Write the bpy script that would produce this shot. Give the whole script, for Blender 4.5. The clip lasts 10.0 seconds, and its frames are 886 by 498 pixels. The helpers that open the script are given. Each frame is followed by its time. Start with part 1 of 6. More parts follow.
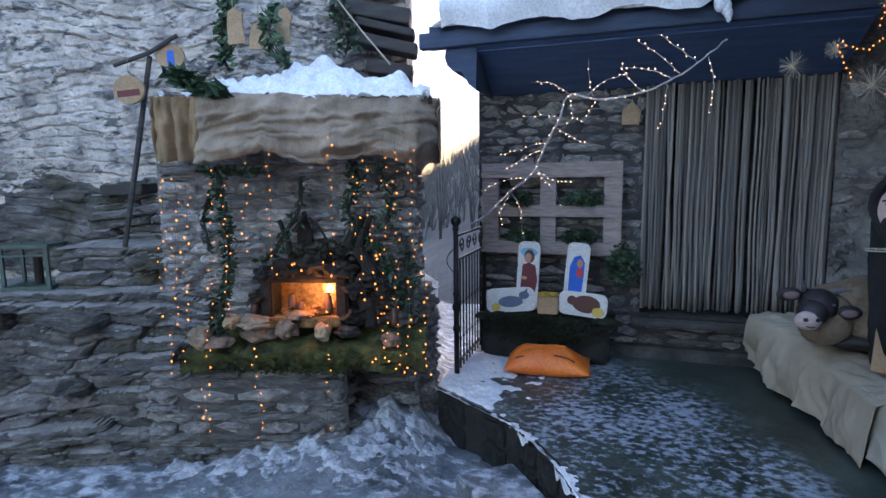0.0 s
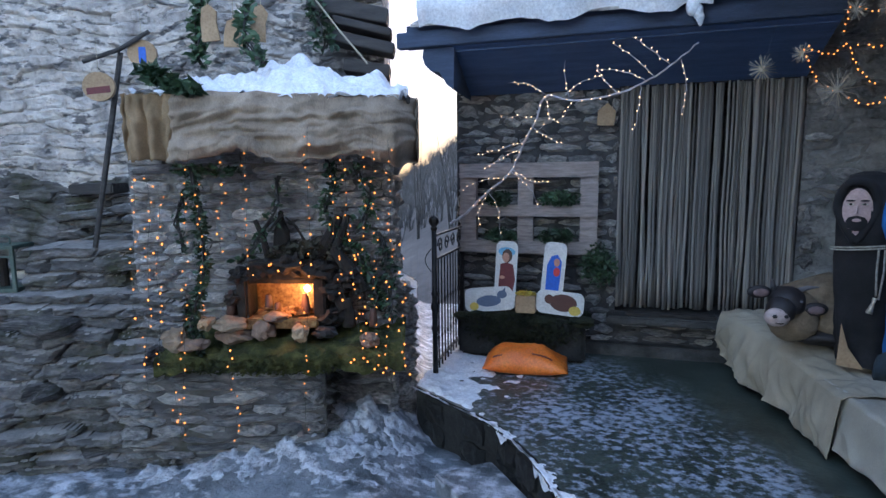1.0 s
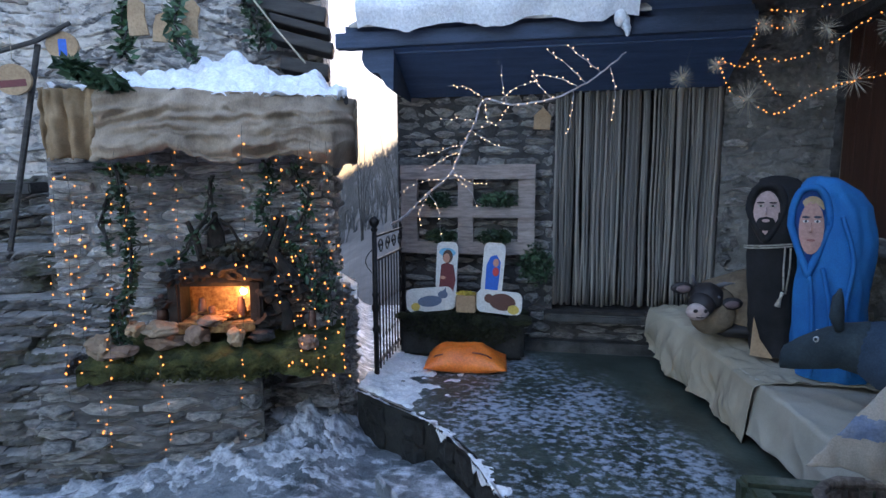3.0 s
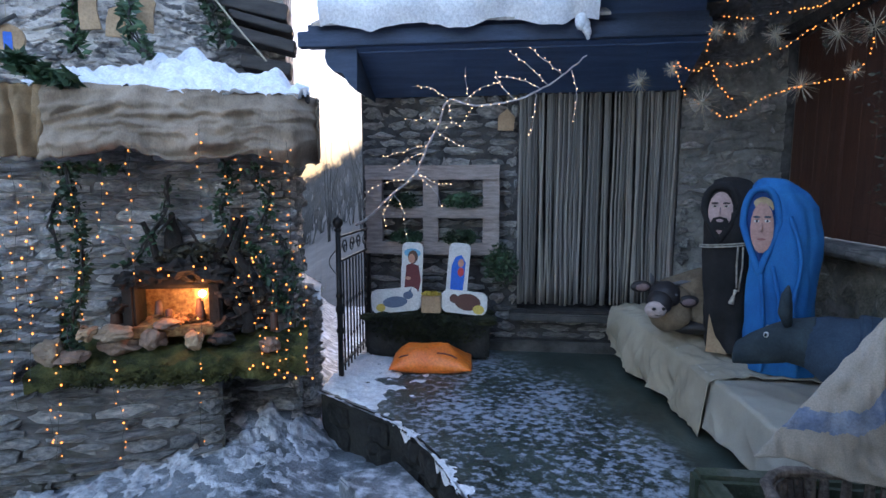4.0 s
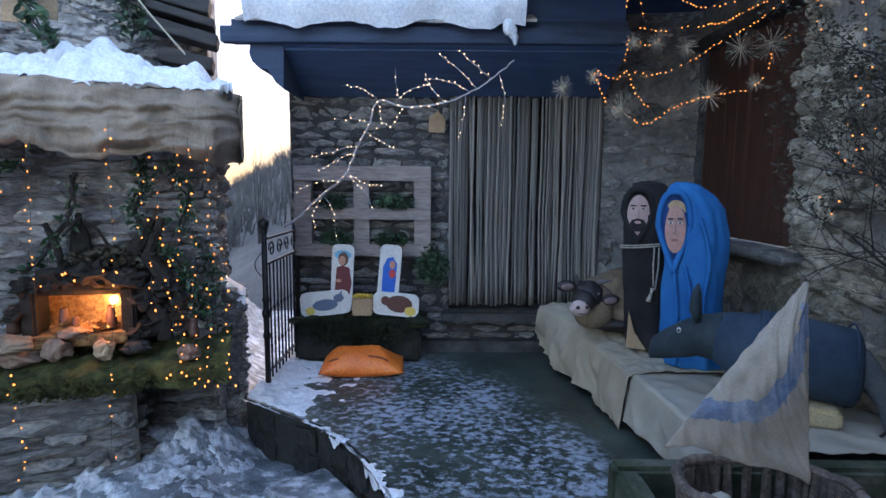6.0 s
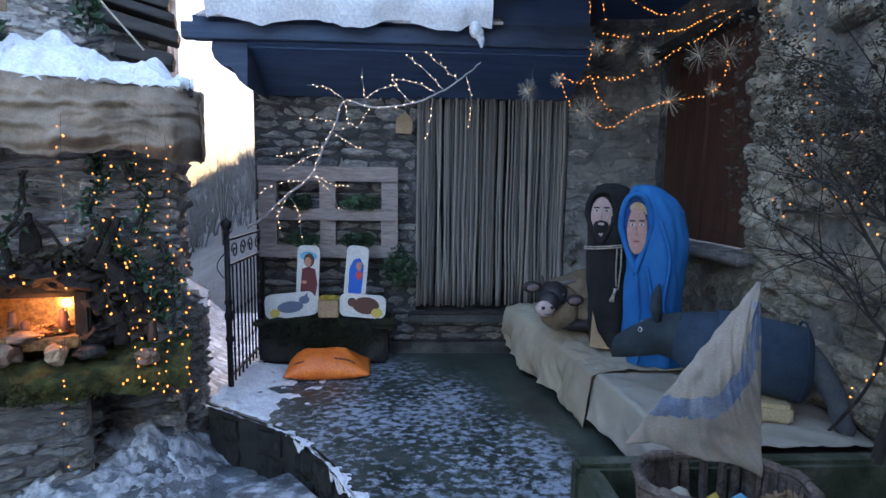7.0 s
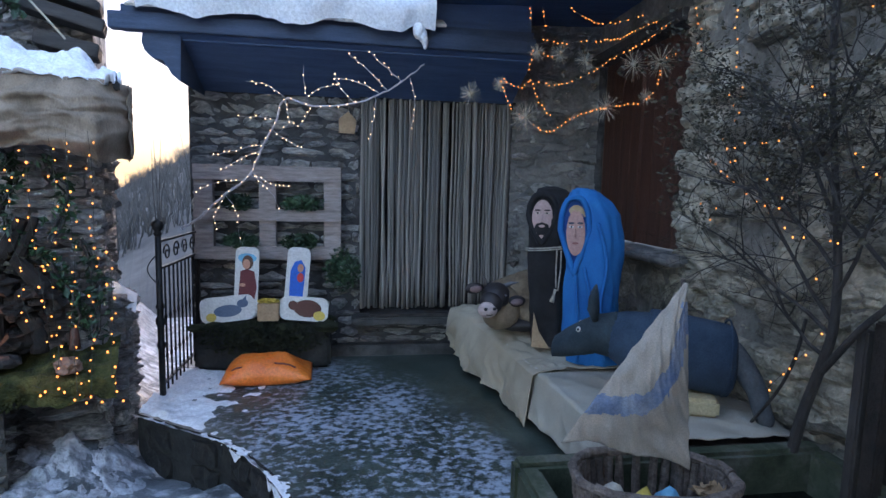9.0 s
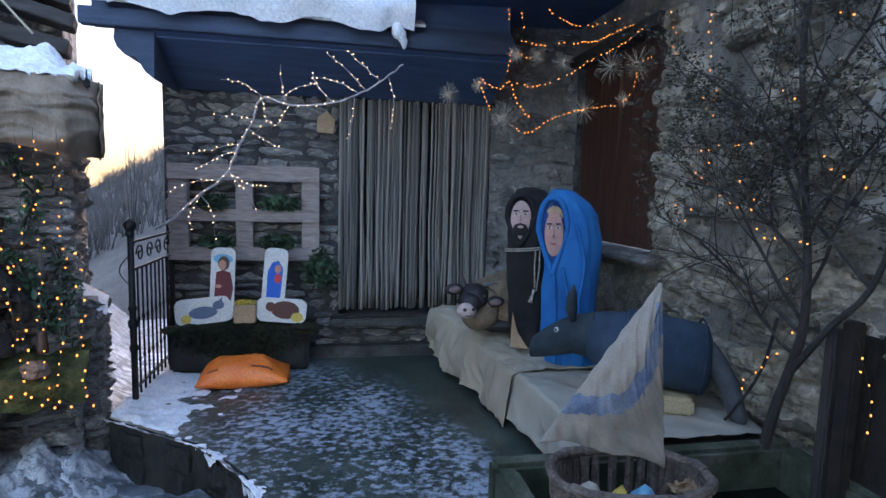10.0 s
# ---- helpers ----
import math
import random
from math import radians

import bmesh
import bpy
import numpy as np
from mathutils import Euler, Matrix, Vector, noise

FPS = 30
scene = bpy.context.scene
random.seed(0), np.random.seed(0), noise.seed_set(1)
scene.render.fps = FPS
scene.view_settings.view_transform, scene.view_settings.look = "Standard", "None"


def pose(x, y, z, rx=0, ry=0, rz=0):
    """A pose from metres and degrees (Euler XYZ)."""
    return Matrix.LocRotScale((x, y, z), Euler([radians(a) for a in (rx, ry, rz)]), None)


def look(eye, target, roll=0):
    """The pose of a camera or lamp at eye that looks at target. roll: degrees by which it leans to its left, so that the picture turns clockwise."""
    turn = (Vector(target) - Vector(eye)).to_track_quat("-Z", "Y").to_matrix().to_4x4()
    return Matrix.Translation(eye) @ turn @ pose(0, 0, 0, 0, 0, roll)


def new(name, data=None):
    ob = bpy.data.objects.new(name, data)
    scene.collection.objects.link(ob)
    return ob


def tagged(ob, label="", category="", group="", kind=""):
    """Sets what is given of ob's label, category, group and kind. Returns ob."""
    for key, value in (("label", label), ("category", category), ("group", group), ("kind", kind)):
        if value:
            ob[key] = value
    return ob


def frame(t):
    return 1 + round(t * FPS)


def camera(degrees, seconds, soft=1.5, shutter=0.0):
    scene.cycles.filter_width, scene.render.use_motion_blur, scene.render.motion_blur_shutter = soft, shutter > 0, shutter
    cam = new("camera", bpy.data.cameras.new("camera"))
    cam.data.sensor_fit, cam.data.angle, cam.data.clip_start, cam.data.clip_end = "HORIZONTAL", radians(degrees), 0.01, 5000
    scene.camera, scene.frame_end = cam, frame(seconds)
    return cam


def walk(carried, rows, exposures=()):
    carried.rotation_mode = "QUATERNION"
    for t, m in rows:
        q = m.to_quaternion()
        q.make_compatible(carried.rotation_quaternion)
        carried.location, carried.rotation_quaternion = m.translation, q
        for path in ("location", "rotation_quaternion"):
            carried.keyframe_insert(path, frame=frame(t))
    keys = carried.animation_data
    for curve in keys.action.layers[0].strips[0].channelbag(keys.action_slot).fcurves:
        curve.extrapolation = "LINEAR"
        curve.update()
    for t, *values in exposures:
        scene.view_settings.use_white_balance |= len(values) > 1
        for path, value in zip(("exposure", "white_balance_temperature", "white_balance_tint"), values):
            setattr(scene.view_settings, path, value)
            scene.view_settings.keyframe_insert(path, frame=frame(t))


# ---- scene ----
SKY, LAMP, STOPS, KELVIN, TINT = 0.15, 0.30, 3.85, 5640, 26
cam = camera(78.8, 10.0)
PATH = [
    (0, (0.133, -0.047, 1.948), (-0.489, 1.838, 1.701), -0.7),
    (0.5, (0.129, -0.046, 1.947), (-0.458, 1.85, 1.7), -0.6),
    (1, (0.13, -0.052, 1.947), (-0.413, 1.857, 1.699), -0.6),
    (1.5, (0.14, -0.064, 1.947), (-0.36, 1.857, 1.7), -0.4),
    (2, (0.151, -0.072, 1.949), (-0.299, 1.861, 1.701), -0.3),
    (2.5, (0.165, -0.077, 1.948), (-0.236, 1.866, 1.702), -0.3),
    (4, (0.215, -0.068, 1.941), (-0.02, 1.903, 1.7), -0.1),
    (4.5, (0.236, -0.071, 1.94), (0.056, 1.906, 1.701), 0.0),
    (5, (0.242, -0.059, 1.936), (0.126, 1.924, 1.7), 0.2),
    (5.5, (0.25, -0.056, 1.94), (0.191, 1.929, 1.704), 0.3),
    (7, (0.277, -0.055, 1.94), (0.39, 1.928, 1.711), 0.8),
    (7.5, (0.279, -0.056, 1.942), (0.445, 1.925, 1.715), 1.0),
    (8, (0.285, -0.056, 1.948), (0.503, 1.919, 1.72), 1.1),
    (8.5, (0.292, -0.049, 1.947), (0.556, 1.92, 1.722), 1.3),
    (9, (0.308, -0.045, 1.945), (0.614, 1.919, 1.723), 1.4),
    (9.5, (0.318, -0.041, 1.944), (0.659, 1.917, 1.725), 1.4),
    (10, (0.322, -0.039, 1.945), (0.698, 1.913, 1.727), 1.6),
]
walk(cam, [(t, look(eye, target, roll)) for t, eye, target, roll in PATH], [(0, STOPS - 0.02, KELVIN, TINT), (4, STOPS + 0.06, KELVIN, TINT), (10, STOPS + 0.14, KELVIN, TINT)])


# ---- world, sun, exposure ----
world = bpy.data.worlds.new("world")
scene.world = world
world.use_nodes = True
wn = world.node_tree.nodes
sky = wn.new("ShaderNodeTexSky")
sky.sky_type, sky.sun_disc = "NISHITA", False
sky.sun_elevation, sky.sun_rotation = radians(4.0), radians(0.0)
sky.dust_density, sky.air_density, sky.ozone_density = 3.0, 1.0, 1.0
world.node_tree.links.new(sky.outputs[0], wn["Background"].inputs[0])
wn["Background"].inputs[1].default_value = SKY
sun = new("sun", bpy.data.lights.new("sun", "SUN"))
sun.data.energy, sun.data.angle, sun.data.color = 0.1, radians(12), (1.0, 0.86, 0.68)
sun.matrix_world = look((0, 0, 20), (0.0, -1.0, 20 - 0.07))


# ---- materials ----
def ramp(nt, fac, stops):
    r = nt.nodes.new("ShaderNodeValToRGB")
    el = r.color_ramp.elements
    while len(el) < len(stops):
        el.new(0.5)
    for e, (p, c) in zip(el, stops):
        e.position, e.color = p, (*c, 1)
    nt.links.new(fac, r.inputs[0])
    return r.outputs[0]


def noise_tex(nt, scale, detail=4.0, rough=0.55, stretch=None, coord="Object"):
    tc = nt.nodes.new("ShaderNodeTexCoord")
    n = nt.nodes.new("ShaderNodeTexNoise")
    n.inputs["Scale"].default_value, n.inputs["Detail"].default_value, n.inputs["Roughness"].default_value = scale, detail, rough
    src = tc.outputs[coord]
    if stretch:
        mp = nt.nodes.new("ShaderNodeMapping")
        mp.inputs["Scale"].default_value = stretch
        nt.links.new(src, mp.inputs[0])
        src = mp.outputs[0]
    nt.links.new(src, n.inputs["Vector"])
    return n.outputs["Fac"]


def mix(nt, fac, a, b, kind="MIX"):
    m = nt.nodes.new("ShaderNodeMix")
    m.data_type, m.blend_type = "RGBA", kind
    for sock, v in ((m.inputs[0], fac), (m.inputs[6], a), (m.inputs[7], b)):
        if isinstance(v, (int, float)):
            sock.default_value = v
        elif isinstance(v, tuple):
            sock.default_value = (*v, 1)
        else:
            nt.links.new(v, sock)
    return m.outputs[2]


def material(name, a, b, scale=8.0, rough=0.8, bump=0.3, fine=60.0, metal=0.0, spread=0.0, stretch=None, c=None, depth=0.01, mid=0.5, patch=None, coord="Object", spec=0.5, keep=None):
    """Two colours mixed by a noise, a finer grain, a bump and, with spread, a shade of its own for each piece."""
    m = bpy.data.materials.new(name)
    m.use_nodes = True
    nt = m.node_tree
    p = nt.nodes["Principled BSDF"]
    n1 = noise_tex(nt, scale, 5, 0.6, stretch, coord)
    stops = [(mid - 0.17, a), (mid + 0.17, b)] if c is None else [(mid - 0.2, a), (mid, b), (mid + 0.2, c)]
    col = ramp(nt, n1, stops)
    n2 = noise_tex(nt, fine, 4, 0.7, stretch, coord)
    col = mix(nt, 0.5, col, ramp(nt, n2, [(0.3, (0.5, 0.5, 0.5)), (0.7, (1.3, 1.3, 1.3))]), "MULTIPLY")
    if spread:
        oi = nt.nodes.new("ShaderNodeObjectInfo")
        col = mix(nt, 1.0, col, ramp(nt, oi.outputs["Random"], [(0.0, (1 - spread,) * 3), (0.5, (1.0, 1.0, 1.0)), (1.0, (1 + spread, 1 + spread * 0.93, 1 + spread * 0.8))]), "MULTIPLY")
    if patch:
        colour, psc, lo, hi = patch[:4]
        pf = noise_tex(nt, psc, 6, 0.65, patch[4] if len(patch) > 4 else None, coord)
        if len(patch) > 5:
            big = noise_tex(nt, patch[5], 3, 0.5, None, coord)
            ad = nt.nodes.new("ShaderNodeMath")
            ad.operation = "MULTIPLY_ADD"
            nt.links.new(big, ad.inputs[0])
            ad.inputs[1].default_value = 0.5
            mn = nt.nodes.new("ShaderNodeMath")
            mn.operation = "SUBTRACT"
            nt.links.new(pf, mn.inputs[0])
            mn.inputs[1].default_value = 0.25
            nt.links.new(mn.outputs[0], ad.inputs[2])
            pf = ad.outputs[0]
        f = nt.nodes.new("ShaderNodeMapRange")
        f.inputs[1].default_value, f.inputs[2].default_value = lo, hi
        nt.links.new(pf, f.inputs[0])
        amount = f.outputs[0]
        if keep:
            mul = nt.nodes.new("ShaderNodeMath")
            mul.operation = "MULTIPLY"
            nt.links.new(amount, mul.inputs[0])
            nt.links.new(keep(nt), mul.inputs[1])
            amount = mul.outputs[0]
        col = mix(nt, amount, col, colour)
    nt.links.new(col, p.inputs["Base Color"])
    p.inputs["Roughness"].default_value, p.inputs["Metallic"].default_value = rough, metal
    p.inputs["Specular IOR Level"].default_value = spec
    if bump:
        bn = nt.nodes.new("ShaderNodeBump")
        bn.inputs["Strength"].default_value, bn.inputs["Distance"].default_value = bump, depth
        add = nt.nodes.new("ShaderNodeMath")
        nt.links.new(n1, add.inputs[0])
        nt.links.new(n2, add.inputs[1])
        nt.links.new(add.outputs[0], bn.inputs["Height"])
        nt.links.new(bn.outputs[0], p.inputs["Normal"])
    return m


def math_node(nt, kind, a, b):
    m = nt.nodes.new("ShaderNodeMath")
    m.operation = kind
    for sock, v in zip(m.inputs, (a, b)):
        if isinstance(v, (int, float)):
            sock.default_value = v
        else:
            nt.links.new(v, sock)
    return m.outputs[0]


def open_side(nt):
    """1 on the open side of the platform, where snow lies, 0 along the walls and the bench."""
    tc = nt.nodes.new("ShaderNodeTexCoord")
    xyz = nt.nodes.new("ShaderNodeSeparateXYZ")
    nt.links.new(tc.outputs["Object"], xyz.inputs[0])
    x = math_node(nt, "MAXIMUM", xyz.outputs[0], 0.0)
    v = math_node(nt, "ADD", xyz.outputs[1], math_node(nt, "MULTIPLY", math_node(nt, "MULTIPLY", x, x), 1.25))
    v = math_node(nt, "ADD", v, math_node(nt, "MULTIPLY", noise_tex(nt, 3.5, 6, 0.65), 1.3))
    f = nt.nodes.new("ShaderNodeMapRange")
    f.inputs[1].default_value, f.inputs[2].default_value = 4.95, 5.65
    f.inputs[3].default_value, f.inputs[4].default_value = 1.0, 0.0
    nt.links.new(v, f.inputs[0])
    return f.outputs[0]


def glow(name, colour, strength):
    m = bpy.data.materials.new(name)
    m.use_nodes = True
    p = m.node_tree.nodes["Principled BSDF"]
    p.inputs["Base Color"].default_value = (*colour, 1)
    p.inputs["Emission Color"].default_value = (*colour, 1)
    p.inputs["Emission Strength"].default_value = strength
    return m


M_SLATE = material("slate_stone", (0.13, 0.132, 0.134), (0.32, 0.318, 0.31), 5, 0.85, 1.0, 30, spread=0.45, depth=0.02, c=(0.54, 0.52, 0.49))
M_PALE = material("pale_limed_stone", (0.17, 0.165, 0.17), (0.52, 0.5, 0.5), 5, 0.9, 1.0, 22, spread=0.38, depth=0.03, mid=0.43, c=(0.86, 0.83, 0.81))
M_LIME = material("limewashed_stone", (0.1, 0.1, 0.105), (0.42, 0.41, 0.4), 4, 0.95, 1.0, 18, spread=0.3, depth=0.035, mid=0.48, c=(0.74, 0.71, 0.67))
M_BIG = material("field_stone", (0.16, 0.15, 0.115), (0.44, 0.405, 0.325), 5, 0.9, 1.0, 20, spread=0.3, depth=0.03)
M_MORTAR = material("lime_mortar", (0.13, 0.125, 0.125), (0.33, 0.32, 0.305), 7, 0.95, 1.0, 40, depth=0.02)
M_LIMEMORTAR = material("pale_lime_mortar", (0.22, 0.205, 0.195), (0.5, 0.465, 0.43), 3.5, 0.95, 1.0, 16, depth=0.04, c=(0.74, 0.69, 0.63), patch=((0.15, 0.145, 0.145), 6.0, 0.5, 0.57, (1, 1, 2.0), 0.9))
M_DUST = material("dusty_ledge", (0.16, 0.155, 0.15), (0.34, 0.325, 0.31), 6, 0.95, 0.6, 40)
M_RUBBLE = material("grey_slate_outcrop", (0.045, 0.044, 0.044), (0.125, 0.12, 0.117), 4, 0.9, 1.0, 24, depth=0.02, stretch=(1, 1, 3), c=(0.26, 0.248, 0.236), patch=((0.05, 0.052, 0.03), 2.5, 0.5, 0.66))
M_DARKFILL = material("dark_joint_and_doorway", (0.03, 0.03, 0.032), (0.1, 0.1, 0.1), 9, 0.95, 0.8, 40, depth=0.02)
M_PLASTER = material("old_plaster", (0.3, 0.29, 0.26), (0.55, 0.53, 0.48), 2.5, 0.95, 0.7, 30, depth=0.015)
M_SNOW = material("snow", (0.74, 0.77, 0.82), (0.86, 0.88, 0.9), 9, 0.65, 0.5, 50, depth=0.02)
M_OLDSNOW = material("trodden_snow", (0.34, 0.37, 0.41), (0.68, 0.71, 0.75), 11, 0.6, 0.7, 45, depth=0.03, patch=((0.16, 0.18, 0.2), 9.0, 0.53, 0.66))
M_STREET = material("icy_street", (0.06, 0.072, 0.078), (0.26, 0.29, 0.32), 3.5, 0.3, 0.7, 26, depth=0.03, patch=((0.6, 0.63, 0.69), 7.0, 0.485, 0.63, (1, 1.6, 1), 0.6))
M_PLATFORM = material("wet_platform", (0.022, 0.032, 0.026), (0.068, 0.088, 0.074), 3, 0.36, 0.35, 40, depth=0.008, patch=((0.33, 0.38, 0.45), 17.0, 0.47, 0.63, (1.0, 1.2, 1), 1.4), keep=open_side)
M_KERB = material("wet_kerb_stone", (0.02, 0.022, 0.022), (0.09, 0.09, 0.085), 6, 0.6, 0.9, 30, depth=0.02)
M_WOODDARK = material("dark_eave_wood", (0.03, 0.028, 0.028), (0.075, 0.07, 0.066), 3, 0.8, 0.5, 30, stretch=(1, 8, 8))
M_SHUTTER = material("brown_shutter_paint", (0.055, 0.022, 0.014), (0.1, 0.042, 0.026), 2, 0.55, 0.3, 40, stretch=(10, 10, 1))
M_PALLET = material("pallet_wood", (0.2, 0.17, 0.16), (0.37, 0.32, 0.3), 4, 0.85, 0.5, 40, spread=0.15, stretch=(2, 12, 12))
# Eave boards and fascia: blue lens haze is put into their colour.
M_SOFFIT = material("blue_haze_boards", (0.046, 0.085, 0.18), (0.072, 0.126, 0.25), 2, 0.7, 0.4, 30, stretch=(1, 10, 10))
M_FASCIA = material("weathered_haze_fascia", (0.032, 0.052, 0.095), (0.058, 0.086, 0.145), 3, 0.8, 0.5, 30, stretch=(1, 8, 8))
M_CORD = material("curtain_cord", (0.13, 0.127, 0.12), (0.21, 0.202, 0.187), 6, 0.9, 0.3, 200, spread=0.55, depth=0.003, stretch=(1, 1, 0.02))
M_IRON = material("black_iron", (0.012, 0.012, 0.013), (0.035, 0.033, 0.032), 10, 0.5, 0.4, 60, metal=0.6)
M_MOSS = material("moss", (0.014, 0.02, 0.006), (0.065, 0.075, 0.018), 9, 1.0, 1.0, 70, depth=0.03, c=(0.15, 0.145, 0.04))
M_DARKMOSS = material("dark_winter_moss", (0.008, 0.013, 0.006), (0.035, 0.042, 0.016), 12, 1.0, 1.0, 70, depth=0.03)
M_CHARSTONE = material("black_wet_stone", (0.008, 0.009, 0.008), (0.03, 0.031, 0.028), 8, 0.75, 0.8, 40, depth=0.02)
M_LEAF = material("ivy_leaf", (0.015, 0.04, 0.018), (0.05, 0.11, 0.05), 7, 0.5, 0.2, 60, spread=0.4)
M_DRYLEAF = material("dry_leaf", (0.02, 0.02, 0.012), (0.06, 0.055, 0.035), 7, 0.8, 0.2, 60, spread=0.5)
M_BARK = material("bark", (0.016, 0.015, 0.014), (0.055, 0.05, 0.046), 14, 0.9, 0.9, 60, stretch=(1, 1, 0.25))
M_PALEBARK = material("pale_branch_bark", (0.3, 0.28, 0.3), (0.55, 0.52, 0.55), 14, 0.8, 0.5, 60)
M_CHAR = material("charred_wood", (0.008, 0.007, 0.006), (0.03, 0.022, 0.016), 12, 0.9, 1.0, 60)
M_BURLAP = material("burlap", (0.21, 0.165, 0.12), (0.44, 0.355, 0.265), 5, 0.95, 0.8, 90, depth=0.02, stretch=(1.6, 1, 0.6))
M_SHEET = material("cream_cloth", (0.3, 0.265, 0.195), (0.43, 0.385, 0.295), 2.5, 0.9, 0.3, 220, depth=0.004)
M_WHITESHEET = material("white_cloth", (0.35, 0.33, 0.27), (0.47, 0.445, 0.375), 2.5, 0.9, 0.3, 220, depth=0.004)
M_ORANGE = material("orange_plastic_sack", (0.75, 0.15, 0.015), (0.9, 0.24, 0.03), 5, 0.4, 0.3, 60, depth=0.006)
M_WHITEPAINT = material("white_painted_board", (0.55, 0.55, 0.53), (0.66, 0.66, 0.64), 5, 0.6, 0.15, 60)
M_CONC = material("mossy_concrete", (0.014, 0.025, 0.01), (0.05, 0.065, 0.038), 6, 0.9, 0.8, 50, depth=0.012, c=(0.12, 0.125, 0.1))
M_BLACKCLOTH = material("black_felt", (0.006, 0.006, 0.007), (0.018, 0.018, 0.02), 6, 0.95, 0.3, 120)
M_BLUECLOTH = material("blue_cloth", (0.012, 0.11, 0.35), (0.022, 0.17, 0.46), 3, 0.85, 0.35, 160, depth=0.005)
M_DENIM = material("blue_grey_wool", (0.018, 0.037, 0.065), (0.045, 0.076, 0.12), 4, 0.95, 0.5, 120, depth=0.006)
M_SKIN = material("painted_wood_skin", (0.36, 0.2, 0.175), (0.46, 0.28, 0.24), 4, 0.6, 0.1, 60)
M_TAN = material("tan_card", (0.28, 0.19, 0.11), (0.42, 0.3, 0.18), 4, 0.9, 0.3, 60)
M_BULB = glow("warm_bulb", (1.0, 0.3, 0.04), 0.22)
M_BULBPALE = glow("pale_warm_bulb", (1.0, 0.66, 0.3), 0.28)
M_WIRE = material("thin_wire", (0.02, 0.03, 0.02), (0.04, 0.05, 0.035), 9, 0.5, 0)


# ---- mesh helpers ----
def mesh_of(bm, name, mats, smooth=False):
    me = bpy.data.meshes.new(name)
    bm.normal_update()
    bm.to_mesh(me)
    bm.free()
    for m in mats if isinstance(mats, (list, tuple)) else [mats]:
        me.materials.append(m)
    if smooth:
        me.polygons.foreach_set("use_smooth", [True] * len(me.polygons))
    return me


def part(name, bm, mats, parent=None, label="", smooth=False, at=None):
    ob = new(name, mesh_of(bm, name, mats, smooth))
    if parent:
        ob.parent = parent
    if at is not None:
        ob.matrix_basis = at
    return tagged(ob, label)


def thing(name, label, category, at=None, group="", kind=""):
    ob = new(name)
    ob.empty_display_size = 0.1
    if at is not None:
        ob.matrix_basis = at
    return tagged(ob, label, category, group, kind)


def box(bm, x0, x1, y0, y1, z0, z1, bevel=0.0, mi=0, m=None):
    r = bmesh.ops.create_cube(bm, size=1.0, matrix=Matrix.Translation(((x0 + x1) / 2, (y0 + y1) / 2, (z0 + z1) / 2)) @ Matrix.Diagonal((x1 - x0, y1 - y0, z1 - z0, 1)))
    vs = r["verts"]
    if bevel:
        es = list({e for v in vs for e in v.link_edges})
        vs = list({v for f in bmesh.ops.bevel(bm, geom=es, offset=bevel, segments=2, affect="EDGES")["faces"] for v in f.verts} | {v for v in vs if v.is_valid})
    fs = {f for v in vs for f in v.link_faces}
    for f in fs:
        f.material_index = mi
    if m is not None:
        bmesh.ops.transform(bm, matrix=m, verts=vs)
    return vs


def prism(bm, pts, z0, z1, mi=0):
    """An upright prism on an outline in plan, counter-clockwise."""
    lo = [bm.verts.new((x, y, z0)) for x, y in pts]
    hi = [bm.verts.new((x, y, z1)) for x, y in pts]
    n = len(pts)
    fs = [bm.faces.new(hi), bm.faces.new(lo[::-1])]
    fs += [bm.faces.new((lo[i], lo[(i + 1) % n], hi[(i + 1) % n], hi[i])) for i in range(n)]
    for f in fs:
        f.material_index = mi
    return lo + hi


def tube(bm, pts, radii, sides=6, mi=0, cap=True):
    """A tapered tube along points."""
    pts = [Vector(p) for p in pts]
    rings = []
    for i, p in enumerate(pts):
        d = (pts[min(i + 1, len(pts) - 1)] - pts[max(i - 1, 0)]).normalized()
        a = d.orthogonal().normalized() if i == 0 else (rings[-1][1] - d * rings[-1][1].dot(d)).normalized()
        b = d.cross(a)
        r = radii[i] if isinstance(radii, (list, tuple)) else radii
        rings.append(([bm.verts.new(p + (a * math.cos(k * math.tau / sides) + b * math.sin(k * math.tau / sides)) * r) for k in range(sides)], a))
    for (r0, _), (r1, _) in zip(rings, rings[1:]):
        for k in range(sides):
            f = bm.faces.new((r0[k], r0[(k + 1) % sides], r1[(k + 1) % sides], r1[k]))
            f.material_index = mi
    if cap:
        for r in (rings[0][0][::-1], rings[-1][0]):
            bm.faces.new(r).material_index = mi


def sheet(bm, nu, nv, fn, mi=0, close=False):
    """A grid of points fn(u, v), u and v from 0 to 1."""
    g = [[bm.verts.new(fn(i / nu, j / nv)) for j in range(nv + 1)] for i in range(nu + (0 if close else 1))]
    n = len(g)
    for i in range(nu):
        for j in range(nv):
            bm.faces.new((g[i][j], g[(i + 1) % n][j], g[(i + 1) % n][j + 1], g[i][j + 1])).material_index = mi
    return g


def wob(x, y, z, s=1.0):
    return noise.noise(Vector((x * s, y * s, z * s)))


def thicken(ob, t):
    mod = ob.modifiers.new("thickness", "SOLIDIFY")
    mod.thickness, mod.offset = t, -1
    return ob


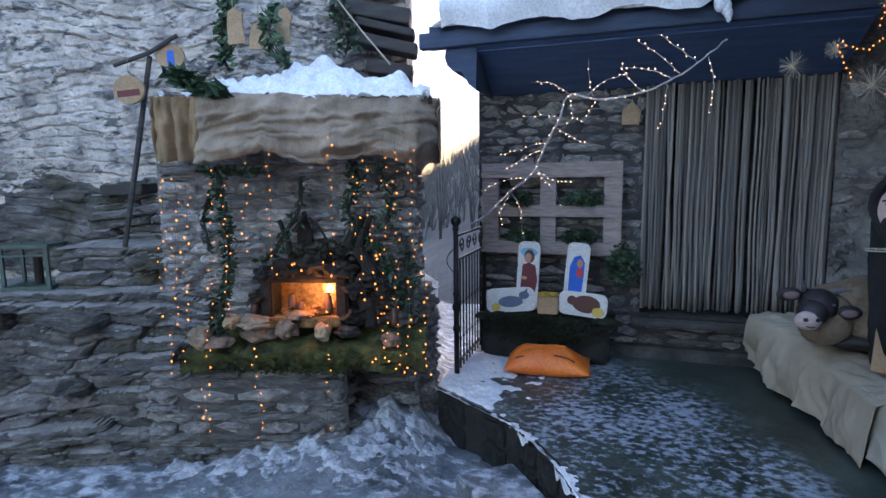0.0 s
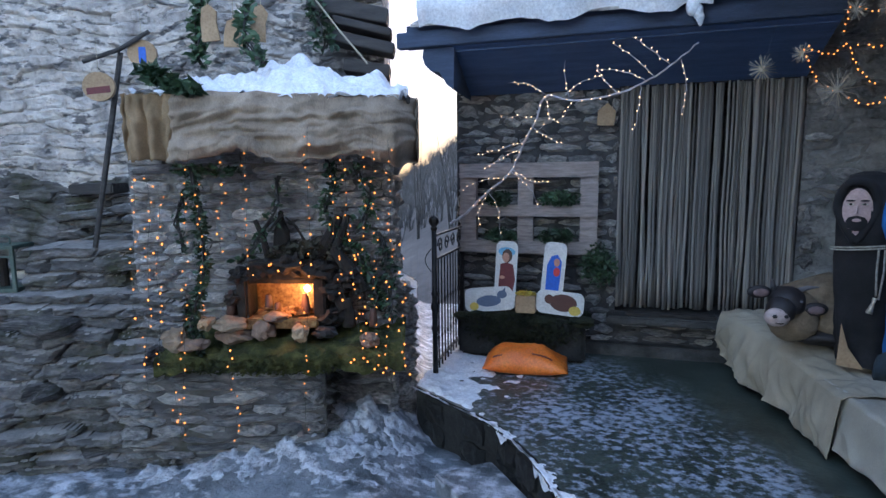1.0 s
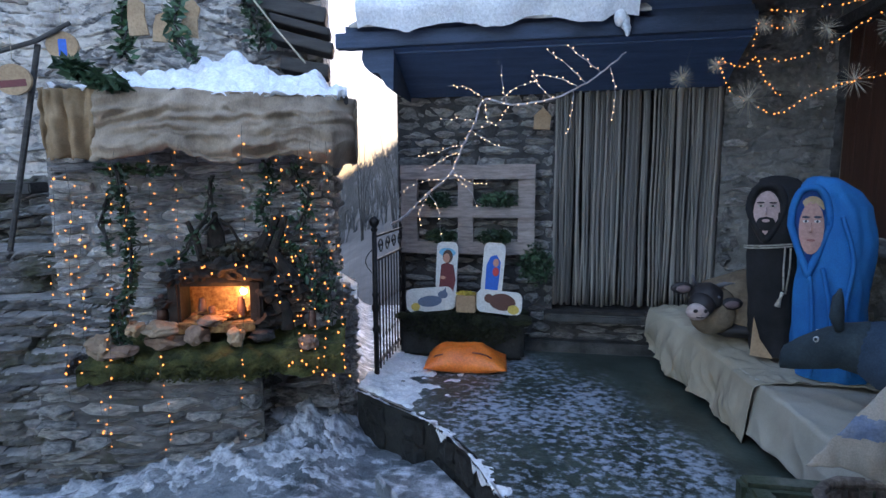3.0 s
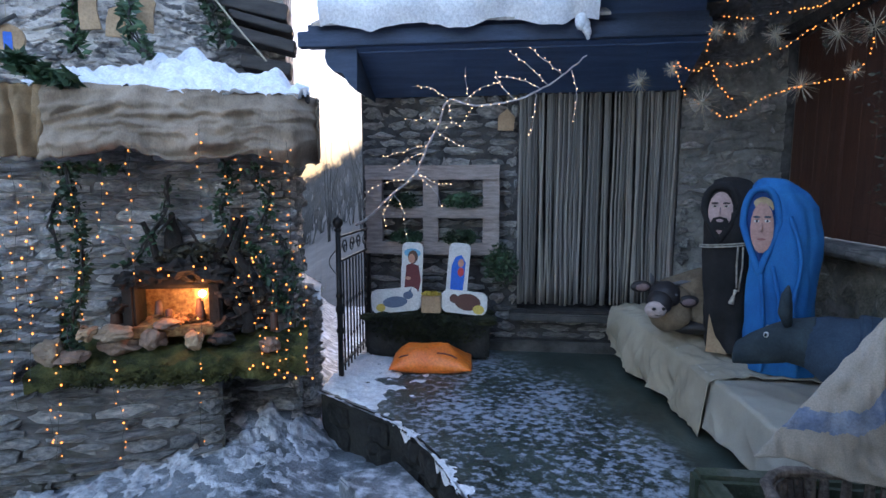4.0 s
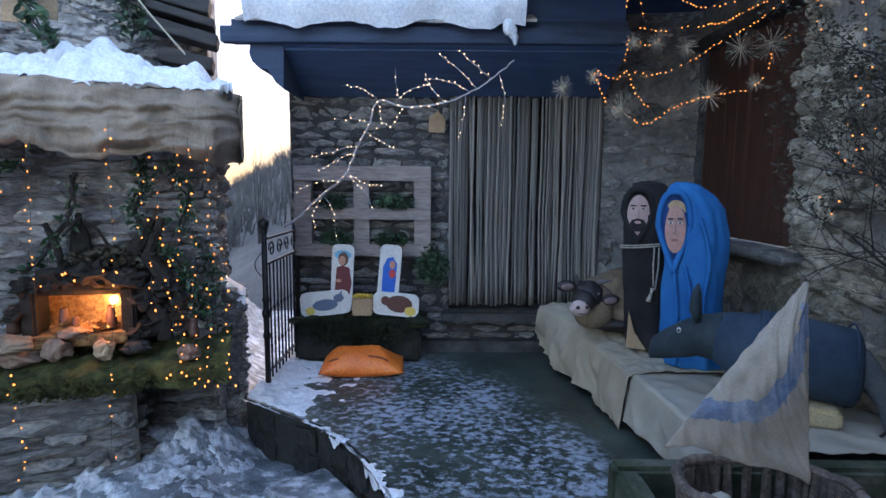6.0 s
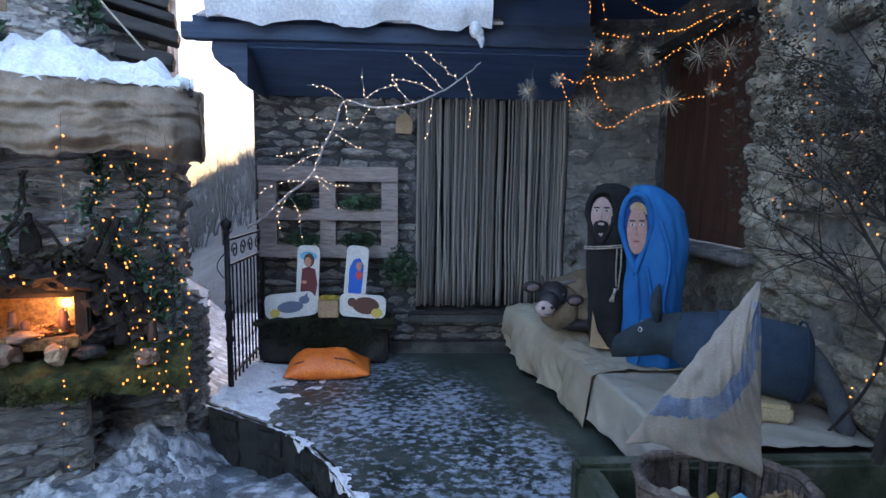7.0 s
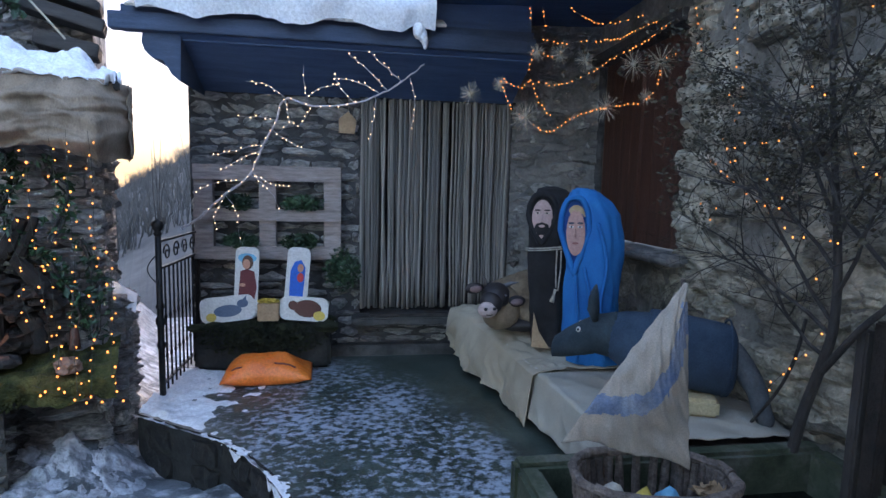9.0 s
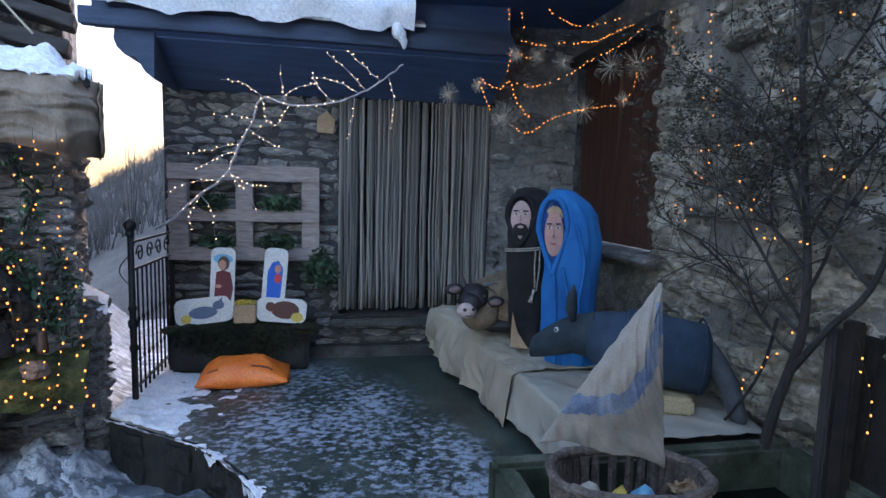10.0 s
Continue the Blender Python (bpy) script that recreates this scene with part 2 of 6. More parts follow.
def blob(bm, c, r, sub=2, amp=0.25, freq=2.0, seed=0.0, mi=0):
    vs = bmesh.ops.create_icosphere(bm, subdivisions=sub, radius=1.0)["verts"]
    for v in vs:
        k = 1 + amp * wob(v.co.x + seed, v.co.y - seed, v.co.z + seed * 0.5, freq)
        v.co = Vector((c[0] + v.co.x * r[0] * k, c[1] + v.co.y * r[1] * k, c[2] + v.co.z * r[2] * k))
        for f in v.link_faces:
            f.material_index = mi
    return vs


# ---- loose stones for walls: a dozen rough shapes, shared ----
def stone_mesh(name, mat_, rng, thick=1.0):
    bm = bmesh.new()
    nx, nz = 4, 3
    g = []
    for i in range(nx + 1):
        row = []
        for j in range(nz + 1):
            edge = i in (0, nx) or j in (0, nz)
            corner = i in (0, nx) and j in (0, nz)
            x, z = i / nx - 0.5, j / nz - 0.5
            x *= 0.98 - (0.1 * rng.random() if edge else 0) - (0.06 if corner else 0)
            z *= 0.98 - (0.16 * rng.random() if edge else 0) - (0.1 if corner else 0)
            x += (rng.random() - 0.5) * 0.06
            z += (rng.random() - 0.5) * 0.06
            y = -0.5 - (rng.random() - 0.5) * 0.45 * thick + (0.28 if edge else 0) + (0.15 if corner else 0)
            row.append(bm.verts.new((x, y, z)))
        g.append(row)
    for i in range(nx):
        for j in range(nz):
            bm.faces.new((g[i][j], g[i + 1][j], g[i + 1][j + 1], g[i][j + 1]))
    rim = [g[i][0] for i in range(nx + 1)] + [g[nx][j] for j in range(1, nz + 1)] + [g[i][nz] for i in range(nx - 1, -1, -1)] + [g[0][j] for j in range(nz - 1, 0, -1)]
    back = [bm.verts.new((v.co.x * 0.96, 0.5, v.co.z * 0.96)) for v in rim]
    n = len(rim)
    for k in range(n):
        bm.faces.new((rim[k], back[k], back[(k + 1) % n], rim[(k + 1) % n]))
    me = mesh_of(bm, name, mat_)
    return me


def stone_kinds(name, mat_, seed, n=14, thick=1.0):
    rng = random.Random(seed)
    return [stone_mesh(name, mat_, rng, thick) for _ in range(n)]


def lay(parent, kinds, width, z0, z1, course, length, seed, holes=(), proud=0.05, depth=0.16, name="stone", limit=300, skip=0.0, lean=2.0):
    """Courses of stones on the local face y = 0 of a wall, x from 0 to width; holes: (x0, x1, z0, z1)."""
    rng = random.Random(seed)
    z, count = z0, 0
    while z < z1 - 0.01:
        h = min(course * rng.uniform(0.6, 1.5), z1 - z)
        x = -rng.uniform(0, 0.5) * length
        while x < width:
            w = length * rng.uniform(0.55, 1.6)
            a, b = max(x, 0), min(x + w, width)
            x += w
            for hx0, hx1, hz0, hz1 in holes:
                if z + h * 0.5 > hz0 and z + h * 0.5 < hz1:
                    if a >= hx0 and b <= hx1:
                        b = a
                    elif a < hx0 < b <= hx1:
                        b = hx0
                    elif hx0 <= a < hx1 < b:
                        a = hx1
                    elif a < hx0 and b > hx1:
                        b = hx0
                        x = hx1
            if b - a < 0.035 or rng.random() < skip or count >= limit:
                continue
            ob = new(name, rng.choice(kinds))
            ob.parent = parent
            flip = rng.choice((1, -1))
            ob.matrix_basis = pose((a + b) / 2, depth / 2 - proud * rng.uniform(0.3, 1.3), z + h / 2, rng.uniform(-3, 3), rng.uniform(-lean, lean), rng.uniform(-3, 3)) @ Matrix.Diagonal(((b - a) * 1.0 * flip, depth, h * 0.99 * rng.choice((1, -1)), 1))
            count += 1
        z += h
    return count


# left side: its own frame, u along the wall, d away from the street, turned with the wall
LEFT = pose(0.133, -0.047, 0, 0, 0, 18.26)


def lw(u, d, z):
    return LEFT @ Vector((u, d, z))


def ease(k):
    k = max(0.0, min(1.0, k))
    return k * k * (3 - 2 * k)


def strata(x, z, course, length, rough, seed=0.0):
    """How far a face of broken, bedded slate stands out at x along it and z up."""
    bed = z / course + 2.2 * wob(x * 0.9, z * 1.4, seed, 1.0) + 0.35 * wob(x * 4, z * 5, seed + 3, 1.0)
    k = math.floor(bed)
    f = bed - k
    run = x / length + 5.3 * math.sin(k * 12.9 + seed) + 0.5 * wob(x * 3, z * 9, seed + k, 1.0)
    j = math.floor(run)
    g = run - j
    h = (math.sin(k * 78.233 + j * 37.719 + seed) * 43758.5453) % 1.0
    h2 = (math.sin(k * 12.9898 + j * 93.989 + seed) * 24634.6345) % 1.0
    edge = min(1.0, min(f, 1 - f) * 6) * min(1.0, min(g, 1 - g) * 9)
    return rough * ((h - 0.4) + (h2 - 0.5) * 0.5 * (f - 0.5) - 0.35 * (1 - edge)) + 0.25 * rough * wob(x * 9, z * 24, seed, 1.0) + 0.12 * rough * wob(x * 30, z * 60, seed, 1.0) + 0.8 * rough * wob(x * 1.3, z * 2.2, seed + 9, 1.0)


def rock_face(x0, x1, z0, z1, depth_at, nu, nv, course, length, rough, seed, back=0.0):
    """A sheet of bedded rock; its last rows turn back into a ledge of that depth."""
    bm = bmesh.new()

    def at(u, v):
        x = x0 + (x1 - x0) * u
        z = z0 + (z1 - z0) * min(1.0, v / 0.88)
        over = max(0.0, (v - 0.88) / 0.12)
        lip = 0.03 * wob(x * 2.2, seed, 0, 1.0) + 0.015 * wob(x * 9, seed, 0, 1.0)
        return (x, depth_at(z) - strata(x, z, course, length, rough, seed) * (1 - 0.7 * over) + back * over, z + lip * min(1.0, v / 0.88) + 0.02 * over + 0.012 * wob(x * 6, over * 7, seed, 1.0) * (over > 0))
    sheet(bm, nu, nv, at)
    bm.normal_update()
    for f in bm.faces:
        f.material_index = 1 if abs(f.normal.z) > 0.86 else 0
    return bm


# ---- the large structure ----
# ground: street under snow and ice
def street_z(x, y):
    far = max(0.0, y - 4.2)
    u, d = (x - 0.133) * 0.9496 + (y + 0.047) * 0.3133, -(x - 0.133) * 0.3133 + (y + 0.047) * 0.9496
    rise = 0.30 * min(1.0, max(0.0, (d - 2.7) / 1.15)) ** 1.3 * ease((0.10 - u) / 0.50) * ease((u + 1.9) / 1.1)
    return 0.03 + rise - 0.05 * far * min(1.0, far / 3) + 0.035 * wob(x, y, 0, 1.3) + 0.022 * wob(x, y, 3, 4.0) + 0.024 * abs(wob(x, y, 5, 8.0)) + 0.011 * wob(x, y, 5, 19.0)


bm = bmesh.new()
sheet(bm, 300, 380, lambda u, v: (lambda x, y: (x, y, street_z(x, y)))(-6 + u * 9, -3 + v * 12))
ground = part("ground", bm, M_STREET, smooth=True)
tagged(ground, "trodden snow and ice on a stone street", "ground", kind="structure")

bm = bmesh.new()
g = sheet(bm, 60, 60, lambda u, v: (lambda x, y: (x, y, -0.9 - 0.0 * x))(-900 + u * 1800, -900 + v * 1800))
far_ground = part("backdrop", bm, M_SNOW)
tagged(far_ground, "snowy valley floor reaching to the horizon", "ground", kind="structure")

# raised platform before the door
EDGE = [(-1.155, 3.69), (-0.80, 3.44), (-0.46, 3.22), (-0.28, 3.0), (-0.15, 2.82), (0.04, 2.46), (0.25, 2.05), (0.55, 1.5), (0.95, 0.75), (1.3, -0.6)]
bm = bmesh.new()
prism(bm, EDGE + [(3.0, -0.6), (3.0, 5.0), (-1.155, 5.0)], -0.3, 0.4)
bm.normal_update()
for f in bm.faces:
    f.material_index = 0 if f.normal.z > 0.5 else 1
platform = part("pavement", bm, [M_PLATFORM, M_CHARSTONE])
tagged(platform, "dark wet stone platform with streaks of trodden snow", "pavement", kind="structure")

# back wall with the doorway: x -1.14 to 2.5, face y 4.9
bm = bmesh.new()
box(bm, -1.14, 0.31, 4.93, 5.4, 0.2, 3.3)
box(bm, 1.70, 3.0, 4.93, 5.4, 0.2, 3.9)
box(bm, 0.31, 1.70, 4.93, 5.4, 0.2, 0.78)
box(bm, 0.31, 1.70, 4.93, 5.4, 2.74, 3.3)
wall_north = part("wall_north", bm, M_DARKFILL)
tagged(wall_north, "dry grey slate wall with a doorway", "wall", kind="structure")
# Dark panel added close behind the curtain in place of the room's darkness.
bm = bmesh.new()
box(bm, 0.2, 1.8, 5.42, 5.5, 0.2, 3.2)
tagged(part("doorway_backing", bm, M_DARKFILL), "dark panel standing for the unlit inside of the doorway", "wall", kind="structure")

# right wall: face x 2.5, from the corner towards the street
bm = bmesh.new()
box(bm, 2.53, 3.0, 3.45, 4.93, 0.2, 1.5)
box(bm, 2.53, 3.0, 3.45, 4.93, 3.12, 3.6)
box(bm, 2.53, 3.0, -3.0, 3.45, 0.2, 3.6)
box(bm, 2.62, 3.0, 4.86, 4.93, 1.5, 3.12)
M_JOINT = material("rough_lime_render", (0.15, 0.145, 0.125), (0.33, 0.315, 0.275), 5, 0.95, 1.0, 26, depth=0.03)
bm2 = bmesh.new()
sheet(bm2, 70, 220, lambda u, v: (1.70 + u * 0.84, 4.915 - max(-0.012, 0.6 * strata(u * 0.84, 0.5 + v * 3.0, 0.12, 0.34, 0.06, 8.0)), 0.5 + v * 3.0))
tagged(part("wall_pier", bm2, material("grey_rendered_slate", (0.13, 0.13, 0.125), (0.3, 0.295, 0.275), 4, 0.95, 1.0, 22, depth=0.03)), "slate pier half covered by old render", "wall", kind="structure")
bm2 = bmesh.new()
sheet(bm2, 300, 260, lambda u, v: (2.515 - max(-0.03, strata(3.44 - u * 4.0, 0.4 + v * 3.1, 0.15, 0.36, 0.08, 5.0)), 3.44 - u * 4.0 + 0.05 * wob(0, v * 14, 1, 1) * (1 - u), 0.4 + v * 3.1))
tagged(part("wall_render", bm2, M_BIG), "rough lime render between the field stones", "wall", kind="structure")
wall_east = part("wall_east", bm, M_JOINT)
tagged(wall_east, "rough field stone wall with a shuttered opening", "wall", kind="structure")
bm = bmesh.new()
sheet(bm, 40, 30, lambda u, v: (2.485 + 0.03 * wob(u * 8, v * 8, 1, 1.5), 1.88 - u * 4.7 + 0.07 * wob(0, v * 7, 0, 1), 1.85 + v * 1.8 + 0.08 * wob(u * 22, 0, 0, 1) * (1 - v)))
part("wall_plaster", bm, M_PLASTER, smooth=True)
tagged(bpy.data.objects["wall_plaster"], "stained pale plaster wall", "wall", kind="structure")

# Out-of-view walls, added behind and high on the right to cut sky light.
bm = bmesh.new()
box(bm, 2.60, 3.0, -3.0, 4.93, 3.6, 6.0)
box(bm, -1.5, 3.0, -3.3, -3.0, -0.3, 6.0)
tagged(part("shade_wall_south", bm, M_PLASTER), "plain unseen walls added to shade the yard", "wall", kind="structure")

# Added wall, never in view: keeps low western sky off the bench side.
bm = bmesh.new()
box(bm, -6.4, -6.0, -3.3, 3.4, -0.3, 6.5)
tagged(part("shade_wall_west", bm, M_PLASTER), "plain unseen wall added to block western sky light", "wall", kind="structure")

# soffits
bm = bmesh.new()
vs = prism(bm, [(-1.0, 4.31), (1.68, 4.31), (1.68, 5.6), (-1.0, 5.6)], 2.98, 3.03)
ceiling = part("ceiling", bm, M_SOFFIT)
tagged(ceiling, "dark boarded underside of the overhanging roof", "ceiling", kind="structure")
bm = bmesh.new()
sheet(bm, 1, 1, lambda u, v: (0.875 + u * 2.2, 4.93 - v * 2.0, 3.40 + 0.1 * u))
thicken(part("ceiling_side", bm, M_SOFFIT), 0.1)
tagged(bpy.data.objects["ceiling_side"], "dark boarded underside of the side roof", "ceiling", kind="structure")

# left: niche wall, terrace and the house behind, in the turned frame
bm = bmesh.new()
box(bm, -2.02, -0.22, 3.86, 5.2, -0.2, 2.45)
niche_wall = part("wall_niche", bm, M_MORTAR, at=LEFT)
tagged(niche_wall, "limed slate wall under a burlap canopy", "wall", kind="structure")
bm = bmesh.new()
box(bm, -6.0, -1.98, 3.94, 4.8, -0.3, 1.13)
box(bm, -2.82, -1.98, 4.14, 4.8, 1.13, 1.46)
wall_terrace = part("wall_terrace", bm, M_MORTAR, at=LEFT)
tagged(wall_terrace, "stepped rubble terrace wall", "wall", kind="structure")
bm = bmesh.new()
box(bm, -7.0, -0.30, 4.92, 6.0, -0.2, 6.0)


for x0, x1, z0, z1, d0, d1, back, seed in ((-5.2, -1.66, -0.1, 1.19, 3.50, 3.74, 0.42, 1.0), (-2.84, -1.9, 1.17, 1.50, 3.90, 3.98, 0.5, 4.0), (-2.84, -1.95, 1.48, 1.87, 4.40, 4.46, 0.5, 7.0)):
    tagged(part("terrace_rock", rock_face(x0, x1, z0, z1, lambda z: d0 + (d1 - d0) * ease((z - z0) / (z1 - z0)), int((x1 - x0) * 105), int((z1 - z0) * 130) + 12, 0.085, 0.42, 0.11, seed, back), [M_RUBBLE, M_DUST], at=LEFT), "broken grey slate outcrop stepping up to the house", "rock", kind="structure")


def lime_face(u, v):
    x, z = -5.8 + u * 5.5, 1.2 + v * 3.2
    f = wob(x * 12, z * 26, 5, 1.0)
    return (x, 4.86 - strata(x, z, 0.1, 0.34, 0.042, 2.0) + 0.008 * f, z + 0.01 * f)


sheet(bm, 420, 300, lime_face)
for f in bm.faces:
    c = f.calc_center_median()
    f.material_index = 1 if c.z + 0.35 * wob(c.x * 1.5, c.z * 2, 0, 1) + 0.15 * wob(c.x * 6, c.z * 9, 0, 1) < 2.02 else 0
wall_house = part("wall_house", bm, [M_LIMEMORTAR, M_RUBBLE], at=LEFT)
tagged(wall_house, "limed stone wall of the old house behind", "wall", kind="structure")

# ---- stones of the walls ----
SLATES = stone_kinds("slate_piece", M_SLATE, 1)
PALES = stone_kinds("limed_piece", M_PALE, 2, thick=1.4)
LIMED = stone_kinds("limewashed_piece", M_LIME, 4, thick=1.5)
DARKS = stone_kinds("outcrop_piece", M_RUBBLE, 5, thick=1.5)
FIELDS = stone_kinds("field_piece", M_BIG, 3, thick=1.3)


# ---- roof, eaves, backdrop ----
def eave(name, at=None):
    roof = thing("roof", "dark timber eave of a slate roof under thick snow", "roof", kind="structure")
    bm = bmesh.new()
    box(bm, -1.46, 1.68, 4.22, 4.30, 3.02, 3.14, 0.006)
    part("fascia", bm, M_FASCIA, roof)
    bm = bmesh.new()
    box(bm, -1.40, 1.68, 4.302, 4.36, 3.03, 3.21)
    part("rafter_board", bm, M_FASCIA, roof)
    bm = bmesh.new()
    box(bm, 0.80, 1.68, 4.37, 4.41, 3.03, 3.62)
    part("valley_board", bm, M_SOFFIT, roof)
    bm = bmesh.new()
    vs = []
    for x in (-1.0, 1.68):
        vs.append([bm.verts.new((x, y, z)) for y, z in ((4.90, 2.72), (4.26, 3.015), (4.30, 3.06), (4.90, 2.80))])
    for k in range(4):
        bm.faces.new((vs[0][k], vs[0][(k + 1) % 4], vs[1][(k + 1) % 4], vs[1][k]))
    bm.faces.new(vs[0][::-1])
    bm.faces.new(vs[1])
    part("soffit_board", bm, M_SOFFIT, roof)
    bm = bmesh.new()
    prof = [(-1.0, 2.68), (-1.06, 2.73), (-1.10, 2.80), (-1.12, 2.83), (-1.19, 2.84), (-1.24, 2.89), (-1.26, 2.95), (-1.25, 3.015), (-0.99, 3.015)]
    a = [bm.verts.new((x, 4.28, z)) for x, z in prof]
    b = [bm.verts.new((x, 4.92, z)) for x, z in prof]
    bm.faces.new(a)
    bm.faces.new(b[::-1])
    for k in range(len(prof)):
        bm.faces.new((a[k], b[k], b[(k + 1) % len(prof)], a[(k + 1) % len(prof)]))
    part("corbel", bm, M_FASCIA, roof, "curved timber corbel")
    rng = random.Random(5)
    bm = bmesh.new()
    for i in range(11):
        x = -1.32 + i * 0.205
        z = rng.uniform(0, 0.012)
        box(bm, x, x + 0.2 + rng.uniform(0, 0.02), rng.uniform(0, 0.03), 1.6, 0.004 + z, 0.024 + z, m=pose(0, 4.15, 3.142, 24, 0, 0))
    part("slates", bm, M_SLATE, roof, "grey slates at the eave")


eave("eave")


def snow_bank(name, label, fn, nu, nv, at=None):
    bm = bmesh.new()
    sheet(bm, nu, nv, fn)
    ob = part(name, bm, M_SNOW, smooth=True, at=at)
    return tagged(ob, label, "snow", kind="stuff")


def roof_snow(u, v):
    x = -1.24 + u * 2.10
    a = v * math.pi * 0.5
    lip = 0.05 * wob(x, 0, 0, 3.0) + 0.02 * wob(x, 7, 0, 9)
    top = 3.42 + 0.05 * wob(x, 2, 0, 2.0)
    if v < 0.5:
        k = v / 0.5
        return (x, 4.14 - 0.06 * math.sin(k * 3.1) + lip * (1 - k) * 0.6, 3.135 + lip * 1.5 * (1 - k) + (top - 3.135) * k ** 0.8)
    k = (v - 0.5) / 0.5
    return (x, 4.17 + k * 1.4, top + 0.62 * k + 0.02 * wob(x, k * 4, 0, 3))


snow_bank("roof_snow", "thick snow lying on the slate roof", roof_snow, 90, 18)
bm = bmesh.new()
for k, (x, z, r) in enumerate(((0.74, 3.13, 0.06), (0.77, 3.09, 0.045), (0.785, 3.05, 0.035), (0.79, 3.015, 0.022))):
    blob(bm, (x, 4.16, z), (r * 0.8, r * 0.7, r * 1.2), 2, 0.2, 2, k)
tagged(part("snow_drip", bm, M_SNOW, smooth=True), "snow slipping over the eave edge", "snow", kind="stuff")

M_HILL = material("winter_woods", (0.05, 0.047, 0.046), (0.1, 0.094, 0.09), 0.3, 1.0, 0, 3.0)


def hill(u, v):
    az = radians(-75 + u * 150)
    d = 8.5 + v * 80
    elev = max(-3.0, min(12.0, (math.degrees(az) + 20.5) * 0.62))
    peak = 1.95 + 58 * math.tan(radians(elev))
    k = min(1.0, v / 0.6)
    return (d * math.sin(az), d * math.cos(az), -0.55 + (peak + 0.55 + 0.5 * wob(az * 60, v * 2, 0, 1)) * k ** 0.8 + 0.3 * wob(az * 25, v * 12, 0, 1) * k)


bm = bmesh.new()
sheet(bm, 200, 14, hill)
tagged(part("hill", bm, M_HILL), "wooded winter hillside across the valley", "hill", kind="structure")
rng = random.Random(8)
bm = bmesh.new()
for i in range(1500):
    u = rng.uniform(0.32, 0.45)
    v = rng.uniform(0.1, 0.6)
    x, y, z = hill(u, v)
    h = rng.uniform(0.4, 1.2)
    for k in range(3):
        dx = rng.uniform(-1, 1) * h * 0.55
        tube(bm, [(x, y, z - 0.3), (x + dx * 0.4, y, z + h * 0.5), (x + dx, y, z + h * rng.uniform(0.8, 1))], [0.022, 0.014, 0.006], 3, cap=False)
tagged(part("far_trees", bm, M_HILL), "bare winter trees on the far hillside", "trees", kind="stuff")
# bright evening sky over the valley
M_GLOW = bpy.data.materials.new("evening_sky")
M_GLOW.use_nodes = True
nt = M_GLOW.node_tree
tc, xyz = nt.nodes.new("ShaderNodeTexCoord"), nt.nodes.new("ShaderNodeSeparateXYZ")
nt.links.new(tc.outputs["Generated"], xyz.inputs[0])
em = nt.nodes.new("ShaderNodeEmission")
nt.links.new(ramp(nt, xyz.outputs[2], [(0.12, (1.0, 0.68, 0.3)), (0.3, (1.0, 0.86, 0.6)), (0.55, (0.97, 0.97, 0.94))]), em.inputs[0])
em.inputs[1].default_value = 0.125
nt.links.new(em.outputs[0], nt.nodes["Material Output"].inputs[0])
bm = bmesh.new()
sheet(bm, 12, 1, lambda u, v: (160 * math.sin(radians(-50 + 48 * u)), 160 * math.cos(radians(-50 + 48 * u)), -5 + 85 * v))
tagged(part("backdrop_sky", bm, M_GLOW), "bright yellow evening sky over the valley", "sky", kind="structure")
# young trees behind the railing
bm = bmesh.new()
for i in range(7):
    az = radians(rng.uniform(-23, -13))
    d = rng.uniform(9, 22)
    x, y = d * math.sin(az), d * math.cos(az)
    h = rng.uniform(2.0, 3.6)
    for k in range(4):
        dx, dy = rng.uniform(-0.3, 0.3), rng.uniform(-0.3, 0.3)
        tube(bm, [(x, y, -1.0), (x + dx * 0.2, y + dy * 0.2, h * 0.2), (x + dx * 0.7, y + dy, h * 0.55), (x + dx * 1.5, y + dy, h * rng.uniform(0.75, 1))], [0.028, 0.02, 0.011, 0.003], 4, cap=False)
tagged(part("saplings", bm, M_BARK), "thin bare saplings beyond the alley", "trees", kind="stuff")


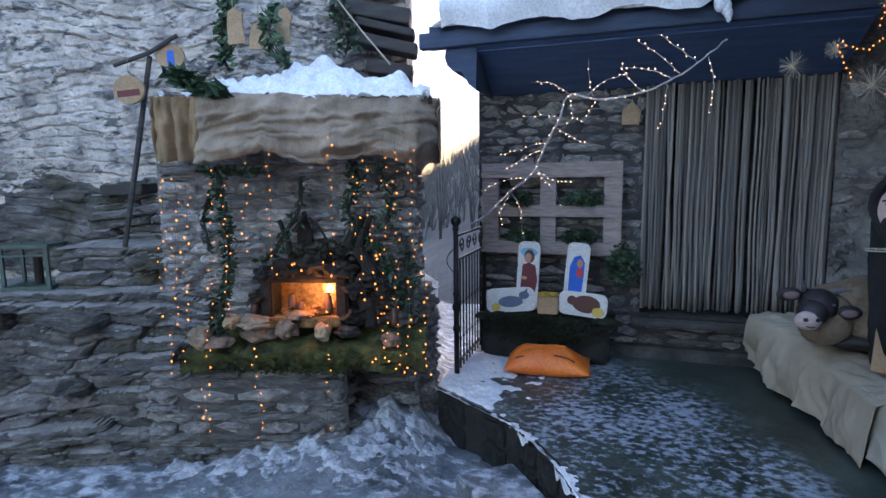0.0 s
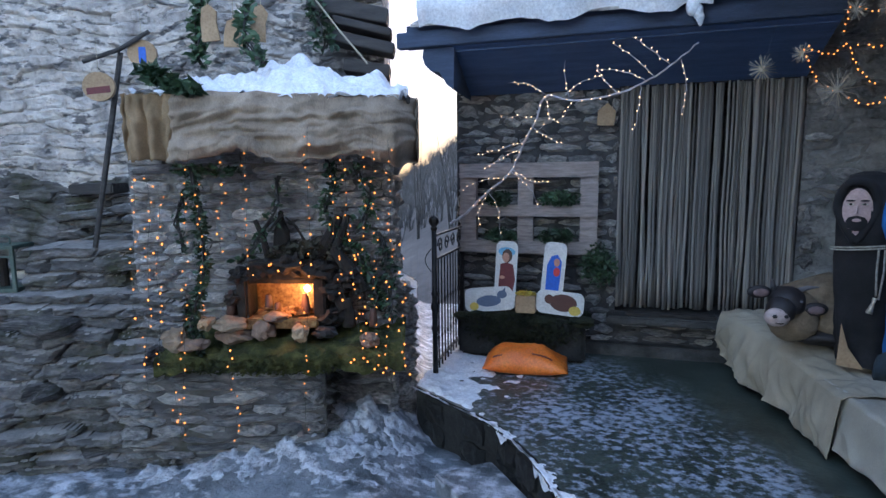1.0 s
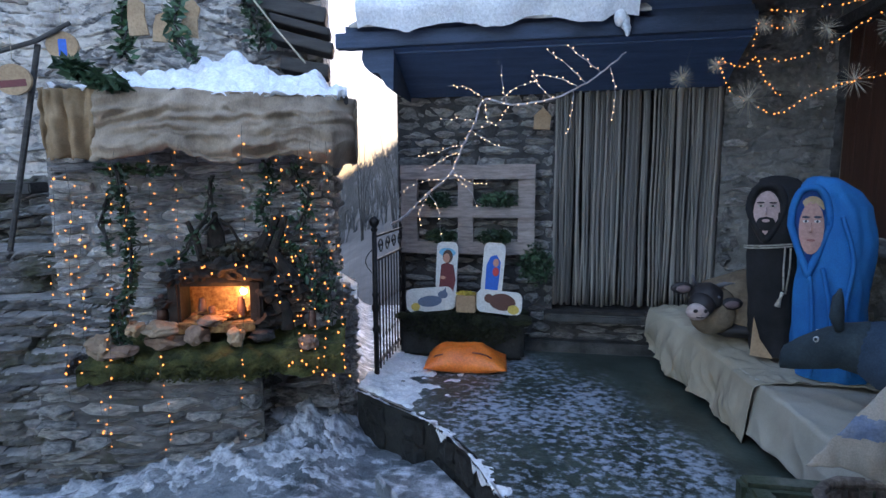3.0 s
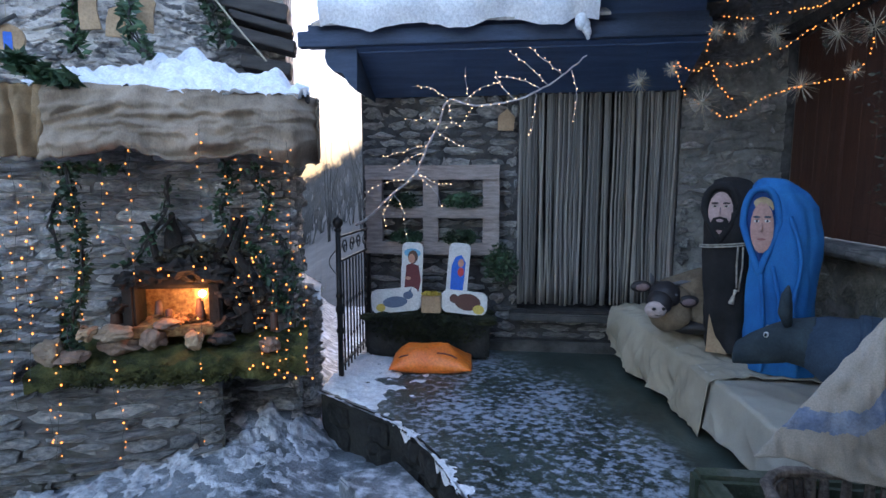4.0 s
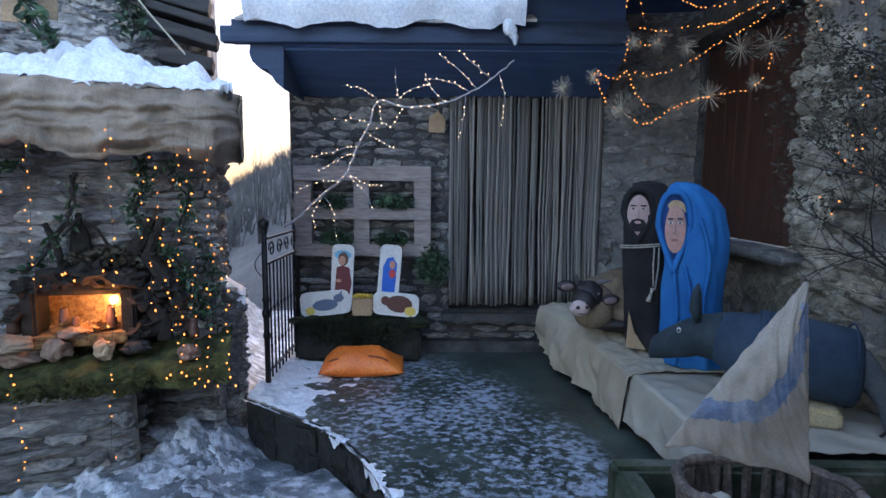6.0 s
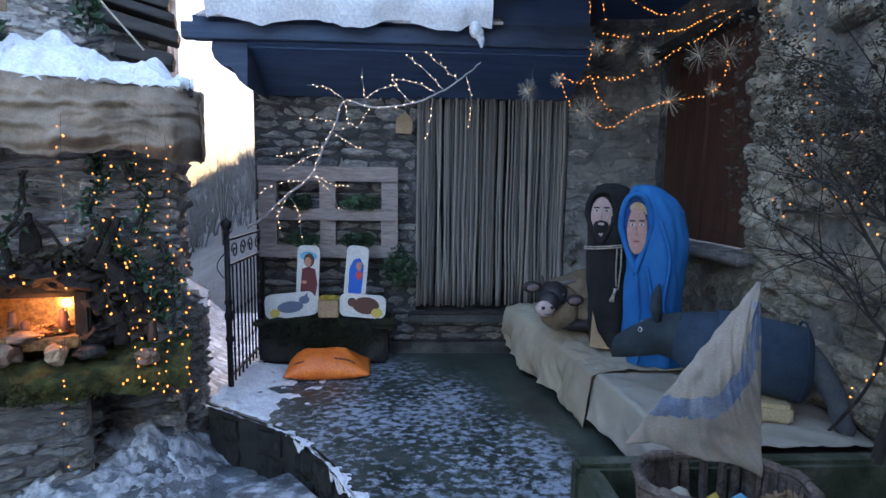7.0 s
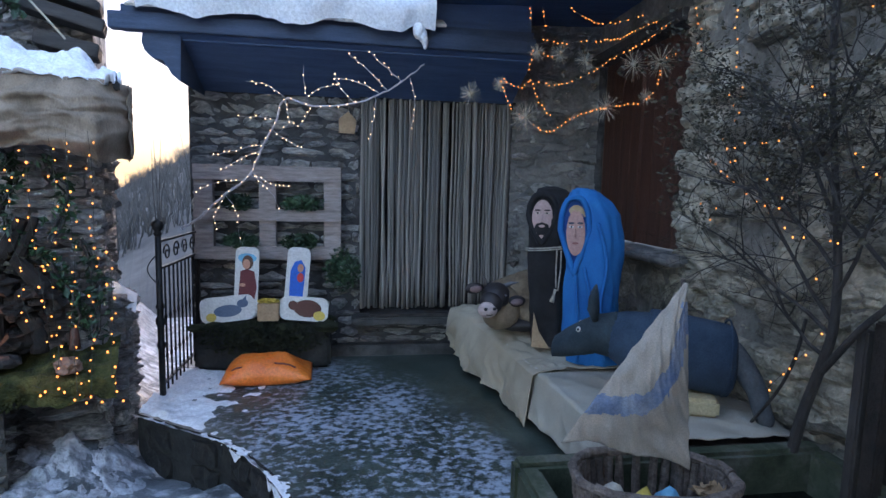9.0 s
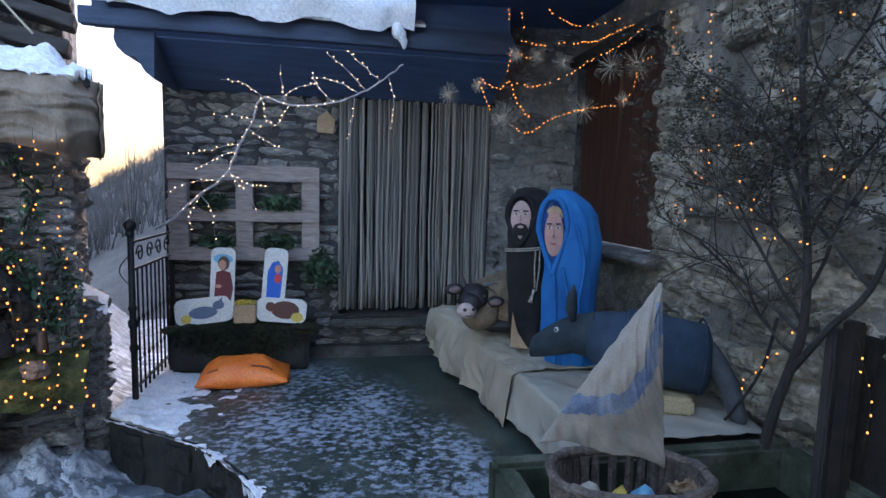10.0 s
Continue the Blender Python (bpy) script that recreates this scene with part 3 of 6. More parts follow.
# ---- doorway: sill, step and string curtain ----
def doorway():
    sill = thing("door_sill", "worn grey stone sill below the string curtain", "sill", kind="structure")
    bm = bmesh.new()
    box(bm, 0.24, 1.16, 4.74, 5.0, 0.70, 0.775, 0.015)
    part("sill_slab", bm, M_KERB, sill)
    bm = bmesh.new()
    box(bm, -0.2, 2.49, 4.82, 4.94, 0.385, 0.50, 0.012)
    part("plinth", bm, M_KERB, sill)
    board = thing("threshold_board", "dark worn wooden board lying on the door sill", "board")
    bm = bmesh.new()
    box(bm, 0.40, 1.12, 4.78, 4.95, 0.777, 0.80, 0.006)
    part("plank", bm, M_BARK, board)
    curtain = thing("string_curtain", "cream and grey string curtain hanging in the doorway", "curtain")
    bm = bmesh.new()
    tube(bm, [(0.30, 4.89, 2.735), (1.72, 4.89, 2.735)], 0.014, 8)
    part("rail", bm, M_WOODDARK, curtain)
    rng = random.Random(12)
    cords = []
    for k in range(9):
        bm = bmesh.new()
        ph, am = rng.uniform(0, 6), rng.uniform(0.002, 0.011)
        lean = rng.uniform(-0.008, 0.008) if k < 7 else (-0.07 if k == 7 else 0.07)
        pts = [(lean * (i / 9) + am * math.sin(ph + i * 0.9) * i / 9, am * math.cos(ph + i) * i / 9, -1.90 * i / 9) for i in range(10)]
        tube(bm, pts, rng.uniform(0.0095, 0.0145), 7)
        cords.append(mesh_of(bm, "cord", M_CORD, True))
    x = 0.325
    while x < 1.70:
        k = rng.randrange(7) if rng.random() < 0.95 else rng.choice((7, 8))
        ob = new("cord", cords[k])
        ob.parent = curtain
        ob.matrix_basis = Matrix.Translation((x, 4.90 + rng.uniform(-0.028, 0.022), 2.73)) @ Matrix.Diagonal((1, 1, rng.uniform(0.985, 1.005), 1))
        x += rng.uniform(0.013, 0.026) if rng.random() < 0.9 else rng.uniform(0.03, 0.045)


doorway()


# ---- pallet, planter, painted boards ----
def pallet():
    p = thing("wooden_pallet", "weathered wooden pallet planter hung on the stone wall", "pallet")
    for z0, z1 in ((1.975, 2.105), (1.63, 1.735), (1.30, 1.41)):
        bm = bmesh.new()
        box(bm, -1.08, 0.145, 4.775, 4.797, z0, z1, 0.003)
        part("board", bm, M_PALLET, p)
    for x0, x1 in ((-1.08, -0.93), (-0.55, -0.41), (-0.005, 0.145)):
        bm = bmesh.new()
        box(bm, x0, x1, 4.799, 4.875, 1.30, 2.10, 0.004)
        part("post", bm, M_PALLET, p)
    for z0 in (1.70, 1.36):
        bm = bmesh.new()
        box(bm, -0.93, -0.003, 4.80, 4.87, z0 - 0.07, z0 - 0.05)
        part("shelf", bm, M_PALLET, p)


def leaf_clump(bm, c, r, n, size, rng, mi=0):
    for _ in range(n):
        d = Vector((rng.gauss(0, 1), rng.gauss(0, 1), rng.gauss(0, 1))).normalized() * rng.uniform(0.35, 1)
        o = Vector((c[0] + d.x * r[0], c[1] + d.y * r[1], c[2] + d.z * r[2]))
        s = size * rng.uniform(0.6, 1.4)
        a = Vector((rng.gauss(0, 1), rng.gauss(0, 1), rng.gauss(0, 1) * 0.6)).normalized()
        b = a.orthogonal().normalized()
        b.rotate(Matrix.Rotation(rng.uniform(0, 6.28), 3, a))
        n_ = a.cross(b)
        pts = [o - a * s, o + b * s * 0.5 + n_ * s * 0.12, o + a * s, o - b * s * 0.5 + n_ * s * 0.12]
        f = bm.faces.new([bm.verts.new(q) for q in pts])
        f.material_index = mi


def herbs():
    rng = random.Random(21)
    for k, (x, z, w) in enumerate(((-0.72, 1.79, 0.14), (-0.18, 1.79, 0.2), (-0.70, 1.46, 0.16), (-0.2, 1.46, 0.17))):
        bm = bmesh.new()
        leaf_clump(bm, (x, 4.755, z), (w, 0.045, 0.075), 520, 0.02, rng)
        pl = part("hanging_plant", bm, M_LEAF)
        tagged(pl, "dull green trailing herbs in the pallet", "plant", group="herbs in the pallet")
    bm = bmesh.new()
    leaf_clump(bm, (0.16, 4.72, 1.22), (0.17, 0.1, 0.2), 800, 0.02, rng)
    tagged(part("bush", bm, M_LEAF), "dark green shrub growing beside the planter", "shrub")


def planter():
    p = thing("stone_planter", "low dark stone planter overgrown with moss", "planter")
    bm = bmesh.new()
    box(bm, -1.03, 0.06, 4.50, 4.83, 0.402, 0.78, 0.03)
    for v in bm.verts:
        v.co += Vector((wob(*v.co, 4), wob(v.co.y, v.co.z, v.co.x, 4), 0)) * 0.02
    part("basin", bm, M_CHARSTONE, p, "wet dark stone basin")
    rng = random.Random(31)
    bm = bmesh.new()
    for i in range(26):
        x = -1.0 + rng.random() * 1.04
        blob(bm, (x, 4.5 + rng.random() * 0.22, 0.775 + rng.uniform(-0.03, 0.015)), (0.1, 0.07, 0.035), 2, 0.5, 3, i)
    leaf_clump(bm, (-0.48, 4.49, 0.68), (0.54, 0.05, 0.16), 3200, 0.016, rng)
    part("moss", bm, M_DARKMOSS, p, "thick dark moss hanging over the rim")


def outline(bm, pts, y0, y1, mi=0):
    a = [bm.verts.new((x, y0, z)) for x, z in pts]
    b = [bm.verts.new((x, y1, z)) for x, z in pts]
    bm.faces.new(a).material_index = mi
    bm.faces.new(b[::-1]).material_index = mi
    for k in range(len(pts)):
        bm.faces.new((a[k], b[k], b[(k + 1) % len(pts)], a[(k + 1) % len(pts)])).material_index = mi


def rounded(x0, x1, z0, z1, r, n=5):
    pts = []
    for cx, cz, a0 in ((x0 + r, z0 + r, 180), (x1 - r, z0 + r, 270), (x1 - r, z1 - r, 0), (x0 + r, z1 - r, 90)):
        pts += [(cx + r * math.cos(radians(a0 + 90 * k / n)), cz + r * math.sin(radians(a0 + 90 * k / n))) for k in range(n + 1)]
    return pts


def oval(cx, cz, rx, rz, n=14):
    return [(cx + rx * math.cos(k * math.tau / n), cz + rz * math.sin(k * math.tau / n)) for k in range(n)]


def flat(name, rgb):
    return material(name, tuple(c * 0.85 for c in rgb), rgb, 12, 0.6, 0.1, 60)


M_PMAROON, M_PBLUE, M_PSKY = flat("maroon_paint", (0.13, 0.02, 0.025)), flat("bright_blue_paint", (0.02, 0.12, 0.55)), flat("sky_blue_paint", (0.16, 0.42, 0.62))
M_PGREY, M_PBROWN, M_PYELLOW = flat("slate_blue_paint", (0.1, 0.14, 0.22)), flat("brown_paint", (0.09, 0.03, 0.02)), flat("straw_paint", (0.6, 0.45, 0.08))
M_PFLESH, M_PHAIR, M_PRED = flat("flesh_paint", (0.5, 0.25, 0.17)), flat("hair_paint", (0.08, 0.04, 0.025)), flat("red_paint", (0.55, 0.05, 0.05))


def painted_board(label, pts, shapes, at):
    b = thing("painted_board", label, "painted board", at=at, group="painted nativity boards")
    bm = bmesh.new()
    outline(bm, pts, -0.014, 0.014)
    part("board", bm, M_WHITEPAINT, b)
    for k, (nm, sh, m) in enumerate(shapes):
        bm = bmesh.new()
        outline(bm, sh, -0.0155 - 0.0008 * k, -0.0142)
        part(nm, bm, m, b)
    return b


def boards():
    pts = rounded(-0.093, 0.093, 0, 0.60, 0.05)
    painted_board("upright white board painted with a robed figure in brown", pts, [
        ("painted_hat", oval(0, 0.51, 0.075, 0.04), M_PSKY), ("painted_hair", oval(0.005, 0.475, 0.045, 0.06), M_PHAIR),
        ("painted_head", oval(-0.005, 0.46, 0.03, 0.042), M_PFLESH),
        ("painted_robe", [(-0.06, 0.17), (0.07, 0.17), (0.085, 0.27), (0.06, 0.40), (0.0, 0.42), (-0.05, 0.40), (-0.055, 0.28)], M_PMAROON),
        ("painted_hand", oval(-0.03, 0.285, 0.025, 0.015), M_PFLESH)], pose(-0.63, 4.56, 0.83, 0, 3, 0))
    painted_board("upright white board painted with a figure in a blue mantle", pts, [
        ("painted_mantle", [(-0.055, 0.17), (0.055, 0.17), (0.06, 0.30), (0.06, 0.44), (0.02, 0.50), (-0.03, 0.48), (-0.06, 0.40)], M_PBLUE),
        ("painted_head", oval(0.02, 0.43, 0.026, 0.036), M_PFLESH), ("painted_dress", oval(0.025, 0.35, 0.028, 0.04), M_PRED)], pose(-0.235, 4.56, 0.83, 0, 5, 0))
    painted_board("white board painted with a lying grey donkey", rounded(-0.21, 0.21, 0, 0.21, 0.06), [
        ("painted_body", oval(0.0, 0.09, 0.11, 0.05), M_PGREY), ("painted_head", oval(0.12, 0.14, 0.045, 0.035), M_PGREY),
        ("painted_ear", [(0.11, 0.16), (0.15, 0.16), (0.155, 0.205)], M_PGREY), ("painted_straw", oval(-0.13, 0.05, 0.04, 0.035), M_PYELLOW)], pose(-0.75, 4.52, 0.815, -4, -5, 6))
    painted_board("white board painted with a lying brown ox", rounded(-0.2, 0.2, 0, 0.20, 0.06), [
        ("painted_body", oval(0.03, 0.105, 0.115, 0.075), M_PBROWN), ("painted_head", oval(-0.09, 0.125, 0.04, 0.04), M_PBROWN),
        ("painted_straw", oval(0.13, 0.05, 0.05, 0.04), M_PYELLOW)], pose(-0.155, 4.52, 0.815, -4, 4, -4))
    c = thing("straw_crib", "small straw-coloured box between the painted boards", "box", at=pose(-0.435, 4.54, 0.82))
    bm = bmesh.new()
    box(bm, -0.085, 0.085, -0.06, 0.06, 0, 0.15, 0.008)
    part("box_body", bm, M_TAN, c)
    bm = bmesh.new()
    leaf_clump(bm, (0, 0, 0.155), (0.08, 0.055, 0.02), 160, 0.03, random.Random(3))
    part("straw", bm, M_PYELLOW, c, "loose yellow straw")


pallet()
herbs()
planter()
boards()


# ---- orange sack of grit ----
def sack():
    s = thing("grit_sack", "full orange plastic sack lying on the snowy platform", "sack", at=pose(-0.40, 4.28, 0.405, 0, 0, 4))

    def f(u, v, top=1):
        x, y = u * 2 - 1, v * 2 - 1
        e = max(0.0, (1 - abs(x) ** 2.6)) ** 0.8 * max(0.0, (1 - abs(y) ** 2.6)) ** 0.7
        w = 0.012 * wob(x * 2, y * 2, top, 2.5) + 0.006 * wob(x, y, top, 9)
        if top > 0:
            return (x * 0.335, y * 0.2 * (1 + 0.12 * x * x), 0.05 + 0.15 * e * (1 - 0.25 * x + 0.25 * wob(x * 1.5, y * 1.5, 0, 1)) + w * (0.3 + e))
        return (x * 0.335, y * 0.2 * (1 + 0.12 * x * x), 0.05 - 0.045 * min(1, e * 2))
    bm = bmesh.new()
    sheet(bm, 36, 24, lambda u, v: f(u, v))
    sheet(bm, 36, 24, lambda u, v: f(1 - u, v, 0))
    bmesh.ops.remove_doubles(bm, verts=bm.verts, dist=0.002)
    part("sack_body", bm, M_ORANGE, s, smooth=True)
    bm = bmesh.new()
    for k in range(1):
        pts = [f(0.58 + 0.02 * j, 0.2, 1) for j in range(13)]
        tube(bm, [(p[0], p[1], p[2] + 0.004) for p in pts], 0.007, 5)
    part("printed_bar", bm, M_PMAROON, s, "dark printed bar")
    bm = bmesh.new()
    pts = [f(0.12 + 0.012 * j, 0.14, 1) for j in range(10)]
    tube(bm, [(p[0], p[1], p[2] + 0.004) for p in pts], 0.006, 5)
    part("printed_bar", bm, M_PMAROON, s, "dark printed bar")


sack()


# ---- wrought iron railing ----
def railing():
    r = thing("iron_railing", "black wrought iron railing with a ball-topped post", "railing")
    def turned(x, y, z0, prof, nm, seg=10):
        bm = bmesh.new()
        tube(bm, [(x, y, z0 + h) for h, _ in prof], [max(w, 0.001) for _, w in prof], seg)
        part(nm, bm, M_IRON, r, smooth=True)
    turned(-1.08, 3.95, 0.41, [(0, 0.016), (0.02, 0.022), (0.35, 0.022), (0.37, 0.03), (0.39, 0.03), (0.41, 0.022), (0.52, 0.024), (0.54, 0.033), (0.57, 0.033), (0.59, 0.022), (0.64, 0.022), (0.66, 0.032), (0.68, 0.022), (1.17, 0.02)], "post")
    turned(-1.08, 3.95, 1.57, [(0, 0.02), (0.02, 0.03), (0.03, 0.018), (0.05, 0.034), (0.075, 0.042), (0.10, 0.034), (0.115, 0.01), (0.125, 0.003)], "ball_finial", 14)
    for z, nm in ((1.53, "top_rail"), (1.34, "upper_rail"), (0.50, "bottom_rail")):
        bm = bmesh.new()
        box(bm, -1.092, -1.068, 3.97, 4.86, z - 0.008, z + 0.008, 0.002)
        part(nm, bm, M_IRON, r)
    bm = bmesh.new()
    prof = [(0.43, 0.008), (0.66, 0.008), (0.68, 0.013), (0.70, 0.008), (0.95, 0.008), (0.97, 0.014), (0.99, 0.008), (1.34, 0.008)]
    tube(bm, [(0, 0, z) for z, _ in prof], [w for _, w in prof], 6)
    me = mesh_of(bm, "baluster", M_IRON, True)
    for k in range(9):
        ob = new("baluster", me)
        ob.parent = r
        ob.matrix_basis = Matrix.Translation((-1.08, 4.06 + k * 0.092, 0))
    for k in range(4):
        bm = bmesh.new()
        pts = []
        for i in range(22):
            a = i * 0.42
            rr = 0.07 * (1 - i / 26)
            pts.append((-1.08, 4.12 + k * 0.2 + rr * math.cos(a) * (1 if k % 2 else -1), 1.435 + rr * math.sin(a)))
        tube(bm, pts, 0.006, 5)
        part("scroll", bm, M_IRON, r)
    bm = bmesh.new()
    tube(bm, [(-1.10 - 0.055 * math.sin(i * 0.35), 3.95, 1.24 + 0.021 * i) for i in range(10)], 0.004, 5)
    part("side_curl", bm, M_IRON, r)
    bm = bmesh.new()
    box(bm, -1.095, -1.065, 4.84, 4.88, 0.402, 1.55, 0.003)
    part("wall_post", bm, M_IRON, r)


railing()


# ---- lights: bulbs share one small mesh ----
def bulb_mesh(m, r):
    bm = bmesh.new()
    bmesh.ops.create_icosphere(bm, subdivisions=1, radius=r)
    for v in bm.verts:
        v.co.z *= 1.3
    return mesh_of(bm, "bulb", m, True)


BULB_SMALL = bulb_mesh(M_BULB, 0.004)
BULB_TREE = bulb_mesh(M_BULB, 0.0042)
BULB, BULB_PALE, BULB_BIG = bulb_mesh(M_BULB, 0.0044), bulb_mesh(M_BULBPALE, 0.0045), bulb_mesh(M_BULB, 0.0064)


def along(pts, step):
    pts = [Vector(p) for p in pts]
    out, rest = [], 0.0
    for a, b in zip(pts, pts[1:]):
        n = (b - a).length
        s = step - rest
        while s <= n:
            out.append(a.lerp(b, s / n))
            s += step
        rest = n - (s - step)
    return out


def smooth_path(pts, n=6):
    pts = [Vector(p) for p in pts]
    q = [pts[0]] + pts + [pts[-1]]
    out = []
    for i in range(1, len(q) - 2):
        p0, p1, p2, p3 = q[i - 1:i + 3]
        for k in range(n):
            t = k / n
            out.append(0.5 * ((2 * p1) + (p2 - p0) * t + (2 * p0 - 5 * p1 + 4 * p2 - p3) * t * t + (3 * p1 - p0 - 3 * p2 + p3) * t ** 3))
    return out + [pts[-1]]


def light_string(label, paths, step, me, group, seed, jit=0.012, wire=0.0012, big=0.0):
    rng = random.Random(seed)
    for pts in paths:
        s = thing("fairy_lights", label, "fairy lights", group=group)
        bm = bmesh.new()
        sp = smooth_path(pts, 4)
        tube(bm, sp, wire, 3, cap=False)
        part("wire", bm, M_WIRE, s)
        for p in along(sp, step):
            if rng.random() < 0.12:
                continue
            ob = new("bulb", BULB_BIG if rng.random() < big else me)
            ob.parent = s
            ob.location = p + Vector((rng.uniform(-jit, jit), rng.uniform(-jit, jit), rng.uniform(-jit, jit)))


# bare branch with pale lights above the pallet
BRANCH = [
    [(-1.12, 1.57), (-0.94, 1.7), (-0.79, 1.85), (-0.59, 2.02), (-0.47, 2.26), (-0.37, 2.47), (-0.3, 2.64), (-0.1, 2.6), (0.18, 2.61), (0.46, 2.71), (0.65, 2.82), (0.84, 2.98)],
    [(-0.3, 2.66), (-0.46, 2.75), (-0.61, 2.77)], [(-0.15, 2.64), (-0.01, 2.74), (0.16, 2.78)], [(0.28, 2.62), (0.13, 2.78), (0.11, 2.86)],
    [(0.47, 2.72), (0.3, 2.8), (0.12, 2.83)], [(0.54, 2.75), (0.37, 2.91), (0.22, 3.03)], [(0.65, 2.82), (0.51, 2.95), (0.36, 3.06)],
    [(0.44, 2.69), (0.43, 2.5), (0.39, 2.31)], [(0.72, 2.87), (0.77, 2.68), (0.74, 2.45)], [(-0.37, 2.47), (-0.51, 2.49), (-0.67, 2.48)],
]
TWIGS = [
    [(-0.3, 2.64), (-0.27, 2.47), (-0.35, 2.36)], [(-0.27, 2.47), (-0.18, 2.43), (-0.08, 2.61)], [(-0.39, 2.38), (-0.22, 2.28), (-0.1, 2.22)],
    [(-0.45, 2.28), (-0.69, 2.22), (-0.89, 2.16)], [(-0.49, 2.22), (-0.66, 2.14), (-0.84, 2.04)], [(-0.57, 2.04), (-0.4, 1.94), (-0.24, 1.93)],
    [(-0.58, 2.03), (-0.42, 1.88), (-0.34, 1.72)], [(-0.64, 1.97), (-0.84, 1.95), (-1.02, 1.87)], [(-0.77, 1.85), (-0.69, 1.7), (-0.67, 1.46)],
    [(-0.79, 1.83), (-0.86, 1.68), (-0.84, 1.57)], [(-0.1, 2.6), (-0.14, 2.73), (-0.15, 2.91)],
]


def forward(x, z, dy):
    """The branch leans out from the wall below the eave, further towards its tip."""
    y = 4.6 - 0.42 * ease((x + 0.75) / 1.1) + dy
    k = (y + 0.06) / 4.66
    return (0.22 + (x - 0.22) * k, y, 1.945 + (z - 1.945) * k)


def lit_branch():
    rng = random.Random(44)
    b = thing("bare_branch", "pale bare branch hung with tiny warm lights", "branch")
    for i, line in enumerate(BRANCH + TWIGS):
        pts = smooth_path([forward(x, z, rng.uniform(-0.03, 0.03) * (i > 0)) for x, z in line], 5)
        n = len(pts)
        pts = [p + Vector((rng.uniform(-1, 1), rng.uniform(-1, 1), rng.uniform(-1, 1))) * 0.006 for p in pts]
        r0, r1 = (0.012, 0.006) if i == 0 else (0.0035, 0.0012)
        bm = bmesh.new()
        tube(bm, pts, [r0 + (r1 - r0) * k / (n - 1) for k in range(n)], 6)
        part("limb" if i == 0 else "twig", bm, M_PALEBARK, b)
        for p in along(pts, 0.048 if i else 0.07):
            if i == 0 and (p.x > 0.3 or p.x < -0.95):
                continue
            if rng.random() < 0.85:
                ob = new("bulb", BULB_PALE)
                ob.parent = b
                ob.location = p + Vector((rng.uniform(-0.01, 0.01), -0.012, rng.uniform(-0.01, 0.01)))


lit_branch()

CHAINS = [
    [(1.18, 2.67), (1.22, 2.62), (1.33, 2.6), (1.38, 2.65), (1.58, 2.64), (1.77, 2.71), (1.92, 2.81), (2.16, 2.94), (2.36, 3.10)],
    [(1.45, 2.92), (1.62, 2.9), (1.8, 2.91), (1.99, 2.95), (2.11, 3.02), (2.3, 3.10)],
    [(1.19, 2.66), (1.28, 2.48), (1.4, 2.4), (1.53, 2.33), (1.65, 2.41), (1.78, 2.47), (2.02, 2.53), (2.16, 2.55), (2.25, 2.63), (2.28, 2.8), (2.37, 2.88)],
    [(1.60, 3.11), (1.72, 3.06), (1.86, 3.05), (2.02, 3.07), (2.14, 3.11)], [(1.38, 2.65), (1.45, 2.49), (1.53, 2.42)],
    [(1.34, 3.11), (1.36, 3.0)], [(1.45, 3.11), (1.48, 2.99)], [(1.38, 2.7), (1.42, 2.86), (1.51, 2.82), (1.62, 2.85)],
]
light_string("drooping chain of tiny amber lights under the eave", [[(x, 3.4 + 0.05 * math.sin(x * 9 + k), z) for x, z in c] for k, c in enumerate(CHAINS)], 0.03, BULB_SMALL, "amber light chains", 61, 0.006)


# small wooden ornament on the back wall
orn = thing("wooden_ornament", "small tan wooden house ornament on the slate wall", "ornament", at=pose(0.196, 4.85, 2.497, 0, 4, 0))
bm = bmesh.new()
outline(bm, [(-0.07, -0.09), (0.07, -0.09), (0.075, 0.03), (0.0, 0.1), (-0.075, 0.03)], -0.012, 0.012)
part("panel", bm, M_TAN, orn)
bm = bmesh.new()
tube(bm, [(0, 0, 0.1), (0.004, 0.01, 0.22)], 0.002, 4)
part("cord", bm, M_SHEET, orn)


# straw stars under the eave
def straw_star(x, y, z, r, seed, tip=0.0):
    rng = random.Random(seed)
    s = thing("straw_star", "pale straw starburst ornament hanging on a thread", "ornament", at=pose(x, y, z, 0, tip, 0), group="straw stars under the eave")
    bm = bmesh.new()
    for k in range(34):
        a = k / 34 * math.tau + rng.uniform(-0.08, 0.08)
        e = rng.uniform(-0.6, 0.6)
        d = Vector((math.cos(a), math.sin(e) * 0.7, math.sin(a))).normalized() * r * rng.uniform(0.75, 1.05)
        tube(bm, [Vector((0, 0, 0)), d], [0.0022, 0.0012], 3)
    part("straw_burst", bm, M_SHEET, s)
    bm = bmesh.new()
    tube(bm, [(0, 0, 0), (0, 0, max(0.03, 3.1 - z))], 0.0006, 3)
    part("thread", bm, M_WIRE, s)


for k, (x, z, r) in enumerate(((1.37, 2.42, 0.11), (1.92, 2.51, 0.11), (1.0, 2.55, 0.08), (1.58, 2.83, 0.07), (2.1, 2.8, 0.12), (2.29, 2.83, 0.12), (1.76, 2.8, 0.08), (1.19, 2.62, 0.06), (1.43, 2.83, 0.06), (2.2, 2.59, 0.06))):
    straw_star(x, 3.42, z, r, 70 + k, 7 * k)


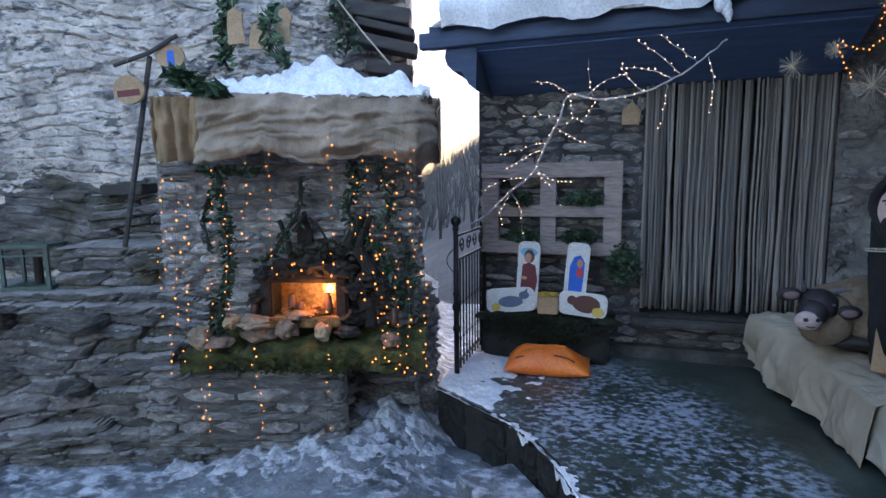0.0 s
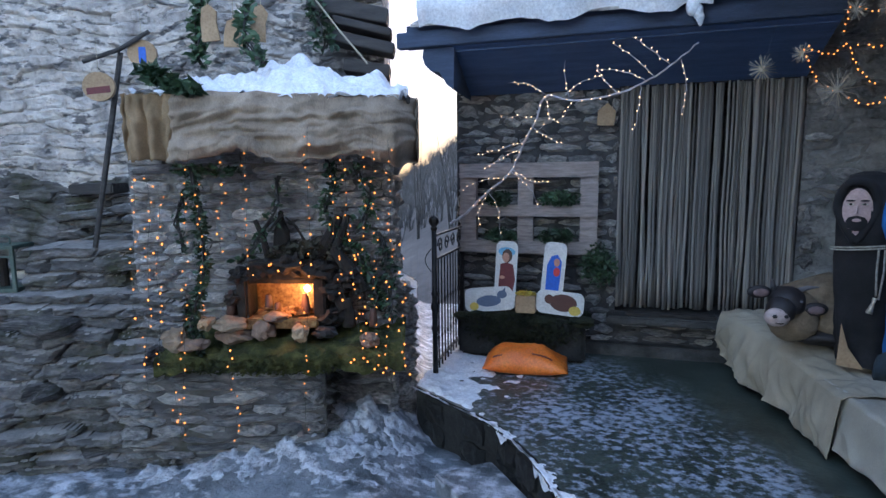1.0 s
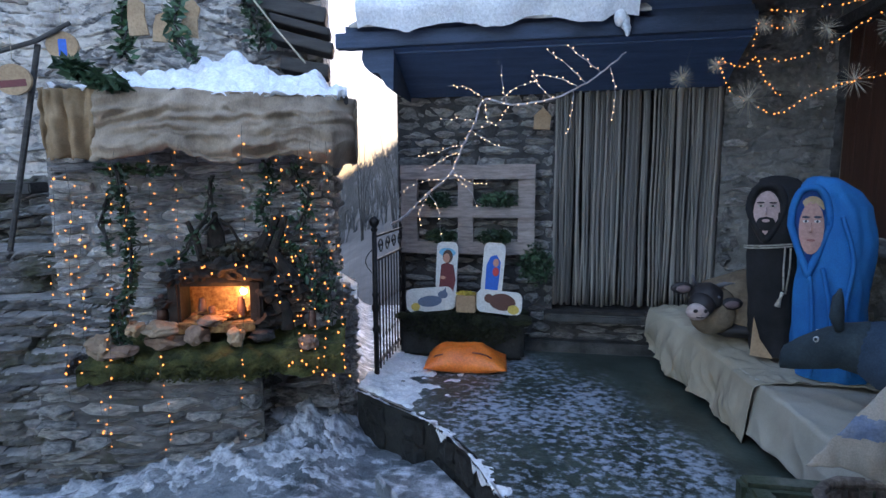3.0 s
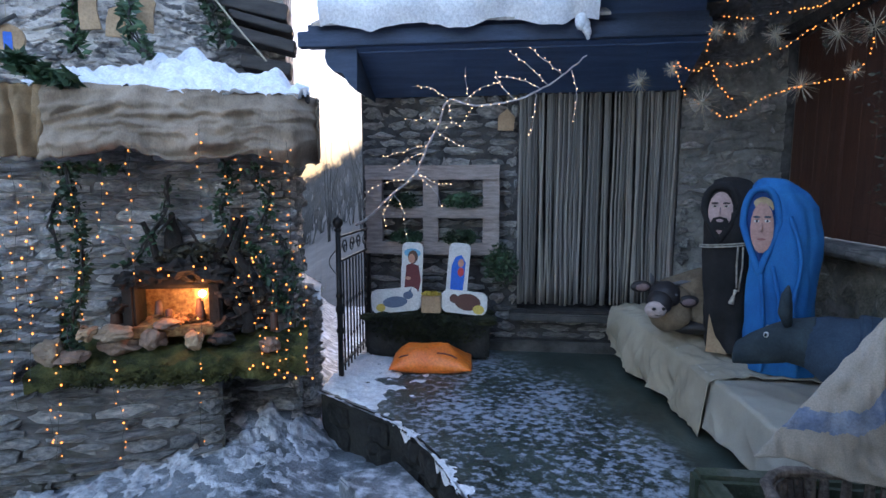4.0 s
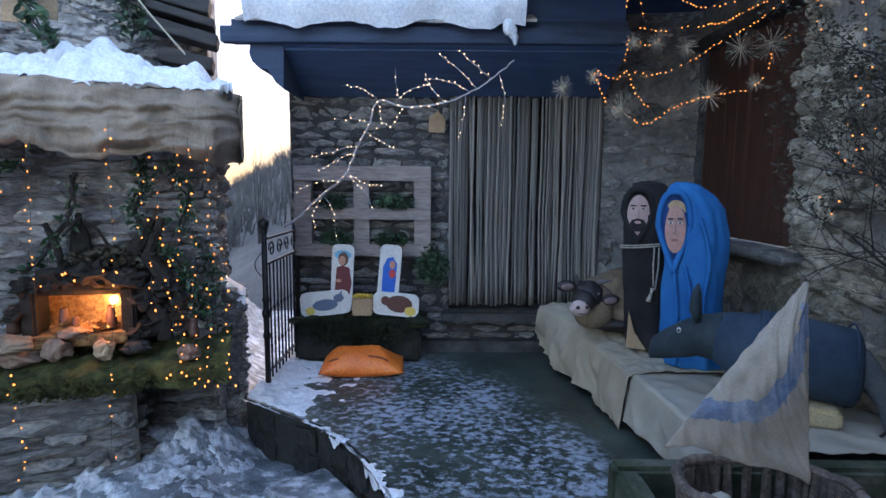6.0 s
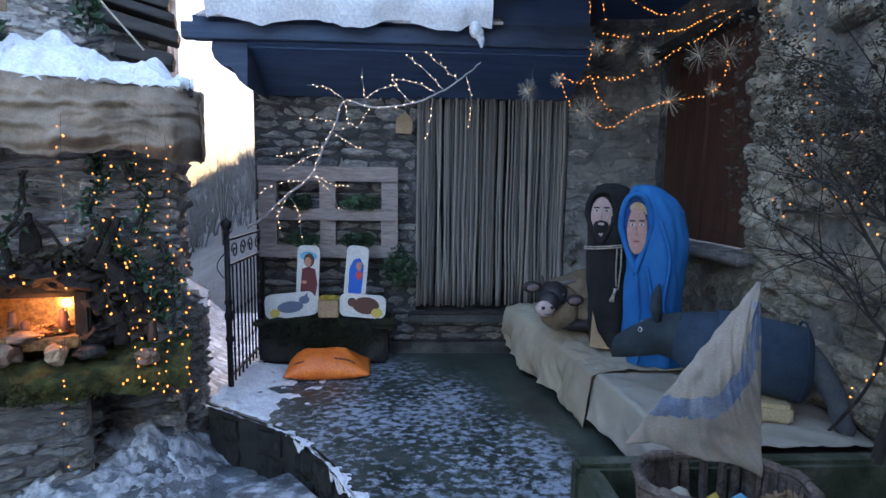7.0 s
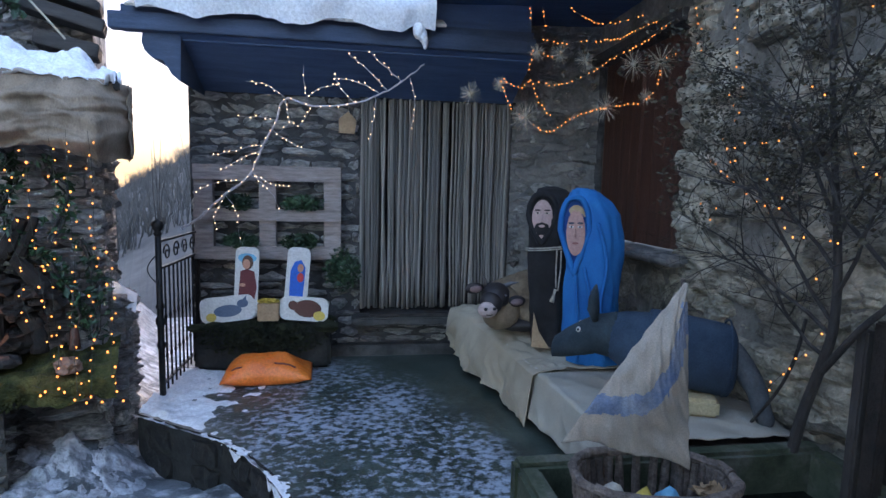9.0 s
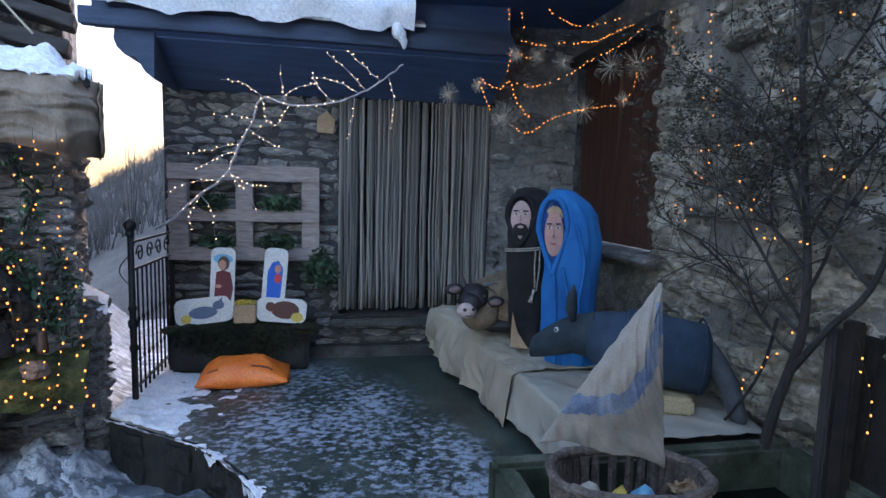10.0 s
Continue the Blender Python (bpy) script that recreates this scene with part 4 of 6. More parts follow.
# ---- shutter in the right wall ----
def shutter():
    w = thing("window_1", "closed dark brown wooden shutters above a stone sill", "window", kind="structure")
    for y0, y1 in ((3.46, 4.14), (4.16, 4.85)):
        n = 4
        for k in range(n):
            a, b = y0 + (y1 - y0) * k / n, y0 + (y1 - y0) * (k + 1) / n
            bm = bmesh.new()
            box(bm, 2.585, 2.61, a + 0.002, b - 0.002, 1.54, 3.11, 0.003)
            part("plank", bm, M_SHUTTER, w)
    bm = bmesh.new()
    box(bm, 2.56, 2.60, 4.135, 4.165, 1.54, 3.11, 0.004)
    part("cover_strip", bm, M_SHUTTER, w)
    bm = bmesh.new()
    box(bm, 2.36, 2.62, 3.28, 4.25, 1.45, 1.53, 0.025)
    for v in bm.verts:
        v.co.z += 0.008 * wob(*v.co, 5)
    part("window_sill", bm, M_SLATE, w, "worn rounded stone sill")
    bm = bmesh.new()
    box(bm, 2.44, 2.62, 3.44, 4.9, 3.115, 3.2, 0.01)
    part("lintel", bm, M_WOODDARK, w)


shutter()


# ---- bench under sheets, with the figures ----
def bench_edge(y):
    return 1.12 + (4.75 - y) * 0.26 if y > 3.5 else 1.445 + (3.5 - y) * 0.06


def bench_top(y):
    return 0.75 + 0.12 * max(0.0, min(1.0, (y - 3.5) / 0.7))


def bench():
    b = thing("covered_bench", "long low bench covered with white sheets", "bench")
    bm = bmesh.new()
    prism(bm, [(1.30, 4.70), (1.52, 3.45), (1.56, 2.27), (2.47, 2.25), (2.47, 4.80)], 0.402, 0.72)
    part("bench_body", bm, M_WOODDARK, b)

    def white(u, v):
        y = 2.22 + u * 1.5
        e = bench_edge(y)
        w = 0.01 * wob(y * 3, v * 4, 0, 2) + 0.014 * (1 - abs(wob(y * 5 + v * 6, v * 5, 7, 1))) ** 6
        if v < 0.4:
            k = v / 0.4
            return (e + (1 - k) * (0.035 * wob(y, 0, 2, 3) - 0.03 * (1 - abs(wob(y * 5, k, 3, 1))) ** 5 - 0.015), y, 0.47 + 0.02 * wob(y, 0, 0, 4) + (bench_top(y) - 0.46) * k)
        k = (v - 0.4) / 0.6
        return (e + (2.475 - e) * k, y, bench_top(y) + 0.012 + w + 0.006 * wob(k * 6, y * 6, 3, 2))
    bm = bmesh.new()
    sheet(bm, 90, 70, white)
    thicken(part("white_sheet", bm, M_WHITESHEET, b, "white sheet hanging to the floor", smooth=True), 0.004)
    sh = thing("draped_cloth", "crumpled cream cloth draped over the bench end", "cloth")

    def cream(u, v):
        y = 4.62 - u * 1.42
        e = bench_edge(y) - 0.02
        fold = 0.012 * math.sin(y * 19 + 9 * wob(y * 1.5, v, 0, 1.5)) + 0.09 * wob(y * 2.6, v * 1.5, 1, 1.6) + 0.03 * wob(y * 7 + v * 3, v * 3, 6, 1) + 0.02 * wob(y * 14, v * 5, 1, 1) - 0.035 * (1 - abs(wob(y * 3.6 + v * 1.2, v * 0.9, 4, 1))) ** 6 - 0.014 * (1 - abs(wob(y * 9 - v * 2.5, v * 2.2, 14, 1))) ** 6
        if v < 0.5:
            k = v / 0.5
            hem = 0.53 - 0.11 * max(0, min(1, (4.5 - y) / 0.9)) + 0.035 * wob(y, 3, 0, 3.5) + 0.006 * wob(y, 3, 0, 17)
            bulge = 0.05 * math.sin(k * math.pi)
            return (e + fold * (1 - k) - bulge * 0.6 - 0.02, y, hem + (bench_top(y) + 0.02 - hem) * k)
        k = (v - 0.5) / 0.5
        return (e + 0.02 + (0.95 - 0.25 * u) * k, y + 0.03 * wob(k * 3, y * 3, 2, 1), bench_top(y) + 0.022 + 0.02 * math.sin(min(1, k * 6) * 1.57) + 0.03 * abs(wob(y * 4 + k * 3, k * 4, 0, 1.5)) + 0.012 * wob(y * 13, k * 13, 0, 1.5))
    bm = bmesh.new()
    sheet(bm, 170, 80, cream)
    thicken(part("cloth", bm, M_SHEET, sh, smooth=True), 0.005)
    bm = bmesh.new()
    sheet(bm, 14, 44, lambda u, v: (1.12 + v * 1.0, 4.62 + 0.1 * u + 0.04 * math.sin(v * 26) * u, bench_top(4.6) + 0.02 - 0.33 * u * u))
    thicken(part("end_fold", bm, M_SHEET, sh, smooth=True), 0.005)


bench()


def shell(bm, rings, sides=20, mi=0):
    """Closed body from rings: (z, cx, cy, rx, ry, wrinkle)."""
    gs = []
    for i, (z, cx, cy, rx, ry, w) in enumerate(rings):
        gs.append([bm.verts.new((cx + rx * math.cos(a) * (1 + w * math.sin(a * 7 + z * 3)), cy + ry * math.sin(a) * (1 + w * math.cos(a * 6)), z)) for a in (k * math.tau / sides for k in range(sides))])
    for r0, r1 in zip(gs, gs[1:]):
        for k in range(sides):
            bm.faces.new((r0[k], r0[(k + 1) % sides], r1[(k + 1) % sides], r1[k])).material_index = mi
    bm.faces.new(gs[0][::-1]).material_index = mi
    bm.faces.new(gs[-1]).material_index = mi
    return gs


def interp(table, n):
    out = []
    for i in range(n):
        t = i / (n - 1) * (len(table) - 1)
        k = min(int(t), len(table) - 2)
        f = t - k
        f = f * f * (3 - 2 * f)
        out.append(tuple(a + (b - a) * f for a, b in zip(table[k], table[k + 1])))
    return out


def face_patch(bm, c, rx, rz, y, mi, bend=0.5, n=14):
    mid = bm.verts.new((c[0], y, c[1]))
    ring = [bm.verts.new((c[0] + rx * math.cos(a), y + bend * (rx * math.cos(a)) ** 2 * 4, c[1] + rz * math.sin(a))) for a in (k * math.tau / n for k in range(n))]
    for k in range(n):
        bm.faces.new((mid, ring[k], ring[(k + 1) % n])).material_index = mi


def hood_line(c, rx, top, low, y, point=0.75, n=28):
    """The rim of a hood: round above, drawn to a point below."""
    ring = []
    for k in range(n):
        a = k / n * math.tau
        sx, sz = math.cos(a), math.sin(a)
        w = rx * (1.0 if sz > 0 else max(0.0, 1 + sz) ** point)
        ring.append(Vector((c[0] + (w if sx > 0 else -w) * abs(sx) ** 0.8, y + 0.3 * abs(w * sx), c[1] + sz * (top if sz > 0 else low))))
    return ring


def fan(bm, ring, mid, mi):
    vs = [bm.verts.new(q) for q in ring]
    m = bm.verts.new(mid)
    for k in range(len(vs)):
        bm.faces.new((m, vs[k], vs[(k + 1) % len(vs)])).material_index = mi


def drape(bm, fine, amount):
    for v in bm.verts:
        k = wob(v.co.x * 6, v.co.y * 6, v.co.z * 1.8, 1) + 0.5 * wob(v.co.x * 14, v.co.y * 14, v.co.z * 3.5, 1) + fine * wob(v.co.x * 24 + v.co.z * 6, v.co.y * 24, v.co.z * 5, 1)
        v.co += Vector((v.co.x, v.co.y, 0)).normalized() * k * amount


def painted_face(bm, x, z, rx, rz, y, skin, dark, beard):
    """A flat painted face: brows, eyes, nose, mouth and, for one of them, a beard."""
    face_patch(bm, (x, z), rx, rz, y, skin, 0.8, 18)
    for k in (-1, 1):
        face_patch(bm, (x + 0.45 * rx * k, z + 0.26 * rz), 0.25 * rx, 0.05 * rz, y - 0.006, 3, 0.5)
        face_patch(bm, (x + 0.45 * rx * k, z + 0.26 * rz), 0.1 * rx, 0.05 * rz, y - 0.008, dark, 0.5)
        face_patch(bm, (x + 0.46 * rx * k, z + 0.42 * rz), 0.32 * rx, 0.045 * rz, y - 0.006, dark, 0.5)
    tube(bm, [(x, y - 0.004, z + 0.2 * rz), (x - 0.03 * rx, y - 0.012, z - 0.05 * rz), (x - 0.06 * rx, y - 0.014, z - 0.16 * rz)], [0.003, 0.006, 0.008], 6, skin)
    if beard:
        ring = [Vector((x + 0.72 * rx * math.cos(a), y - 0.007 + 0.03 * abs(math.cos(a)) * rx * 4, z - 0.52 * rz + 0.46 * rz * math.sin(a))) for a in (math.pi * (1 + k / 12) for k in range(13))]
        ring += [Vector((x + 0.52 * rx, y - 0.007, z - 0.34 * rz)), Vector((x, y - 0.009, z - 0.26 * rz)), Vector((x - 0.52 * rx, y - 0.007, z - 0.34 * rz))]
        fan(bm, ring, (x, y - 0.012, z - 0.6 * rz), dark)
        face_patch(bm, (x, z - 0.47 * rz), 0.3 * rx, 0.08 * rz, y - 0.014, skin, 0.5)
    else:
        face_patch(bm, (x, z - 0.45 * rz), 0.36 * rx, 0.05 * rz, y - 0.007, 4, 0.5)


M_ROPE = material("pale_rope", (0.25, 0.23, 0.18), (0.6, 0.57, 0.48), 60, 0.9, 0.5, 200)
M_PALESKIN = material("pale_painted_wood", (0.36, 0.25, 0.235), (0.46, 0.33, 0.31), 5, 0.6, 0.1, 60)
M_LIP = flat("faded_red_paint", (0.26, 0.1, 0.09))
# dark hooded figure: one plain mesh, facing -y locally
bm = bmesh.new()
shell(bm, interp([(0.0, 0.02, 0, 0.13, 0.11, 0.04), (0.3, 0.01, 0, 0.145, 0.125, 0.03), (0.62, 0, 0, 0.16, 0.13, 0.02), (0.70, 0, 0, 0.155, 0.125, 0.02), (0.80, 0.0, 0.0, 0.16, 0.13, 0.02), (0.95, 0.005, 0.0, 0.165, 0.135, 0.02), (1.06, 0.0, 0.01, 0.14, 0.115, 0.01), (1.115, -0.005, 0.01, 0.095, 0.08, 0), (1.135, -0.01, 0.01, 0.04, 0.04, 0)], 60), 44)
drape(bm, 0.4, 0.022)
rim = hood_line((-0.06, 0.93), 0.092, 0.15, 0.19, -0.142, 0.55)
tube(bm, rim + rim[:2], [0.024] * 30, 7, 0)
fan(bm, [q + Vector((0, 0.012, 0)) for q in rim], (-0.06, -0.14, 0.92), 0)
painted_face(bm, -0.06, 0.92, 0.07, 0.122, -0.153, 1, 0, True)
face_patch(bm, (-0.06, 0.765), 0.026, 0.04, -0.15, 1, 0.5)
tri = [bm.verts.new(p) for p in ((-0.10, -0.122, 0.0), (0.03, -0.135, 0.0), (-0.05, -0.142, 0.12), (-0.09, -0.146, 0.26))]
bm.faces.new(tri).material_index = 2
for k in range(2):
    tube(bm, [(0.165 * math.cos(a) * 1.05, 0.13 * math.sin(a) * 1.1 - 0.006, 0.70 + 0.014 * k + 0.004 * math.sin(a * 40 + 3 * k) + 0.02 * math.cos(a)) for a in (math.pi + i * math.pi / 40 for i in range(41))], 0.005, 5, 3)
    tube(bm, [(0.05 + 0.028 * k, -0.15, 0.70), (0.048 + 0.032 * k, -0.156, 0.58), (0.055 + 0.012 * k, -0.155, 0.44 - 0.02 * k)], 0.0055, 5, 3)
tube(bm, [(0.052, -0.158, 0.43), (0.045, -0.16, 0.40), (0.03, -0.16, 0.34)], [0.012, 0.008, 0.018], 7, 3)
fig = part("hooded_figure", bm, [M_BLACKCLOTH, M_PALESKIN, M_TAN, M_ROPE, M_LIP], smooth=True, at=pose(1.655, 3.62, 0.845, 0, 0, -22))
tagged(fig, "tall doll in a black hooded robe with rope belt", "mannequin", group="nativity figures on the bench")

# blue hooded figure
bm = bmesh.new()
shell(bm, interp([(0.0, -0.005, 0, 0.19, 0.15, 0.05), (0.3, -0.01, 0, 0.185, 0.15, 0.045), (0.6, -0.01, 0, 0.178, 0.155, 0.03), (0.85, -0.008, 0.01, 0.176, 0.15, 0.02), (1.0, -0.02, 0.01, 0.168, 0.14, 0.015), (1.08, -0.045, 0.005, 0.142, 0.125, 0.0), (1.13, -0.065, 0.0, 0.11, 0.1, 0.0), (1.165, -0.085, -0.01, 0.07, 0.07, 0.0), (1.175, -0.1, -0.02, 0.03, 0.03, 0)], 90), 72)
drape(bm, 0.5, 0.024)
# Darker mantle blue fills the hood opening: its V shadow as colour.
M_BLUEDARK = material("blue_hood_shade", (0.008, 0.045, 0.17), (0.013, 0.06, 0.23), 3, 0.9, 0.2, 160)
rim = hood_line((-0.128, 0.90), 0.092, 0.215, 0.29, -0.158, 0.8)
tube(bm, rim + rim[:2], [0.02] * 30, 7, 0)
fan(bm, [q + Vector((0, 0.01, 0)) for q in rim], (-0.128, -0.154, 0.88), 2)
painted_face(bm, -0.12, 0.885, 0.06, 0.15, -0.17, 1, 5, False)
ring = [Vector((-0.12 + 0.068 * math.cos(a), -0.174 + 0.05 * abs(math.cos(a)), 0.96 + 0.105 * math.sin(a))) for a in (math.pi * k / 14 for k in range(15))] + [Vector((-0.12 + 0.052 * math.cos(a), -0.18 + 0.05 * abs(math.cos(a)), 0.965 + 0.058 * math.sin(a))) for a in (math.pi * (1 - k / 14) for k in range(15))]
bm.faces.new([bm.verts.new(q) for q in ring]).material_index = 6
for pts in ([(-0.118, -0.165, 0.61), (-0.10, -0.168, 0.4), (-0.09, -0.16, 0.12), (-0.1, -0.158, 0.02)], [(0.02, -0.165, 0.95), (0.08, -0.16, 0.7), (0.05, -0.165, 0.4), (0.09, -0.155, 0.05)], [(-0.06, -0.155, 0.66), (-0.02, -0.165, 0.45), (0.0, -0.162, 0.2)]):
    tube(bm, smooth_path(pts, 5), [0.011] * (5 * (len(pts) - 1) + 1), 8, 0)
fig = part("hooded_figure", bm, [M_BLUECLOTH, M_SKIN, M_BLUEDARK, M_WHITEPAINT, M_LIP, flat("slate_blue_eye", (0.03, 0.045, 0.07)), flat("straw_blond_paint", (0.42, 0.32, 0.18))], smooth=True, at=pose(1.895, 3.36, 0.80, 0, -1.5, -26))
tagged(fig, "tall doll wrapped in a bright blue hooded mantle", "mannequin", group="nativity figures on the bench")

M_OXBODY, M_EARIN = material("brown_wrapping", (0.13, 0.095, 0.06), (0.27, 0.21, 0.14), 5, 0.9, 0.5, 50), flat("ear_lining", (0.2, 0.14, 0.14))
# toy ox: one plain mesh
M_OXDARK, M_MUZZLE, M_HORN = flat("dark_plush", (0.02, 0.017, 0.018)), flat("pale_muzzle_plush", (0.5, 0.4, 0.37)), flat("grey_horn", (0.12, 0.12, 0.13))
bm = bmesh.new()
blob(bm, (0.36, 0.06, 0.16), (0.25, 0.15, 0.16), 3, 0.35, 1.8, 2, 0)
blob(bm, (0.38, 0.02, 0.05), (0.2, 0.13, 0.06), 3, 0.3, 2, 5, 1)
blob(bm, (0.17, -0.02, 0.15), (0.12, 0.10, 0.13), 3, 0.15, 2, 6, 0)
blob(bm, (0.12, -0.06, 0.225), (0.08, 0.095, 0.075), 3, 0.12, 2, 1, 1)
blob(bm, (0.07, -0.12, 0.198), (0.062, 0.07, 0.06), 3, 0.08, 2, 1.5, 1)
blob(bm, (0.036, -0.165, 0.172), (0.056, 0.036, 0.044), 3, 0.06, 2, 3, 2)
tube(bm, [(0.036 + 0.04 * math.cos(a), -0.205 + 0.03 * abs(math.cos(a)), 0.158 + 0.008 * math.sin(a)) for a in (math.pi + math.pi * k / 8 for k in range(9))], 0.0025, 5, 1)
for s_, ex, ez, hx, hz in ((-1, -0.005, 0.27, 0.035, 0.345), (1, 0.225, 0.2, 0.25, 0.3)):
    blob(bm, (ex, -0.06 - 0.05 * (s_ > 0), ez), (0.055, 0.018, 0.032), 3, 0.05, 2, 7, 1)
    blob(bm, (ex - 0.004 * s_, -0.075 - 0.05 * (s_ > 0), ez - 0.002), (0.038, 0.008, 0.02), 2, 0.05, 2, 7, 4)
    tube(bm, [(0.12 + 0.05 * s_, -0.04, 0.27), (0.5 * (0.12 + 0.05 * s_ + hx), -0.06, 0.5 * (0.285 + hz)), (hx, -0.08, hz)], [0.015, 0.011, 0.002], 8, 3)
    blob(bm, (0.036 + 0.024 * s_, -0.196, 0.182), (0.011, 0.008, 0.009), 2, 0, 1, 0, 1)
    blob(bm, (0.1 + 0.045 * s_, -0.142, 0.24), (0.009, 0.006, 0.008), 2, 0, 1, 0, 3)
ox = part("toy_ox", bm, [M_OXBODY, M_OXDARK, M_MUZZLE, M_HORN, M_EARIN], smooth=True, at=pose(1.115, 3.74, 0.895, 0, 0, 8) @ Matrix.Scale(1.3, 4))
tagged(ox, "lying toy ox with dark head and pale muzzle", "toy animal")

# toy donkey: one plain mesh
bm = bmesh.new()
def lathe(table, n=26, sides=18, mi=0):
    gs = []
    for x, cy, cz, ry, rz in interp(table, n):
        gs.append([bm.verts.new((x, cy + ry * math.cos(a), cz + rz * math.sin(a))) for a in (k * math.tau / sides for k in range(sides))])
    for r0, r1 in zip(gs, gs[1:]):
        for k in range(sides):
            bm.faces.new((r0[k], r1[k], r1[(k + 1) % sides], r0[(k + 1) % sides])).material_index = mi
    bm.faces.new(gs[0]).material_index = mi
    bm.faces.new(gs[-1][::-1]).material_index = mi
M_DONKHEAD = material("grey_teal_felt", (0.014, 0.025, 0.033), (0.036, 0.055, 0.067), 6, 0.95, 0.6, 90, depth=0.008)
lathe([(-0.02, 0, 0.15, 0.045, 0.04), (-0.012, 0, 0.155, 0.06, 0.062), (0.04, 0, 0.18, 0.07, 0.075), (0.15, 0, 0.225, 0.08, 0.095), (0.24, 0, 0.265, 0.09, 0.105), (0.34, 0, 0.265, 0.1, 0.125)], 24, 18, 1)
lathe([(0.30, 0, 0.265, 0.09, 0.11), (0.40, 0, 0.25, 0.14, 0.15), (0.6, 0, 0.245, 0.165, 0.165), (0.8, 0, 0.235, 0.165, 0.165), (0.93, 0, 0.22, 0.15, 0.16), (0.97, 0, 0.21, 0.11, 0.13)], 26, 22, 0)
for v in bm.verts:
    v.co += Vector((0, wob(*v.co, 7), wob(v.co.z, v.co.x, v.co.y, 7))) * 0.012
for s_ in (-1, 1):
    tube(bm, [(0.22, 0.05 * s_, 0.34), (0.20, 0.07 * s_, 0.40), (0.195, 0.075 * s_, 0.46), (0.20, 0.07 * s_, 0.505)], [0.02, 0.032, 0.026, 0.006], 8, 1)
    blob(bm, (0.13, 0.075 * s_, 0.285), (0.013, 0.006, 0.015), 2, 0, 1, 0, 2)
    blob(bm, (0.128, 0.08 * s_, 0.285), (0.008, 0.004, 0.009), 1, 0, 1, 0, 1)
lathe([(0.52, 0, 0.24, 0.172, 0.176), (0.53, 0, 0.245, 0.18, 0.184), (0.7, 0, 0.24, 0.182, 0.182), (0.88, 0, 0.228, 0.172, 0.18), (0.965, 0, 0.222, 0.165, 0.175), (0.985, 0, 0.215, 0.13, 0.14)], 30, 26, 0)
for x in (0.56, 0.94):
    tube(bm, [(x, 0.184 * math.cos(a), 0.236 + 0.188 * math.sin(a)) for a in (k * math.tau / 24 for k in range(25))], 0.006, 5, 0)
tube(bm, smooth_path([(0.95, -0.06, 0.30), (1.02, -0.09, 0.22), (1.09, -0.12, 0.13), (1.13, -0.14, 0.03), (1.17, -0.14, -0.01)], 3), [0.055, 0.058, 0.06, 0.06, 0.058, 0.055, 0.052, 0.05, 0.048, 0.046, 0.044, 0.04, 0.03], 10, 3)
donkey = part("toy_donkey", bm, [M_DENIM, M_DONKHEAD, M_WHITEPAINT, material("grey_plush", (0.05, 0.06, 0.07), (0.11, 0.125, 0.14), 6, 0.95, 0.6, 90)], smooth=True, at=pose(1.47, 2.98, 0.845, 0, 3, -27) @ Matrix.Diagonal((0.97, 1.05, 1.12, 1)))
tagged(donkey, "lying toy donkey sewn from blue-grey cloth", "toy animal")
foam = thing("foam_block", "yellowed foam block under the toy donkey", "cushion", at=pose(2.07, 2.60, 0.768, 0, 0, -24))
bm = bmesh.new()
box(bm, -0.24, 0.18, -0.12, 0.1, 0, 0.10, 0.02)
part("foam", bm, material("yellow_foam", (0.42, 0.34, 0.18), (0.58, 0.5, 0.3), 6, 0.95, 0.5, 80), foam)

# ---- stone trough with the little boat ----
def trough():
    t = thing("stone_trough", "mossy concrete water trough at the platform side", "trough")
    x0, x1, y0, y1, zt, w = 0.965, 2.44, 1.05, 2.12, 0.80, 0.10
    for a, b, c, d in ((x0, x1, y1 - w, y1), (x0, x1, y0, y0 + w), (x0, x0 + w, y0 + w - 0.001, y1 - w + 0.001), (x1 - w, x1, y0 + w - 0.001, y1 - w + 0.001)):
        bm = bmesh.new()
        box(bm, a, b, c, d, 0.402, zt, 0.02)
        part("trough_wall", bm, M_CONC, t)
    bm = bmesh.new()
    box(bm, x0 + w, x1 - w, y0 + w, y1 - w, 0.402, 0.45)
    part("trough_floor", bm, M_CONC, t)
    wat = thing("trough_water", "dark still water in the trough", "water", kind="structure")
    bm = bmesh.new()
    sheet(bm, 20, 16, lambda u, v: (x0 + w + u * (x1 - x0 - 2 * w), y0 + w + v * (y1 - y0 - 2 * w), 0.60 + 0.001 * wob(u * 8, v * 8, 0, 1)))
    part("water_surface", bm, material("black_water", (0.004, 0.006, 0.005), (0.008, 0.011, 0.009), 3, 0.08, 0.05, 20), wat)


